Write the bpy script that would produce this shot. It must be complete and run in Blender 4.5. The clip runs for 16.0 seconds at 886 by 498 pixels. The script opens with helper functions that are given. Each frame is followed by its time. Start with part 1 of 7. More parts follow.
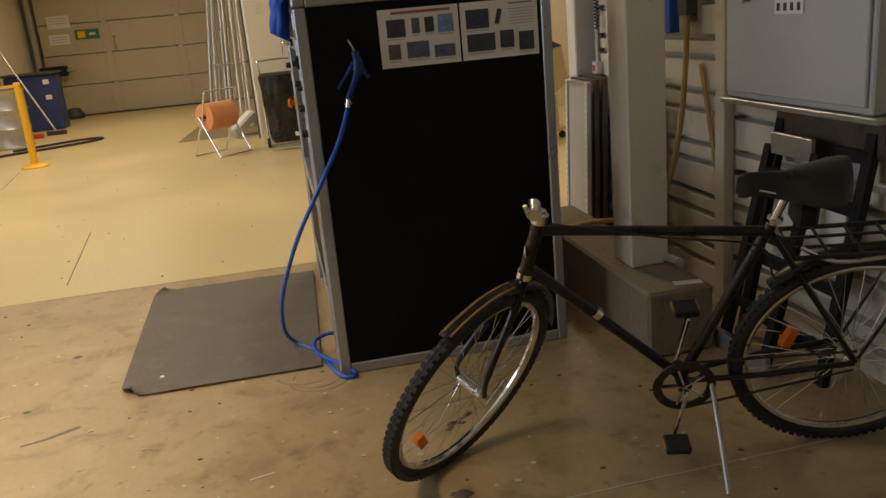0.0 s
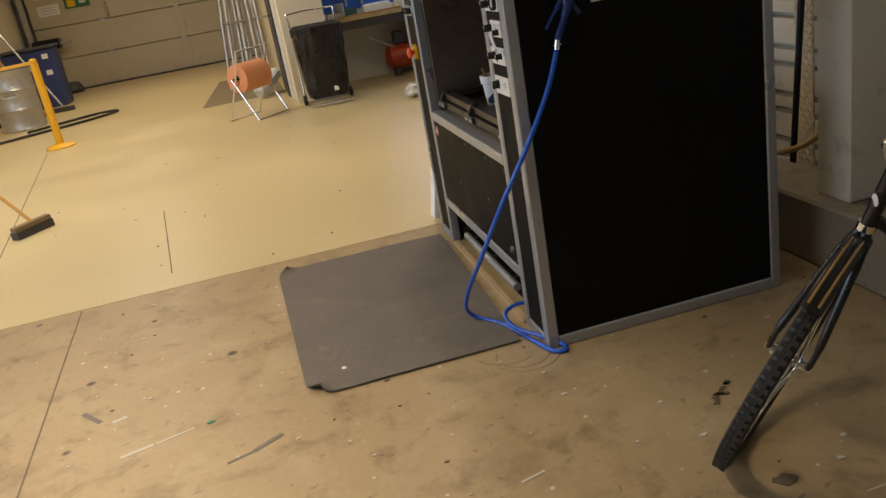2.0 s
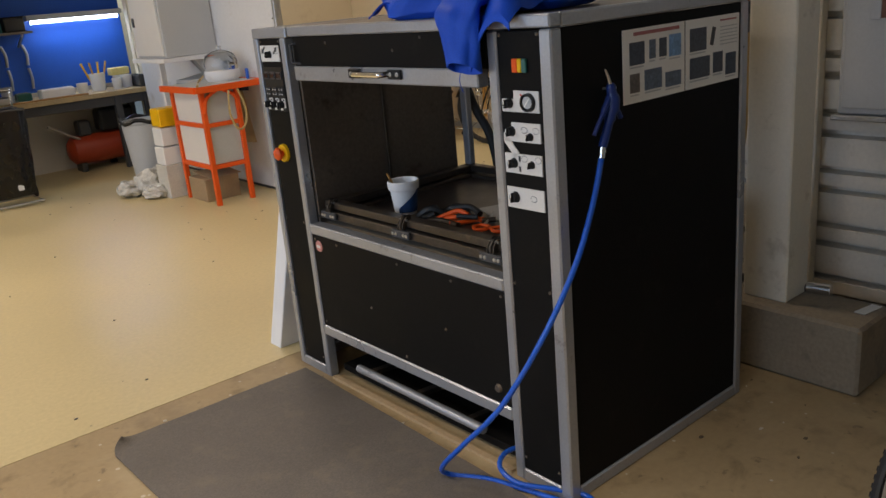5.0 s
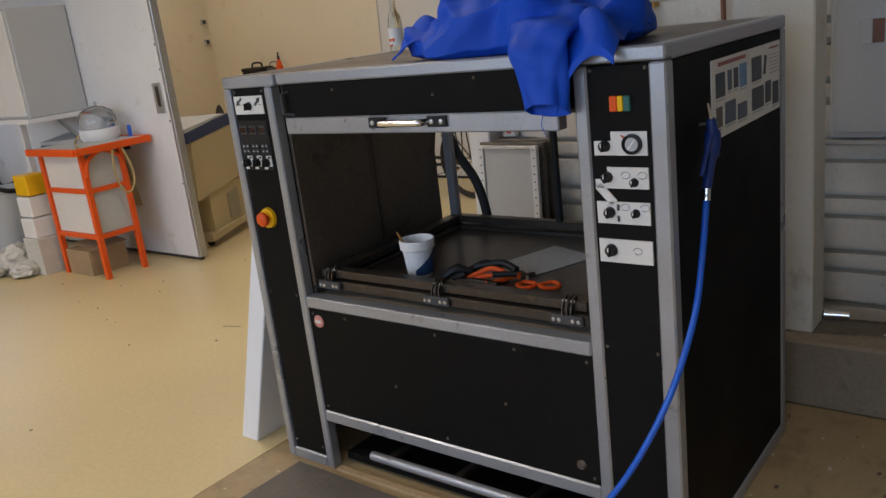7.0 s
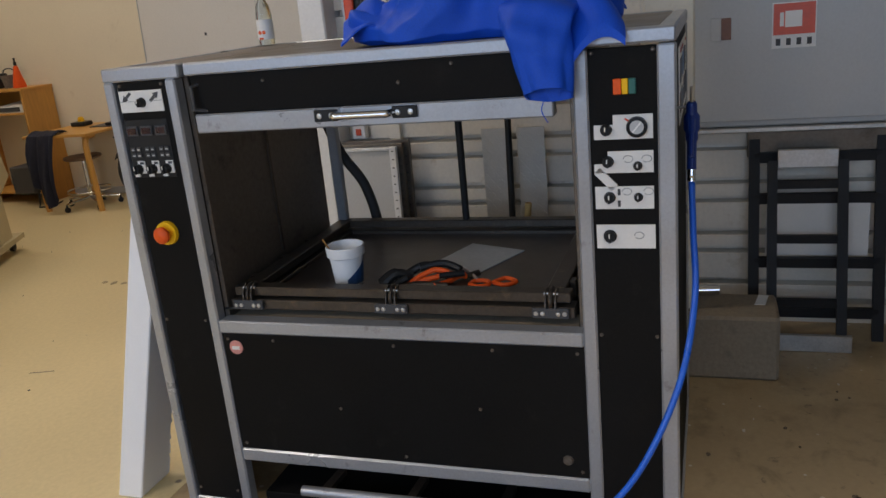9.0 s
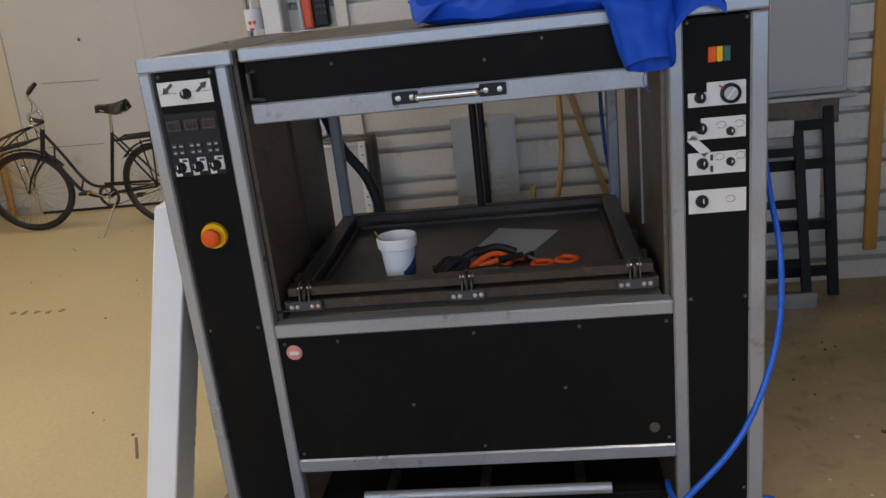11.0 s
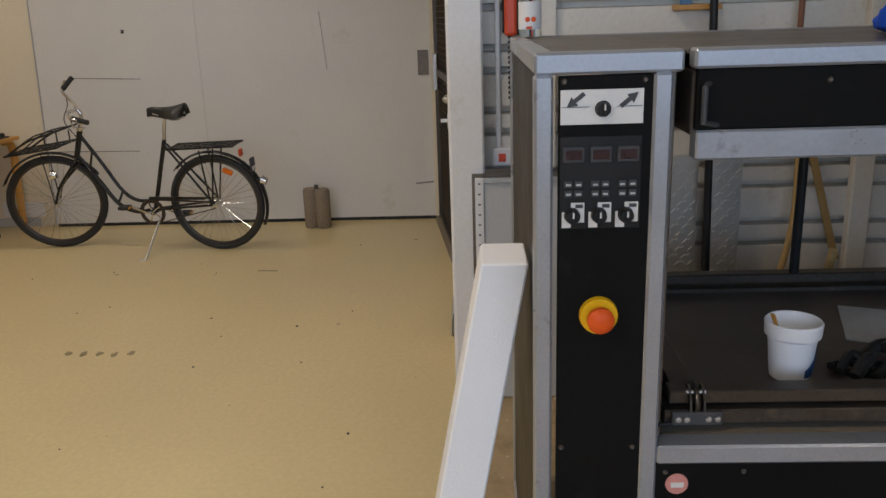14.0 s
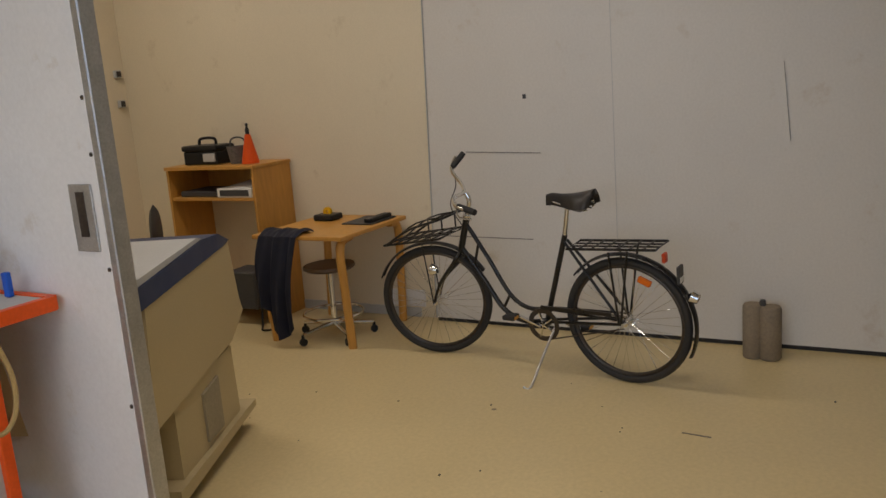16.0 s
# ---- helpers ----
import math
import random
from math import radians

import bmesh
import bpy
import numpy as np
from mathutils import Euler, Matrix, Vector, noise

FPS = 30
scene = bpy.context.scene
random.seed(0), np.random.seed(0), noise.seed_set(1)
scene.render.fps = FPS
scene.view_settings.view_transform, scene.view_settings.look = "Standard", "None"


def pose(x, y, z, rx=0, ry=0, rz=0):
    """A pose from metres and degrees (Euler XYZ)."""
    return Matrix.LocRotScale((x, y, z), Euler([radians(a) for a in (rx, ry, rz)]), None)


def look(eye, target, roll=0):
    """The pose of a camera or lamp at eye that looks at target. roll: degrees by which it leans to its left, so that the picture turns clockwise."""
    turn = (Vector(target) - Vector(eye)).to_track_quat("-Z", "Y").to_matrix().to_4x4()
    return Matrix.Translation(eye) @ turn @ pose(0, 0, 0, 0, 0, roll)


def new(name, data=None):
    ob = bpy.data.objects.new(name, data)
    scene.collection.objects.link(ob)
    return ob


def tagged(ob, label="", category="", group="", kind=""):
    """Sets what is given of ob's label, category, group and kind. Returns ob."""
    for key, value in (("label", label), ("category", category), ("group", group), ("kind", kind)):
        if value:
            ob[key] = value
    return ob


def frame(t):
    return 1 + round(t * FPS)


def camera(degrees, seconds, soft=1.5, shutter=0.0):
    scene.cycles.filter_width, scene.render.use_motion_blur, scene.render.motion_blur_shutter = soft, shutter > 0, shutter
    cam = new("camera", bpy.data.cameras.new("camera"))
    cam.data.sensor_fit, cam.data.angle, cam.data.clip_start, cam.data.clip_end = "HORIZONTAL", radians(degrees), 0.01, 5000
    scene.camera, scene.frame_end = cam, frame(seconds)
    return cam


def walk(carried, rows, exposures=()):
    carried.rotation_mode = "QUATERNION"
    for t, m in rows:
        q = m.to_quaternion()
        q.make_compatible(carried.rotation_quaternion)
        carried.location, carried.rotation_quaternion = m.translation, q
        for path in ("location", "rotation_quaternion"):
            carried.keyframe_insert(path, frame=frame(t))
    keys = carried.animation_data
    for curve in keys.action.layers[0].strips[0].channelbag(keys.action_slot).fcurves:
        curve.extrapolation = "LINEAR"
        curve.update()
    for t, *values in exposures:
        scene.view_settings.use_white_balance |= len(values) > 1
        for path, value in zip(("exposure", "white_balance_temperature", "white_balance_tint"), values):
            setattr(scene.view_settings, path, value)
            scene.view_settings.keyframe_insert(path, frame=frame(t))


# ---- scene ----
cam = camera(57.0, 16.0)
PATH = [
    (0, (0.055, 0.274, 1.384), (0.402, 2.165, 0.833), -5.3),
    (0.5, (-0.166, 0.354, 1.411), (0.252, 2.227, 0.846), -5.8),
    (1, (-0.357, 0.453, 1.423), (0.105, 2.293, 0.792), -7.9),
    (1.5, (-0.545, 0.647, 1.43), (-0.183, 2.504, 0.782), -8.0),
    (2, (-0.67, 0.8, 1.455), (-0.316, 2.645, 0.77), -10.2),
    (2.5, (-0.802, 0.975, 1.446), (-0.255, 2.748, 0.7), -9.1),
    (3, (-0.947, 1.131, 1.483), (-0.137, 2.792, 0.719), -9.4),
    (3.5, (-1.086, 1.303, 1.507), (-0.19, 2.926, 0.756), -7.8),
    (4, (-1.226, 1.522, 1.538), (-0.273, 3.147, 0.868), -7.5),
    (4.5, (-1.337, 1.71, 1.564), (-0.336, 3.314, 0.914), -7.6),
    (5, (-1.479, 1.897, 1.571), (-0.279, 3.38, 0.97), -5.3),
    (5.2, (-1.531, 1.963, 1.59), (-0.267, 3.396, 0.998), -5.3),
    (7.3, (-1.731, 2.741, 1.608), (-0.18, 3.887, 1.079), -6.4),
    (7.5, (-1.763, 2.819, 1.608), (-0.166, 3.902, 1.082), -5.9),
    (8, (-1.823, 2.982, 1.607), (-0.118, 3.883, 1.078), -5.4),
    (8.5, (-1.847, 3.144, 1.596), (-0.082, 3.9, 1.038), -5.6),
    (10.8, (-1.992, 3.932, 1.592), (-0.1, 4.178, 0.992), -6.0),
    (11, (-1.984, 3.998, 1.585), (-0.092, 4.23, 0.98), -6.4),
    (11.5, (-1.935, 4.22, 1.553), (-0.074, 4.594, 0.923), -8.5),
    (12, (-1.873, 4.435, 1.549), (-0.07, 5.006, 0.899), -8.8),
    (12.5, (-1.815, 4.614, 1.545), (-0.011, 5.18, 0.895), -6.4),
    (13, (-1.708, 4.81, 1.551), (0.144, 5.238, 0.932), -4.8),
    (13.5, (-1.576, 4.992, 1.555), (0.328, 5.268, 1.009), -2.7),
    (14, (-1.342, 5.14, 1.568), (0.577, 5.222, 1.01), -1.9),
    (14.5, (-1.125, 5.29, 1.598), (0.802, 5.513, 1.111), -3.8),
    (15, (-0.896, 5.449, 1.588), (1.026, 5.764, 1.132), -4.1),
    (15.5, (-0.401, 5.6, 1.612), (1.489, 6.119, 1.216), -4.0),
    (16, (0.157, 5.764, 1.618), (1.869, 6.72, 1.221), -4.4),
]
walk(cam, [(t, look(eye, target, roll)) for t, eye, target, roll in PATH],
     [(0.0, -0.02, 7900, 12), (1.0, -0.02, 7600, 12), (2.0, 0.0, 7150, 13), (3.5, 0.0, 6950, 13), (5.0, -0.06, 6600, 14), (8.0, -0.15, 6300, 14), (11.0, -0.17, 6270, 14), (12.0, -0.10, 6350, 14), (13.5, -0.18, 6250, 14), (15.0, -0.24, 6320, 14), (16.0, -0.27, 6350, 14)])

# ---- world and light ----
world = bpy.data.worlds.new("world")
scene.world = world
world.use_nodes = True
wn = world.node_tree
sky = wn.nodes.new("ShaderNodeTexSky")
sky.sky_type, sky.sun_disc = "NISHITA", False
sky.sun_elevation, sky.sun_rotation = radians(35), radians(250)
wn.links.new(sky.outputs[0], wn.nodes["Background"].inputs[0])
wn.nodes["Background"].inputs[1].default_value = 0.1


def area_lamp(name, m, sx, sy, watts, col, spread=180):
    d = bpy.data.lights.new(name, "AREA")
    d.shape, d.size, d.size_y, d.energy, d.color = "RECTANGLE", sx, sy, watts, col
    d.spread = radians(spread)
    ob = new(name, d)
    ob.matrix_world = m
    return ob


WARM, COOL = (1.0, 0.89, 0.75), (0.53, 0.725, 1.0)
# unseen area lamps added below the ceiling for the warm overhead light
for lx, ly, w, sp in ((-2.6, 7.2, 61, 150), (-2.6, 11.0, 61, 150), (-2.6, 15.0, 46, 150), (0.8, 6.4, 30, 145), (3.4, 7.6, 17, 150), (3.4, 10.0, 26, 150), (-2.1, 2.6, 46, 88)):
    area_lamp("overhead_fill", pose(lx, ly, 3.82, 0, 0, 0), 0.3, 1.5, w, WARM, sp)
# unseen area lamp added along the solid west wall for cool daylight
area_lamp("west_daylight_fill", pose(-5.9, 4.9, 2.3, 0, -90, 0), 2.0, 9.0, 208, COOL)

# ---- helpers of this scene ----
W = {}


def thing(name, x=0, y=0, z=0, rz=0, label="", category="", group="", kind="", rx=0, ry=0):
    ob = new(name)
    m = pose(x, y, z, rx, ry, rz)
    ob.matrix_basis = m
    ob.empty_display_size = 0.05
    W[ob] = m
    return tagged(ob, label, category, group, kind)


def part(name, bm, material, parent=None, label="", local=False, smooth=False, kind="", category="", group=""):
    """One mesh object; bm is in world metres, or in the parent's own if local."""
    me = bpy.data.meshes.new(name)
    if parent is not None and not local:
        bm.transform(W[parent].inverted())
    bmesh.ops.recalc_face_normals(bm, faces=bm.faces[:])
    if smooth:
        for f in bm.faces:
            f.smooth = True
        for e in bm.edges:
            if len(e.link_faces) == 2 and e.calc_face_angle(0) > 0.7:
                e.smooth = False
    bm.to_mesh(me)
    bm.free()
    me.materials.append(material)
    ob = new(name, me)
    ob.parent = parent
    W[ob] = W[parent] if parent is not None else Matrix()
    return tagged(ob, label, category, group, kind)


def more(ob, name, m=None, parent=None):
    """Another object on the same mesh."""
    o = new(name, ob.data)
    o.parent = parent if parent is not None else ob.parent
    if m is not None:
        o.matrix_basis = m
    return o


def B():
    return bmesh.new()


def box(bm, x0, x1, y0, y1, z0, z1, bevel=0.0, seg=1, m=None):
    vs = [bm.verts.new((x, y, z)) for x in (x0, x1) for y in (y0, y1) for z in (z0, z1)]
    fs = [bm.faces.new([vs[i] for i in q]) for q in ((0, 1, 3, 2), (4, 6, 7, 5), (0, 4, 5, 1), (2, 3, 7, 6), (0, 2, 6, 4), (1, 5, 7, 3))]
    if bevel:
        es = list({e for f in fs for e in f.edges})
        r = bmesh.ops.bevel(bm, geom=es, offset=bevel, segments=seg, affect="EDGES", profile=0.5)
        vs = list({v for f in r["faces"] for v in f.verts} | {v for v in vs if v.is_valid})
    if m is not None:
        bmesh.ops.transform(bm, matrix=m, verts=[v for v in vs if v.is_valid])
    return bm


def prism(bm, pts, z0, z1, m=None):
    """Outline in x and y, raised from z0 to z1."""
    a = [bm.verts.new((p[0], p[1], z0)) for p in pts]
    b = [bm.verts.new((p[0], p[1], z1)) for p in pts]
    bm.faces.new(a), bm.faces.new(b)
    for i in range(len(pts)):
        bm.faces.new((a[i - 1], a[i], b[i], b[i - 1]))
    if m is not None:
        bmesh.ops.transform(bm, matrix=m, verts=a + b)
    return bm


def ring(bm, c, u, v, r, n, r2=None):
    return [bm.verts.new(c + u * (r * math.cos(2 * math.pi * i / n)) + v * ((r2 or r) * math.sin(2 * math.pi * i / n))) for i in range(n)]


def sweep(bm, pts, r, n=8, closed=False, caps=True, flat=1.0):
    """A round bar along points; r is one radius or one for each point; flat squeezes it."""
    pts = [Vector(p) for p in pts]
    rs = r if isinstance(r, (list, tuple)) else [r] * len(pts)
    rings, u = [], None
    for i, p in enumerate(pts):
        a = pts[i - 1] if (i or closed) else p
        b = pts[(i + 1) % len(pts)] if (i < len(pts) - 1 or closed) else p
        d = (b - a).normalized()
        if u is None:
            u = d.cross(Vector((0, 0, 1)) if abs(d.z) < 0.9 else Vector((1, 0, 0))).normalized()
        u = (u - d * u.dot(d)).normalized()
        rings.append(ring(bm, p, u, d.cross(u), rs[i], n, rs[i] * flat))
    last = len(rings) if closed else len(rings) - 1
    for i in range(last):
        a, b = rings[i], rings[(i + 1) % len(rings)]
        for k in range(n):
            bm.faces.new((a[k - 1], a[k], b[k], b[k - 1]))
    if caps and not closed:
        bm.faces.new(rings[0]), bm.faces.new(rings[-1])
    return bm


def curve_pts(pts, k=6, closed=False):
    """Catmull-Rom points through the given ones."""
    pts = [Vector(p) for p in pts]
    out, n = [], len(pts)
    for i in range(n if closed else n - 1):
        p0 = pts[i - 1] if (i or closed) else pts[0]
        p1, p2 = pts[i], pts[(i + 1) % n]
        p3 = pts[(i + 2) % n] if (closed or i + 2 < n) else p2
        for j in range(k):
            t = j / k
            out.append(0.5 * (2 * p1 + (p2 - p0) * t + (2 * p0 - 5 * p1 + 4 * p2 - p3) * t * t + (3 * p1 - p0 - 3 * p2 + p3) * t ** 3))
    return out if closed else out + [pts[-1]]


def bar(bm, p, q, r, n=10, r2=None):
    return sweep(bm, [p, q], [r, r2 if r2 is not None else r], n)


def beam(bm, p, q, w, h, up=(0, 0, 1), bevel=0.0):
    """A square bar from p to q, w across and h along up."""
    p, q, up = Vector(p), Vector(q), Vector(up)
    d = (q - p).normalized()
    s = d.cross(up).normalized()
    t = s.cross(d)
    m = Matrix((s, d, t)).transposed().to_4x4()
    m.translation = p
    return box(bm, -w / 2, w / 2, 0, (q - p).length, -h / 2, h / 2, bevel, 1, m)


def lathe(bm, prof, n=24, m=None):
    """Profile of (radius, z) turned round z; ends with radius 0 close it."""
    rows, verts = [], []
    for r, z in prof:
        row = [bm.verts.new((0, 0, z))] if r == 0 else [bm.verts.new((r * math.cos(2 * math.pi * i / n), r * math.sin(2 * math.pi * i / n), z)) for i in range(n)]
        rows.append(row)
        verts += row
    for a, b in zip(rows, rows[1:]):
        for k in range(n):
            f = [a[k - 1] if len(a) > 1 else a[0], a[k] if len(a) > 1 else None, b[k] if len(b) > 1 else b[0], b[k - 1] if len(b) > 1 else None]
            f = [v for v in f if v is not None]
            if len(f) > 2:
                bm.faces.new(f)
    if m is not None:
        bmesh.ops.transform(bm, matrix=m, verts=verts)
    return bm


def grid(bm, fn, nu, nv):
    """A sheet of fn(u, v), u and v from 0 to 1."""
    vs = [[bm.verts.new(fn(i / nu, j / nv)) for j in range(nv + 1)] for i in range(nu + 1)]
    for i in range(nu):
        for j in range(nv):
            bm.faces.new((vs[i][j], vs[i + 1][j], vs[i + 1][j + 1], vs[i][j + 1]))
    return bm


def thicken(bm, d):
    """Gives an open sheet a thickness, along its normals."""
    bmesh.ops.recalc_face_normals(bm, faces=bm.faces[:])
    bm.normal_update()
    vs, fs = bm.verts[:], bm.faces[:]
    rim = [e for e in bm.edges if len(e.link_faces) == 1]
    low = {v: bm.verts.new(v.co - v.normal * d) for v in vs}
    for f in fs:
        bm.faces.new([low[v] for v in reversed(f.verts)])
    for e in rim:
        a, b = e.verts
        bm.faces.new((a, b, low[b], low[a]))
    return bm


# ---- materials ----
def mat(name, col, rough=0.5, metal=0.0, var=0.12, scale=3.0, fine=60.0, bump=0.05, tint=None, patchy=0.0, stretch=(1, 1, 1), coat=0.0, rvar=0.12):
    """Base colour with a broad and a fine variation, uneven gloss and fine relief; tint is the colour of wear or dirt, patchy how much of it."""
    m = bpy.data.materials.new(name)
    m.use_nodes = True
    nt = m.node_tree
    N, L = nt.nodes.new, nt.links.new
    bs = nt.nodes["Principled BSDF"]
    co, mp = N("ShaderNodeTexCoord"), N("ShaderNodeMapping")
    mp.inputs["Scale"].default_value = stretch
    L(co.outputs["Object"], mp.inputs[0])

    def nz(sc, detail, rgh=0.6):
        n = N("ShaderNodeTexNoise")
        n.inputs["Scale"].default_value, n.inputs["Detail"].default_value, n.inputs["Roughness"].default_value = sc, detail, rgh
        L(mp.outputs[0], n.inputs["Vector"])
        return n.outputs["Fac"]

    def ramp(src, a, b, lo, hi):
        r = N("ShaderNodeMapRange")
        r.inputs[1].default_value, r.inputs[2].default_value, r.inputs[3].default_value, r.inputs[4].default_value = a, b, lo, hi
        L(src, r.inputs[0])
        return r.outputs[0]

    def mix(kind, fac, a, b):
        x = N("ShaderNodeMix")
        x.data_type, x.blend_type = "RGBA", kind
        for k, v in ((0, fac), (6, a), (7, b)):
            if hasattr(v, "is_linked") or hasattr(v, "links"):
                L(v, x.inputs[k])
            else:
                x.inputs[k].default_value = v if k == 0 else (*v, 1)
        return x.outputs[2]

    broad, small = nz(scale, 5), nz(fine, 3)
    g1 = ramp(broad, 0.2, 0.8, 1 - var, 1 + var)
    g2 = ramp(small, 0.3, 0.7, 1 - var * 0.7, 1 + var * 0.7)
    mu = N("ShaderNodeMath")
    mu.operation = "MULTIPLY"
    L(g1, mu.inputs[0]), L(g2, mu.inputs[1])
    cc = N("ShaderNodeCombineColor")
    for k in range(3):
        L(mu.outputs[0], cc.inputs[k])
    out = mix("MULTIPLY", 1.0, col, cc.outputs[0])
    if tint:
        blot = ramp(nz(scale * 2.7, 8, 0.7), 0.62 - patchy * 0.25, 0.75, 0.0, 1.0)
        out = mix("MIX", blot, out, tint)
    L(out, bs.inputs["Base Color"])
    L(ramp(broad, 0.2, 0.8, max(0.02, rough - rvar), min(1, rough + rvar)), bs.inputs["Roughness"])
    bs.inputs["Metallic"].default_value = metal
    bs.inputs["Coat Weight"].default_value = coat
    if bump:
        bp = N("ShaderNodeBump")
        bp.inputs["Strength"].default_value, bp.inputs["Distance"].default_value = bump, 0.01
        L(small, bp.inputs["Height"])
        L(bp.outputs[0], bs.inputs["Normal"])
    return m


def glow(name, col, k):
    m = bpy.data.materials.new(name)
    m.use_nodes = True
    b = m.node_tree.nodes["Principled BSDF"]
    b.inputs["Base Color"].default_value = b.inputs["Emission Color"].default_value = (*col, 1)
    b.inputs["Emission Strength"].default_value = k
    return m


def clear(name, col=(1, 1, 1), rough=0.03, alpha_mix=0.0):
    m = bpy.data.materials.new(name)
    m.use_nodes = True
    b = m.node_tree.nodes["Principled BSDF"]
    b.inputs["Base Color"].default_value = (*col, 1)
    b.inputs["Roughness"].default_value, b.inputs["Transmission Weight"].default_value, b.inputs["IOR"].default_value = rough, 1.0, 1.3
    return m


def floor_mat(name, base, dirt, rough, specks, stain, crack):
    """A worn floor: broad tone, blotches of dirt, fine grain, small specks of paint."""
    m = mat(name, base, rough, 0, 0.08, 0.9, 45, 0.04 if crack else 0.008, dirt, stain, rvar=0.1)
    nt = m.node_tree
    N, L = nt.nodes.new, nt.links.new
    bs = nt.nodes["Principled BSDF"]
    src = bs.inputs["Base Color"].links[0].from_socket
    co = next(n for n in nt.nodes if n.type == "TEX_COORD")
    for sc, size, col, amount in specks:
        v = N("ShaderNodeTexVoronoi")
        v.inputs["Scale"].default_value = sc
        ns = N("ShaderNodeTexNoise")
        ns.inputs["Scale"].default_value = sc * 0.37
        L(co.outputs["Object"], v.inputs["Vector"]), L(co.outputs["Object"], ns.inputs["Vector"])
        r = N("ShaderNodeMapRange")
        r.inputs[1].default_value, r.inputs[2].default_value, r.inputs[3].default_value, r.inputs[4].default_value = size * 0.6, size, 1, 0
        L(v.outputs["Distance"], r.inputs[0])
        g = N("ShaderNodeMapRange")
        g.inputs[1].default_value, g.inputs[2].default_value = 1 - amount - 0.02, 1 - amount + 0.02
        sep = N("ShaderNodeSeparateColor")
        L(v.outputs["Color"], sep.inputs[0])
        L(sep.outputs[0], g.inputs[0])
        k = N("ShaderNodeMath")
        k.operation = "MULTIPLY"
        L(r.outputs[0], k.inputs[0]), L(g.outputs[0], k.inputs[1])
        x = N("ShaderNodeMix")
        x.data_type = "RGBA"
        L(k.outputs[0], x.inputs[0]), L(src, x.inputs[6])
        x.inputs[7].default_value = (*col, 1)
        src = x.outputs[2]
    for sc, lo, hi, col, amount in ([(5.5, 0.54, 0.68, (0.14, 0.095, 0.045), 0.55), (2.1, 0.50, 0.70, (0.47, 0.37, 0.22), 0.55), (17, 0.62, 0.70, (0.10, 0.07, 0.04), 0.55)] if crack else []):
        n = N("ShaderNodeTexNoise")
        n.inputs["Scale"].default_value, n.inputs["Detail"].default_value, n.inputs["Roughness"].default_value, n.inputs["Distortion"].default_value = sc, 6, 0.62, 0.4
        L(co.outputs["Object"], n.inputs["Vector"])
        r = N("ShaderNodeMapRange")
        r.inputs[1].default_value, r.inputs[2].default_value, r.inputs[4].default_value = lo, hi, amount
        L(n.outputs["Fac"], r.inputs[0])
        x = N("ShaderNodeMix")
        x.data_type = "RGBA"
        L(r.outputs[0], x.inputs[0]), L(src, x.inputs[6])
        x.inputs[7].default_value = (*col, 1)
        src = x.outputs[2]
    L(src, bs.inputs["Base Color"])
    return m


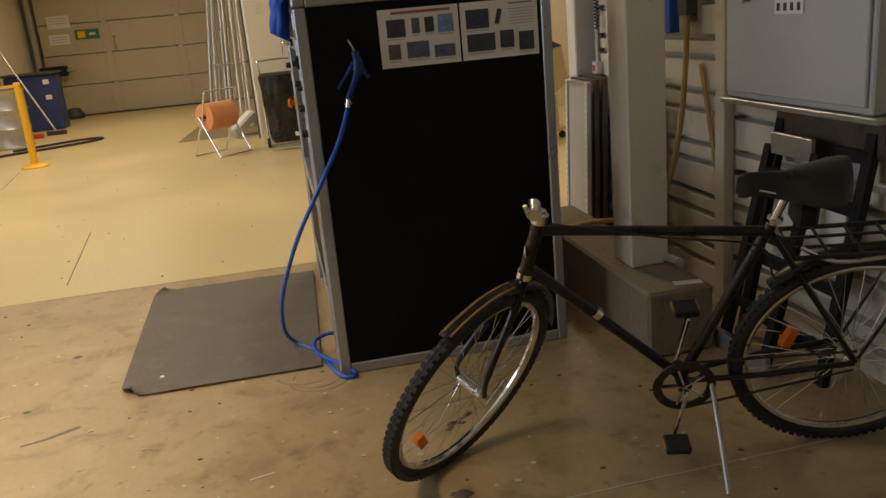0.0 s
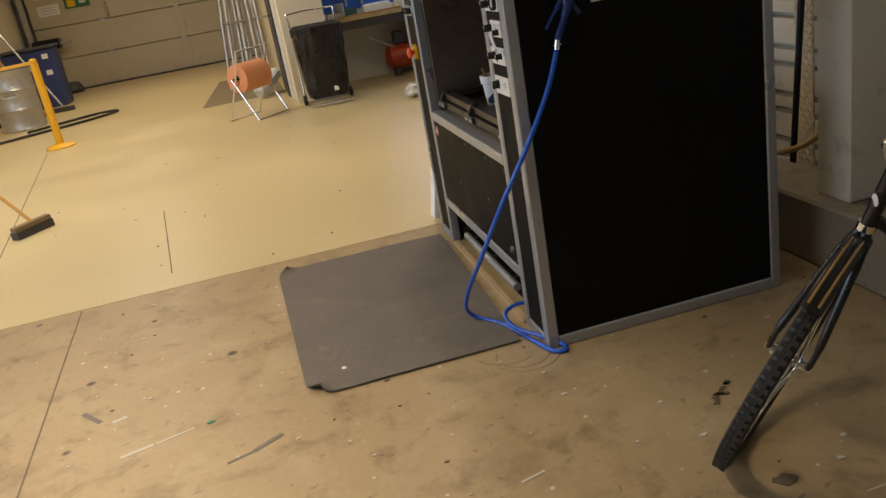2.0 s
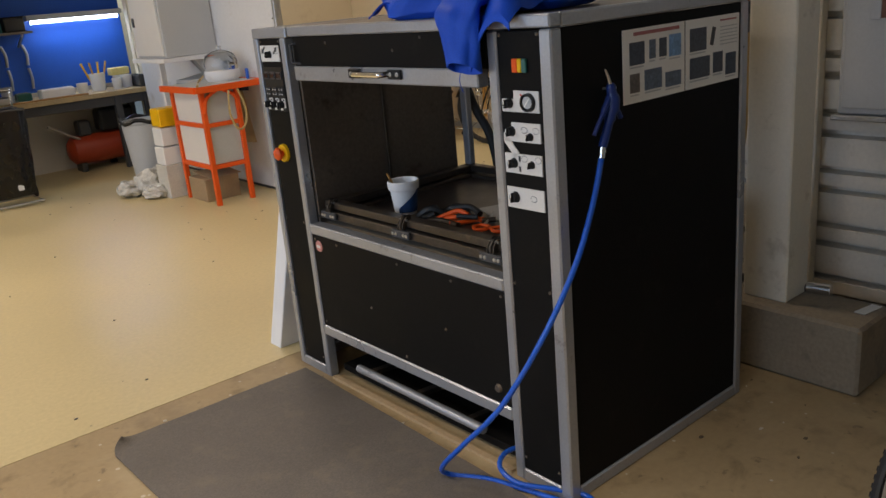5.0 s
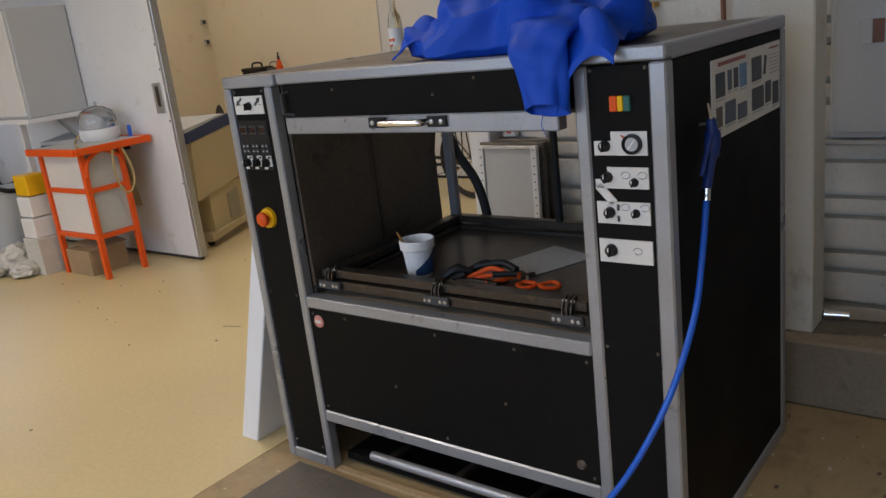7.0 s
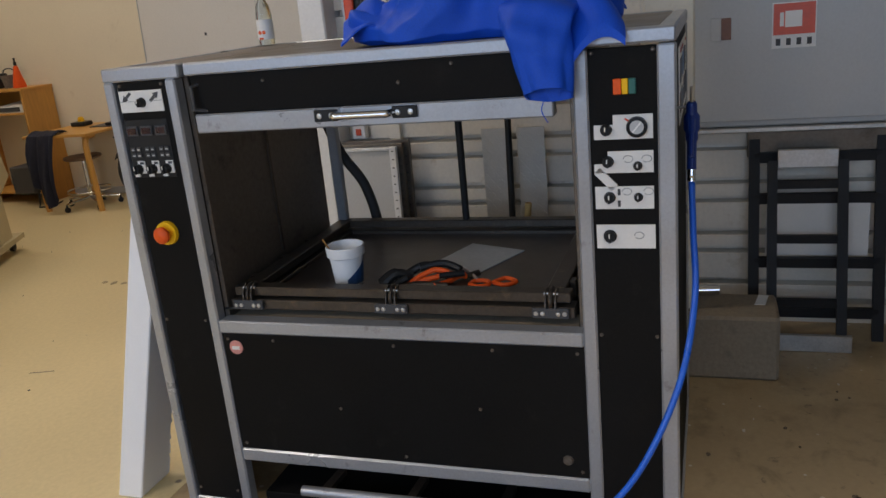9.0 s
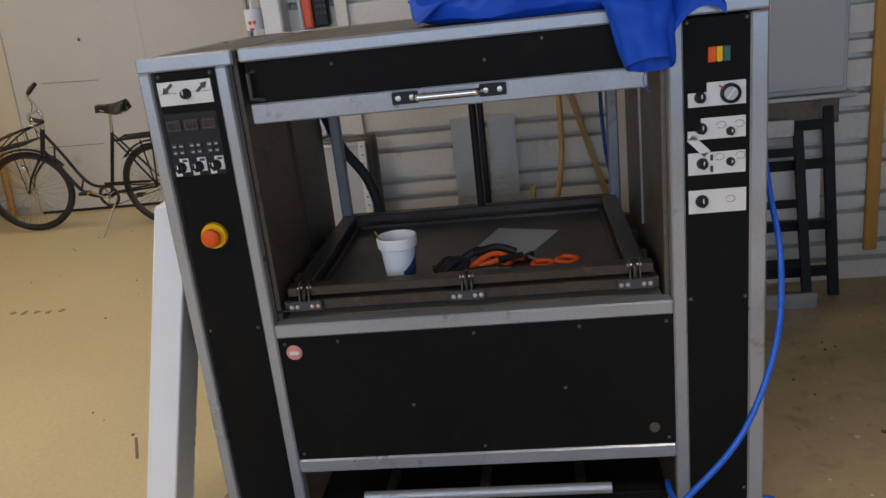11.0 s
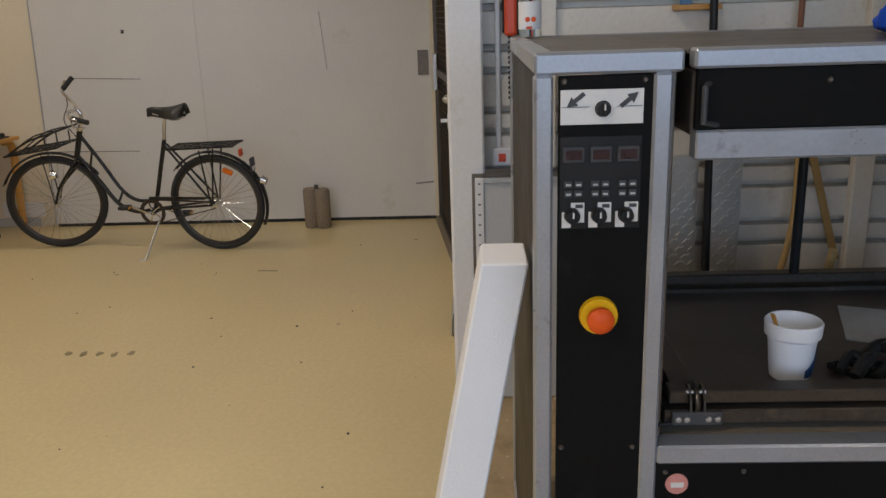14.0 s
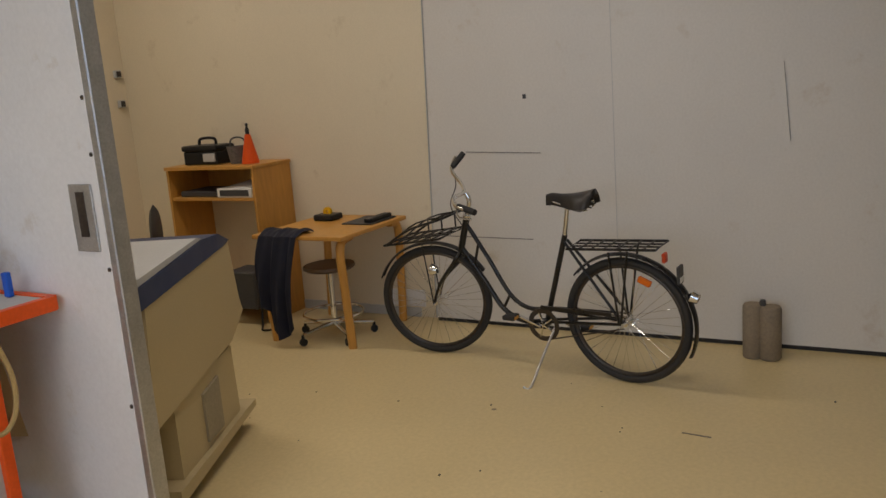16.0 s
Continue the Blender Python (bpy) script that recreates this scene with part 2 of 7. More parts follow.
M = {
    "concrete": floor_mat("stained_concrete", (0.37, 0.27, 0.145), (0.22, 0.152, 0.082), 0.46, [(9, 0.10, (0.6, 0.55, 0.45), 0.25), (5, 0.13, (0.07, 0.05, 0.04), 0.12), (22, 0.16, (0.55, 0.5, 0.4), 0.12)], 0.35, 1),
    "epoxy": floor_mat("cream_floor_paint", (0.61, 0.495, 0.265), None, 0.36, [(3, 0.05, (0.16, 0.12, 0.08), 0.2), (8, 0.05, (0.3, 0.24, 0.15), 0.06)], -0.25, 0),
    "plaster": mat("cream_plaster", (0.74, 0.66, 0.50), 0.8, 0, 0.04, 1.2, 90, 0.06, (0.62, 0.53, 0.38), 0.05),
    "white_wall": mat("white_wall_paint", (0.74, 0.72, 0.68), 0.6, 0, 0.04, 1.5, 80, 0.05, (0.6, 0.56, 0.5), 0.05),
    "slide_panel": mat("pale_grey_door_paint", (0.66, 0.64, 0.60), 0.5, 0, 0.05, 1.1, 70, 0.04, (0.56, 0.50, 0.42), 0.06),
    "white_door": mat("white_door_paint", (0.72, 0.72, 0.72), 0.5, 0, 0.05, 1.4, 60, 0.04, (0.55, 0.5, 0.42), 0.12),
    "siding": mat("white_sheet_siding", (0.70, 0.66, 0.58), 0.45, 0, 0.07, 2.0, 50, 0.04, (0.45, 0.38, 0.28), 0.10),
    "steel_frame": mat("grey_frame_paint", (0.37, 0.385, 0.41), 0.33, 0.5, 0.09, 4, 120, 0.03, (0.16, 0.15, 0.14), 0.05),
    "black_panel": mat("black_laminate", (0.009, 0.0085, 0.008), 0.55, 0, 0.2, 3, 150, 0.03, (0.018, 0.016, 0.014), 0.1),
    "inner_steel": mat("dull_inner_steel", (0.15, 0.125, 0.10), 0.42, 0.6, 0.2, 3, 60, 0.03, (0.05, 0.04, 0.03), 0.2),
    "side_panel": mat("dark_side_panel", (0.03, 0.026, 0.022), 0.5, 0, 0.2, 3, 60, 0.03, (0.05, 0.04, 0.03), 0.1),
    "dark_steel": mat("dark_oily_steel", (0.075, 0.062, 0.05), 0.4, 0.7, 0.25, 6, 90, 0.05, (0.16, 0.12, 0.08), 0.2),
    "tray": mat("brown_tray_board", (0.035, 0.025, 0.02), 0.35, 0, 0.25, 4, 80, 0.03, (0.07, 0.05, 0.04), 0.2),
    "chrome": mat("chrome", (0.75, 0.75, 0.75), 0.14, 1.0, 0.05, 10, 120, 0.0, rvar=0.06),
    "alu": mat("brushed_aluminium", (0.55, 0.54, 0.52), 0.35, 0.9, 0.1, 5, 150, 0.03),
    "white_plate": mat("white_label_plate", (0.72, 0.70, 0.66), 0.4, 0, 0.03, 8, 100, 0.0),
    "black_plastic": mat("black_plastic", (0.02, 0.02, 0.02), 0.35, 0, 0.1, 10, 150, 0.02),
    "rubber": mat("black_rubber", (0.022, 0.021, 0.02), 0.7, 0, 0.2, 8, 120, 0.08),
    "mat_rubber": mat("grey_rubber_mat", (0.135, 0.116, 0.097), 0.72, 0, 0.22, 3, 140, 0.12, (0.19, 0.155, 0.115), 0.35),
    "foam": mat("white_polystyrene", (0.82, 0.82, 0.82), 0.8, 0, 0.03, 6, 220, 0.2),
    "plinth": mat("old_concrete", (0.25, 0.20, 0.14), 0.85, 0, 0.15, 3, 60, 0.2, (0.15, 0.12, 0.09), 0.3),
    "blue_hose": mat("blue_hose", (0.01, 0.10, 0.55), 0.3, 0, 0.08, 6, 80, 0.0),
    "blue_cloth": mat("blue_nylon_cloth", (0.012, 0.082, 0.56), 0.55, 0, 0.12, 5, 240, 0.06),
    "ceiling": mat("ceiling_board", (0.55, 0.50, 0.42), 0.8, 0, 0.05, 1, 60, 0.02),
    "col_paint": mat("cream_column_paint", (0.70, 0.66, 0.56), 0.5, 0, 0.05, 2, 70, 0.04, (0.45, 0.40, 0.32), 0.06),
    "wood": mat("beech_wood", (0.56, 0.285, 0.06), 0.4, 0, 0.12, 3, 40, 0.03, None, 0, (1, 1, 0.15)),
    "orange": mat("orange_paint", (0.78, 0.105, 0.015), 0.4, 0, 0.08, 5, 80, 0.02),
    "red": mat("red_paint", (0.60, 0.07, 0.02), 0.4, 0, 0.1, 5, 80, 0.03, (0.35, 0.05, 0.03), 0.1),
    "yellow": mat("yellow_plastic", (0.85, 0.48, 0.01), 0.4, 0, 0.06, 5, 80, 0.02),
    "green_lamp": mat("dark_green_lens", (0.02, 0.12, 0.10), 0.3, 0, 0.05),
    "blue_board": mat("blue_pegboard", (0.012, 0.10, 0.52), 0.55, 0, 0.07, 3, 90, 0.03),
    "garage": mat("cream_steel_panel", (0.52, 0.46, 0.33), 0.5, 0, 0.05, 1.2, 60, 0.03, (0.42, 0.36, 0.25), 0.1),
    "paper": mat("white_paper", (0.78, 0.77, 0.74), 0.6, 0, 0.02, 8, 100, 0.0),
    "grey_paint": mat("grey_sheet_paint", (0.47, 0.48, 0.48), 0.5, 0, 0.05, 2, 80, 0.02),
    "dark": mat("dark_grey", (0.05, 0.05, 0.052), 0.6, 0, 0.15, 5, 80, 0.05),
    "galv": mat("galvanised_steel", (0.48, 0.48, 0.47), 0.4, 0.8, 0.15, 14, 120, 0.02),
}

for k, q in (("black_plastic", 0.2), ("black_panel", 0.07), ("blue_cloth", 0.2), ("side_panel", 0.25), ("orange", 0.2), ("yellow", 0.2)):
    M[k].node_tree.nodes["Principled BSDF"].inputs["Specular IOR Level"].default_value = q

# ---- structure ----
def structure(name, bm, material, label="", category=""):
    return part(name, bm, material, None, label, kind="structure", category=category)


SEAM = 5.135
structure("floor_concrete", box(B(), -6, 5.2, -3, SEAM, -0.2, 0), M["concrete"], "stained brown concrete floor with paint specks", "floor")
structure("floor_painted", box(B(), -6, 9, SEAM, 20.2, -0.2, 0.002), M["epoxy"], "cream painted workshop floor with scuffs", "floor")
structure("ceiling", box(B(), -6.2, 5.4, -3.2, 20.2, 3.9, 4.0), M["ceiling"], "pale ceiling over the hall", "ceiling")


def siding(bm, y0, y1, x, z1):
    """Sheet siding with pairs of grooves, 0.245 m apart."""
    prof, z = [(x, 0.0)], 0.0
    k = 0
    while 0.13 + 0.245 * k < z1 - 0.1:
        for c in (0.112 + 0.245 * k, 0.200 + 0.245 * k):
            prof += [(x, c - 0.019), (x + 0.055, c - 0.013), (x + 0.058, c + 0.011), (x, c + 0.014)]
        k += 1
    prof.append((x, z1))
    rows = [[bm.verts.new((p[0], yy, p[1])) for p in prof] for yy in (y0, y1)]
    for a, b in zip(range(len(prof) - 1), range(1, len(prof))):
        bm.faces.new((rows[0][a], rows[1][a], rows[1][b], rows[0][b]))
    return bm


wall_e = structure("wall_east", siding(B(), -3, 5.10, 2.0, 3.9), M["siding"], "white corrugated sheet wall with horizontal ribs", "wall")
# added backing, its brown meant as the shade in the sheets' grooves
part("wall_backing", box(B(), 2.063, 2.16, -3, 5.10, 0, 3.9), mat("groove_shade_brown", (0.12, 0.085, 0.055), 0.85), wall_e, "added backing in groove-shade brown behind the sheets")
structure("wall_far_room", box(B(), 4.97, 5.10, 5.0, 13.6, 0, 3.9), M["plaster"], "cream plaster wall with scuff marks", "wall")
structure("wall_north_room", box(B(), 1.98, 4.97, 11.33, 11.43, 0, 3.9), M["plaster"], "cream plaster wall behind the plotter", "wall")
structure("wall_gate", box(B(), 2.16, 3.5, 5.11, 5.18, 0, 3.9), M["plaster"], "cream wall beside the wire gate", "wall")
structure("wall_bench", box(B(), -0.17, 1.98, 11.8, 11.95, 0, 3.9), M["white_wall"], "off-white wall above the workbench", "wall")
structure("wall_room_side", box(B(), 1.99, 2.06, 11.07, 11.33, 0, 3.6), M["plaster"], "cream side wall behind the sliding door", "wall")
structure("wall_stub", box(B(), -0.17, 0.34, 10.75, 11.8, 0, 3.9), M["plaster"], "cream wall end beside the waste bin", "wall")
structure("wall_passage", box(B(), -0.17, 0.0, 11.95, 18.9, 0, 3.9), M["plaster"], "cream passage wall", "wall")
structure("wall_garage_west", box(B(), -5.0, -4.75, 12.5, 18.9, 0, 3.9), M["plaster"], "cream wall beside the garage door", "wall")
structure("wall_garage_head", box(B(), -5.0, 0.0, 18.9, 19.1, 2.9, 3.9), M["plaster"], "cream wall over the garage door", "wall")
structure("wall_west", box(B(), -6.1, -6.0, -3, 20.2, 0, 3.9), M["plaster"], "cream hall wall", "wall")
structure("wall_south", box(B(), -6.1, 5.2, -3.1, -3.0, 0, 3.9), M["plaster"], "cream hall end wall", "wall")
structure("wall_north", box(B(), -6.1, 0.0, 20.1, 20.2, 0, 3.9), M["plaster"], "cream end wall", "wall")

# ---- forming machine ----
F, YR, YL, XB, TOP = 0.157, 3.393, 5.03, 1.135, 1.492
mc = thing("forming_machine", 0.64, 4.2, 0, 0, "black and grey vacuum forming machine with open front on the floor", "machine")


def frame_bar(name, *b):
    return part(name, box(B(), *b, 0.005, 1), M["steel_frame"], mc)


for a, b in ((YL - 0.035, YL), (4.78, 4.815), (3.602, 3.64), (YR, YR + 0.045)):
    frame_bar("front_post", F, F + 0.045, a, b, 0.0, TOP - 0.04)
for a, b in ((YR, YR + 0.045), (YL - 0.04, YL)):
    frame_bar("back_post", XB - 0.04, XB, a, b, 0.0, TOP - 0.04)
    frame_bar("side_top_rail", F + 0.045, XB, a, b, TOP - 0.04, TOP)
    frame_bar("side_bottom_rail", F + 0.045, XB - 0.04, a, b, 0.0, 0.045)
frame_bar("front_top_rail", F, F + 0.045, 4.762, YL, TOP - 0.04, TOP)
frame_bar("front_top_rail", F - 0.002, F + 0.045, YR, 4.745, TOP - 0.036, TOP)
frame_bar("sill_rail", F - 0.002, F + 0.055, 3.64, 4.78, 0.661, 0.703)
frame_bar("lower_rail", F, F + 0.045, 3.64, 4.78, 0.205, 0.25)
frame_bar("foot_rail", F, F + 0.045, 4.815, YL - 0.035, 0.0, 0.045)
frame_bar("foot_rail", F, F + 0.045, YR + 0.045, 3.602, 0.0, 0.045)
frame_bar("back_top_rail", XB - 0.04, XB, YR + 0.045, YL - 0.04, TOP - 0.04, TOP)


def panel(name, *b, material="black_panel", label=""):
    return part(name, box(B(), *b, 0.002), M[material], mc, label)


left_panel = panel("left_control_panel", F + 0.006, F + 0.02, 4.815, 4.985, 0.045, 1.45)
right_panel = panel("right_control_panel", F + 0.006, F + 0.02, 3.438, 3.602, 0.045, 1.45)
panel("lower_front_panel", F + 0.006, F + 0.02, 3.64, 4.78, 0.25, 0.661)
panel("side_panel", F + 0.045, XB - 0.04, YR + 0.006, YR + 0.02, 0.045, 1.45)
panel("left_side_panel", F + 0.045, XB - 0.04, YL - 0.02, YL - 0.006, 0.045, 1.45, material="side_panel")
panel("top_sheet", F + 0.045, XB - 0.04, YR + 0.045, 4.75, TOP - 0.012, TOP - 0.003, material="inner_steel")
panel("top_sheet", F + 0.045, XB - 0.04, 4.757, YL - 0.04, TOP - 0.012, TOP - 0.003, material="inner_steel")
panel("inner_side_left", F + 0.045, 0.98, 4.765, 4.78, 0.25, 1.46, material="inner_steel")
panel("inner_side_right", F + 0.045, 0.98, 3.64, 3.655, 0.25, 1.46, material="inner_steel")
panel("hood_front_panel", F + 0.012, F + 0.03, 3.655, 4.735, 1.345, 1.455)
hood_rail = part("hood_rail", box(B(), F + 0.004, F + 0.05, 3.69, 4.735, 1.29, 1.345, 0.004), M["steel_frame"], mc)
panel("hood_shell", F + 0.05, XB - 0.05, 3.66, 4.735, 1.33, 1.45, material="inner_steel")
panel("base_pan", F + 0.06, XB - 0.05, 3.66, 4.76, 0.02, 0.05)
panel("lower_box", F + 0.05, XB - 0.04, 3.655, 4.765, 0.20, 0.64, material="dark")
panel("front_ledge", F + 0.055, 0.30, 3.66, 4.76, 0.688, 0.700, material="plinth")
for y in (4.72, 3.70):
    frame_bar("guide_post", 1.0, 1.035, y - 0.02, y + 0.02, 0.3, 1.45)

# clamp frame round the forming area
for nm, b in (("clamp_bar", (0.222, 0.272, 3.68, 4.745)), ("clamp_bar", (0.985, 1.03, 3.70, 4.735)), ("clamp_bar", (0.272, 0.985, 4.68, 4.735)), ("clamp_bar", (0.272, 0.985, 3.70, 3.755))):
    part(nm, box(B(), *b, 0.764, 0.793, 0.003), M["dark_steel"], mc)
    part("lower_clamp_bar", box(B(), b[0] - 0.012, b[1] - 0.004, b[2] - 0.012, b[3] + 0.012, 0.724, 0.756, 0.003), M["dark_steel"], mc)
panel("forming_tray", 0.265, 0.99, 3.75, 4.69, 0.725, 0.742, material="tray")

# ---- fixed parts of the halls ----
structure("wall_jog", box(B(), 2.04, 2.16, 5.10, 5.18, 0, 3.9), M["white_wall"], "white wall end beside the door", "wall")
jamb = structure("door_frame", box(B(), 1.87, 2.06, 5.10, 5.236, 0, 3.9, 0.008), M["white_door"], "chipped white door post at the wall corner", "post")
part("door_stop", box(B(), 1.95, 2.05, 5.236, 5.243, 0, 3.9, 0.002), M["white_door"], jamb)
structure("wall_gate_end", box(B(), 4.85, 4.97, 5.35, 5.45, 0, 3.9), M["plaster"], "narrow cream wall end by the gate", "wall")
structure("wall_behind_gate", box(B(), 3.55, 4.97, 4.2, 4.3, 0, 3.9), M["plaster"], "cream wall behind the wire gate", "wall")
structure("wall_behind_gate_side", box(B(), 3.5, 3.55, 4.3, 5.2, 0, 3.9), M["plaster"], "cream closet wall", "wall")

# cream leaf door beside the gate
leaf = thing("leaf_door", 2.3, 5.225, 0, 0, "cream flush door with steel handle beside the gate", "door")
part("leaf", box(B(), 2.06, 3.36, 5.182, 5.205, 0.01, 2.9, 0.004), M["plaster"], leaf)
hb = sweep(B(), curve_pts([(2.22, 5.205, 1.20), (2.22, 5.245, 1.20), (2.26, 5.262, 1.20), (2.50, 5.262, 1.185)], 5), 0.014, 10)
part("handle", hb, M["alu"], leaf, "worn steel lever handle", smooth=True)
part("lock", lathe(B(), [(0, 0.03), (0.028, 0.028), (0.03, 0.0)], 20, pose(2.36, 5.205, 0.965, -90, 0, 0)), M["chrome"], leaf, "round chrome lock", smooth=True)
part("latch_tee", box(B(), 1.985, 2.0, 5.243, 5.275, 1.135, 1.15, 0.002), M["alu"], jamb)
part("latch_plate", box(B(), 1.98, 2.01, 5.243, 5.247, 1.11, 1.17, 0.001), M["alu"], jamb)
for z in (0.52, 1.28, 1.95):
    part("hinge_plate", box(B(), 2.90, 3.46, 5.2065, 5.216, z - 0.10, z + 0.10, 0.003), M["chrome"], leaf, "shiny steel hinge plate")
    part("hinge_pin", bar(B(), (3.47, 5.22, z - 0.12), (3.47, 5.22, z + 0.12), 0.014), M["dark_steel"], leaf, smooth=True)

# wire mesh gate
gate = thing("wire_gate", 4.2, 5.31, 0, 0, "brown steel frame gate with wire mesh", "gate")
GA, GB = Vector((3.60, 5.24, 0)), Vector((4.86, 5.40, 0))


def gp(u, z):
    p = GA.lerp(GB, u)
    return Vector((p.x, p.y, z))


for u in (0.02, 0.98):
    part("gate_post", beam(B(), gp(u, 0.0), gp(u, 3.2), 0.05, 0.05, (0, 1, 0), 0.004), M["dark_steel"], gate)
for z in (0.05, 1.15, 2.4):
    part("gate_rail", beam(B(), gp(0.04, z), gp(0.96, z), 0.04, 0.05), M["dark_steel"], gate)
bm = B()
for i in range(1, 33):
    sweep(bm, [gp(0.02 + 0.96 * i / 33, 0.05), gp(0.02 + 0.96 * i / 33, 3.1)], 0.0022, 4)
for i in range(1, 76):
    sweep(bm, [gp(0.03, 0.05 + 0.04 * i), gp(0.97, 0.05 + 0.04 * i)], 0.0022, 4)
part("wire_mesh", bm, M["dark_steel"], gate, "fine square wire mesh", kind="stuff")
part("gate_lock", box(B(), 4.70, 4.80, 5.40, 5.43, 1.02, 1.28, 0.004), M["galv"], gate)
part("floor_stop", beam(B(), (3.58, 5.26, 0.02), (4.85, 5.425, 0.02), 0.05, 0.04), M["plinth"], gate)

# wire basket at the foot of the door
bk = thing("wire_basket", 2.75, 5.28, 0, 0, "grey wire basket tipped against the door", "basket")
bm = B()
for i in range(12):
    x = 2.45 + 0.055 * i
    sweep(bm, [(x, 5.215, 0.36), (x, 5.268, 0.10), (x, 5.272, 0.012)], 0.004, 5)
for j in range(7):
    z = 0.02 + 0.055 * j
    yy = 5.27 - max(0, z - 0.1) * 0.21
    sweep(bm, [(2.45, yy, z), (3.06, yy, z)], 0.004, 5)
part("wire_front", bm, M["galv"], bk, kind="stuff")
part("back_sheet", prism(B(), [(5.207, 0.0), (5.213, 0.0), (5.213, 0.40), (5.207, 0.40)], 2.44, 3.07, Matrix(((0, 0, 1, 0), (1, 0, 0, 0), (0, 1, 0, 0), (0, 0, 0, 1)))), M["dark"], bk)

# large sliding door on the far wall
sd = thing("sliding_door", 4.92, 6.95, 0, 0, "large pale grey sliding door with scratches", "door")
part("door_panel", prism(B(), [(5.45, 0.03), (8.50, 0.03), (8.42, 2.4), (8.38, 3.6), (5.45, 3.6)], 4.906, 4.95, Matrix(((0, 0, 1, 0), (1, 0, 0, 0), (0, 1, 0, 0), (0, 0, 0, 1)))), M["slide_panel"], sd)
part("bottom_seal", box(B(), 4.918, 4.945, 5.45, 8.5, 0.002, 0.03), M["rubber"], sd)
part("edge_strip", prism(B(), [(8.502, 0.03), (8.507, 0.03), (8.387, 3.6), (8.382, 3.6)], 4.900, 4.955, Matrix(((0, 0, 1, 0), (1, 0, 0, 0), (0, 1, 0, 0), (0, 0, 0, 1)))), M["grey_paint"], sd)
scr_m = mat("grey_scratch", (0.24, 0.23, 0.22), 0.6, 0, 0.4, 30, 60, 0)
pull = part("pull_plate", box(B(), 4.897, 4.906, 5.47, 5.55, 1.12, 1.30, 0.003), M["inner_steel"], sd)
for a, b, r in (((4.9045, 6.27, 1.60), (4.9045, 6.235, 1.18), 0.004), ((4.9045, 8.19, 1.17), (4.9045, 7.67, 1.15), 0.003), ((4.9045, 5.60, 0.29), (4.9045, 5.46, 0.30), 0.006), ((4.9045, 7.75, 0.60), (4.9045, 8.4, 0.61), 0.003), ((4.9045, 5.65, 1.75), (4.9045, 5.46, 1.76), 0.003)):
    part("scratch", beam(B(), a, b, 0.003, 2 * r, (1, 0, 0)) if abs(a[1] - b[1]) < 0.1 else beam(B(), a, b, 0.003, 2 * r), scr_m, sd)
for y in (7.20,):
    part("seam_strip", box(B(), 4.9035, 4.906, y, y + 0.003, 0.03, 3.6), M["grey_paint"], sd)
for y, z in ((7.76, 1.50), (6.67, 2.10)):
    part("chip", box(B(), 4.9035, 4.906, y - 0.012, y + 0.012, z - 0.012, z + 0.015, 0.001), M["dark"], sd)
part("baseboard_room", box(B(), 4.958, 4.97, 8.66, 11.33, 0.0, 0.07, 0.003), M["grey_paint"], None, "grey skirting strip", kind="structure", category="skirting")
structure("wall_socket_strip", box(B(), 4.955, 4.97, 8.62, 8.95, 0.08, 0.2, 0.003), M["white_door"], "white cable duct low on the wall", "duct")

# white sliding door that closes the room, standing open
wd = thing("white_sliding_door", 1.95, 9.2, 0, 0, "white sliding door standing open with steel recess pull", "door")
part("leaf", box(B(), 1.925, 1.985, 8.0, 11.06, 0.03, 3.6, 0.003), M["white_door"], wd)
part("edge_profile", box(B(), 1.922, 1.988, 7.965, 8.0, 0.03, 3.6, 0.004), M["galv"], wd, "worn metal edge profile")
part("bottom_guide", box(B(), 1.935, 1.975, 8.0, 11.06, 0.004, 0.03), M["dark"], wd)
pl = B()
box(pl, 1.917, 1.925, 8.035, 8.145, 1.16, 1.385, 0.003)
part("pull_plate", pl, M["galv"], wd, "brushed steel recess pull")
part("pull_recess", box(B(), 1.914, 1.917, 8.07, 8.11, 1.21, 1.36, 0.001), M["dark_steel"], wd)
for z in (0.62, 1.10, 1.48, 1.66, 2.2):
    part("edge_screw", lathe(B(), [(0, 0.004), (0.007, 0.003), (0.008, 0)], 10, pose(1.925, 8.012, z, 0, -90, 0)), M["dark_steel"], wd)
structure("wall_lintel", box(B(), 1.9, 2.05, 5.34, 11.79, 3.6, 3.9), M["white_wall"], "white lintel over the sliding door", "wall")

# column on its plinth
structure("plinth", box(B(), 1.35, 1.628, 3.05, 4.6, 0, 0.275, 0.012), M["plinth"], "rough concrete plinth under the column", "plinth")
structure("column", box(B(), 1.43, 1.60, 3.375, 3.56, 0.275, 3.9, 0.006), M["col_paint"], "cream painted steel column on concrete plinth", "column")
structure("wall_batten", box(B(), 1.95, 2.0, 3.535, 3.615, 0.0, 3.9, 0.004), M["siding"], "vertical white batten on the sheet wall", "batten")
for i, y in enumerate((4.84, 2.39)):
    structure("wall_batten_wood", box(B(), 1.975, 2.0, y - 0.03, y + 0.03, 0.15, 3.9, 0.003), M["wood"] if i else M["siding"], "narrow wooden batten on the sheet wall", "batten")

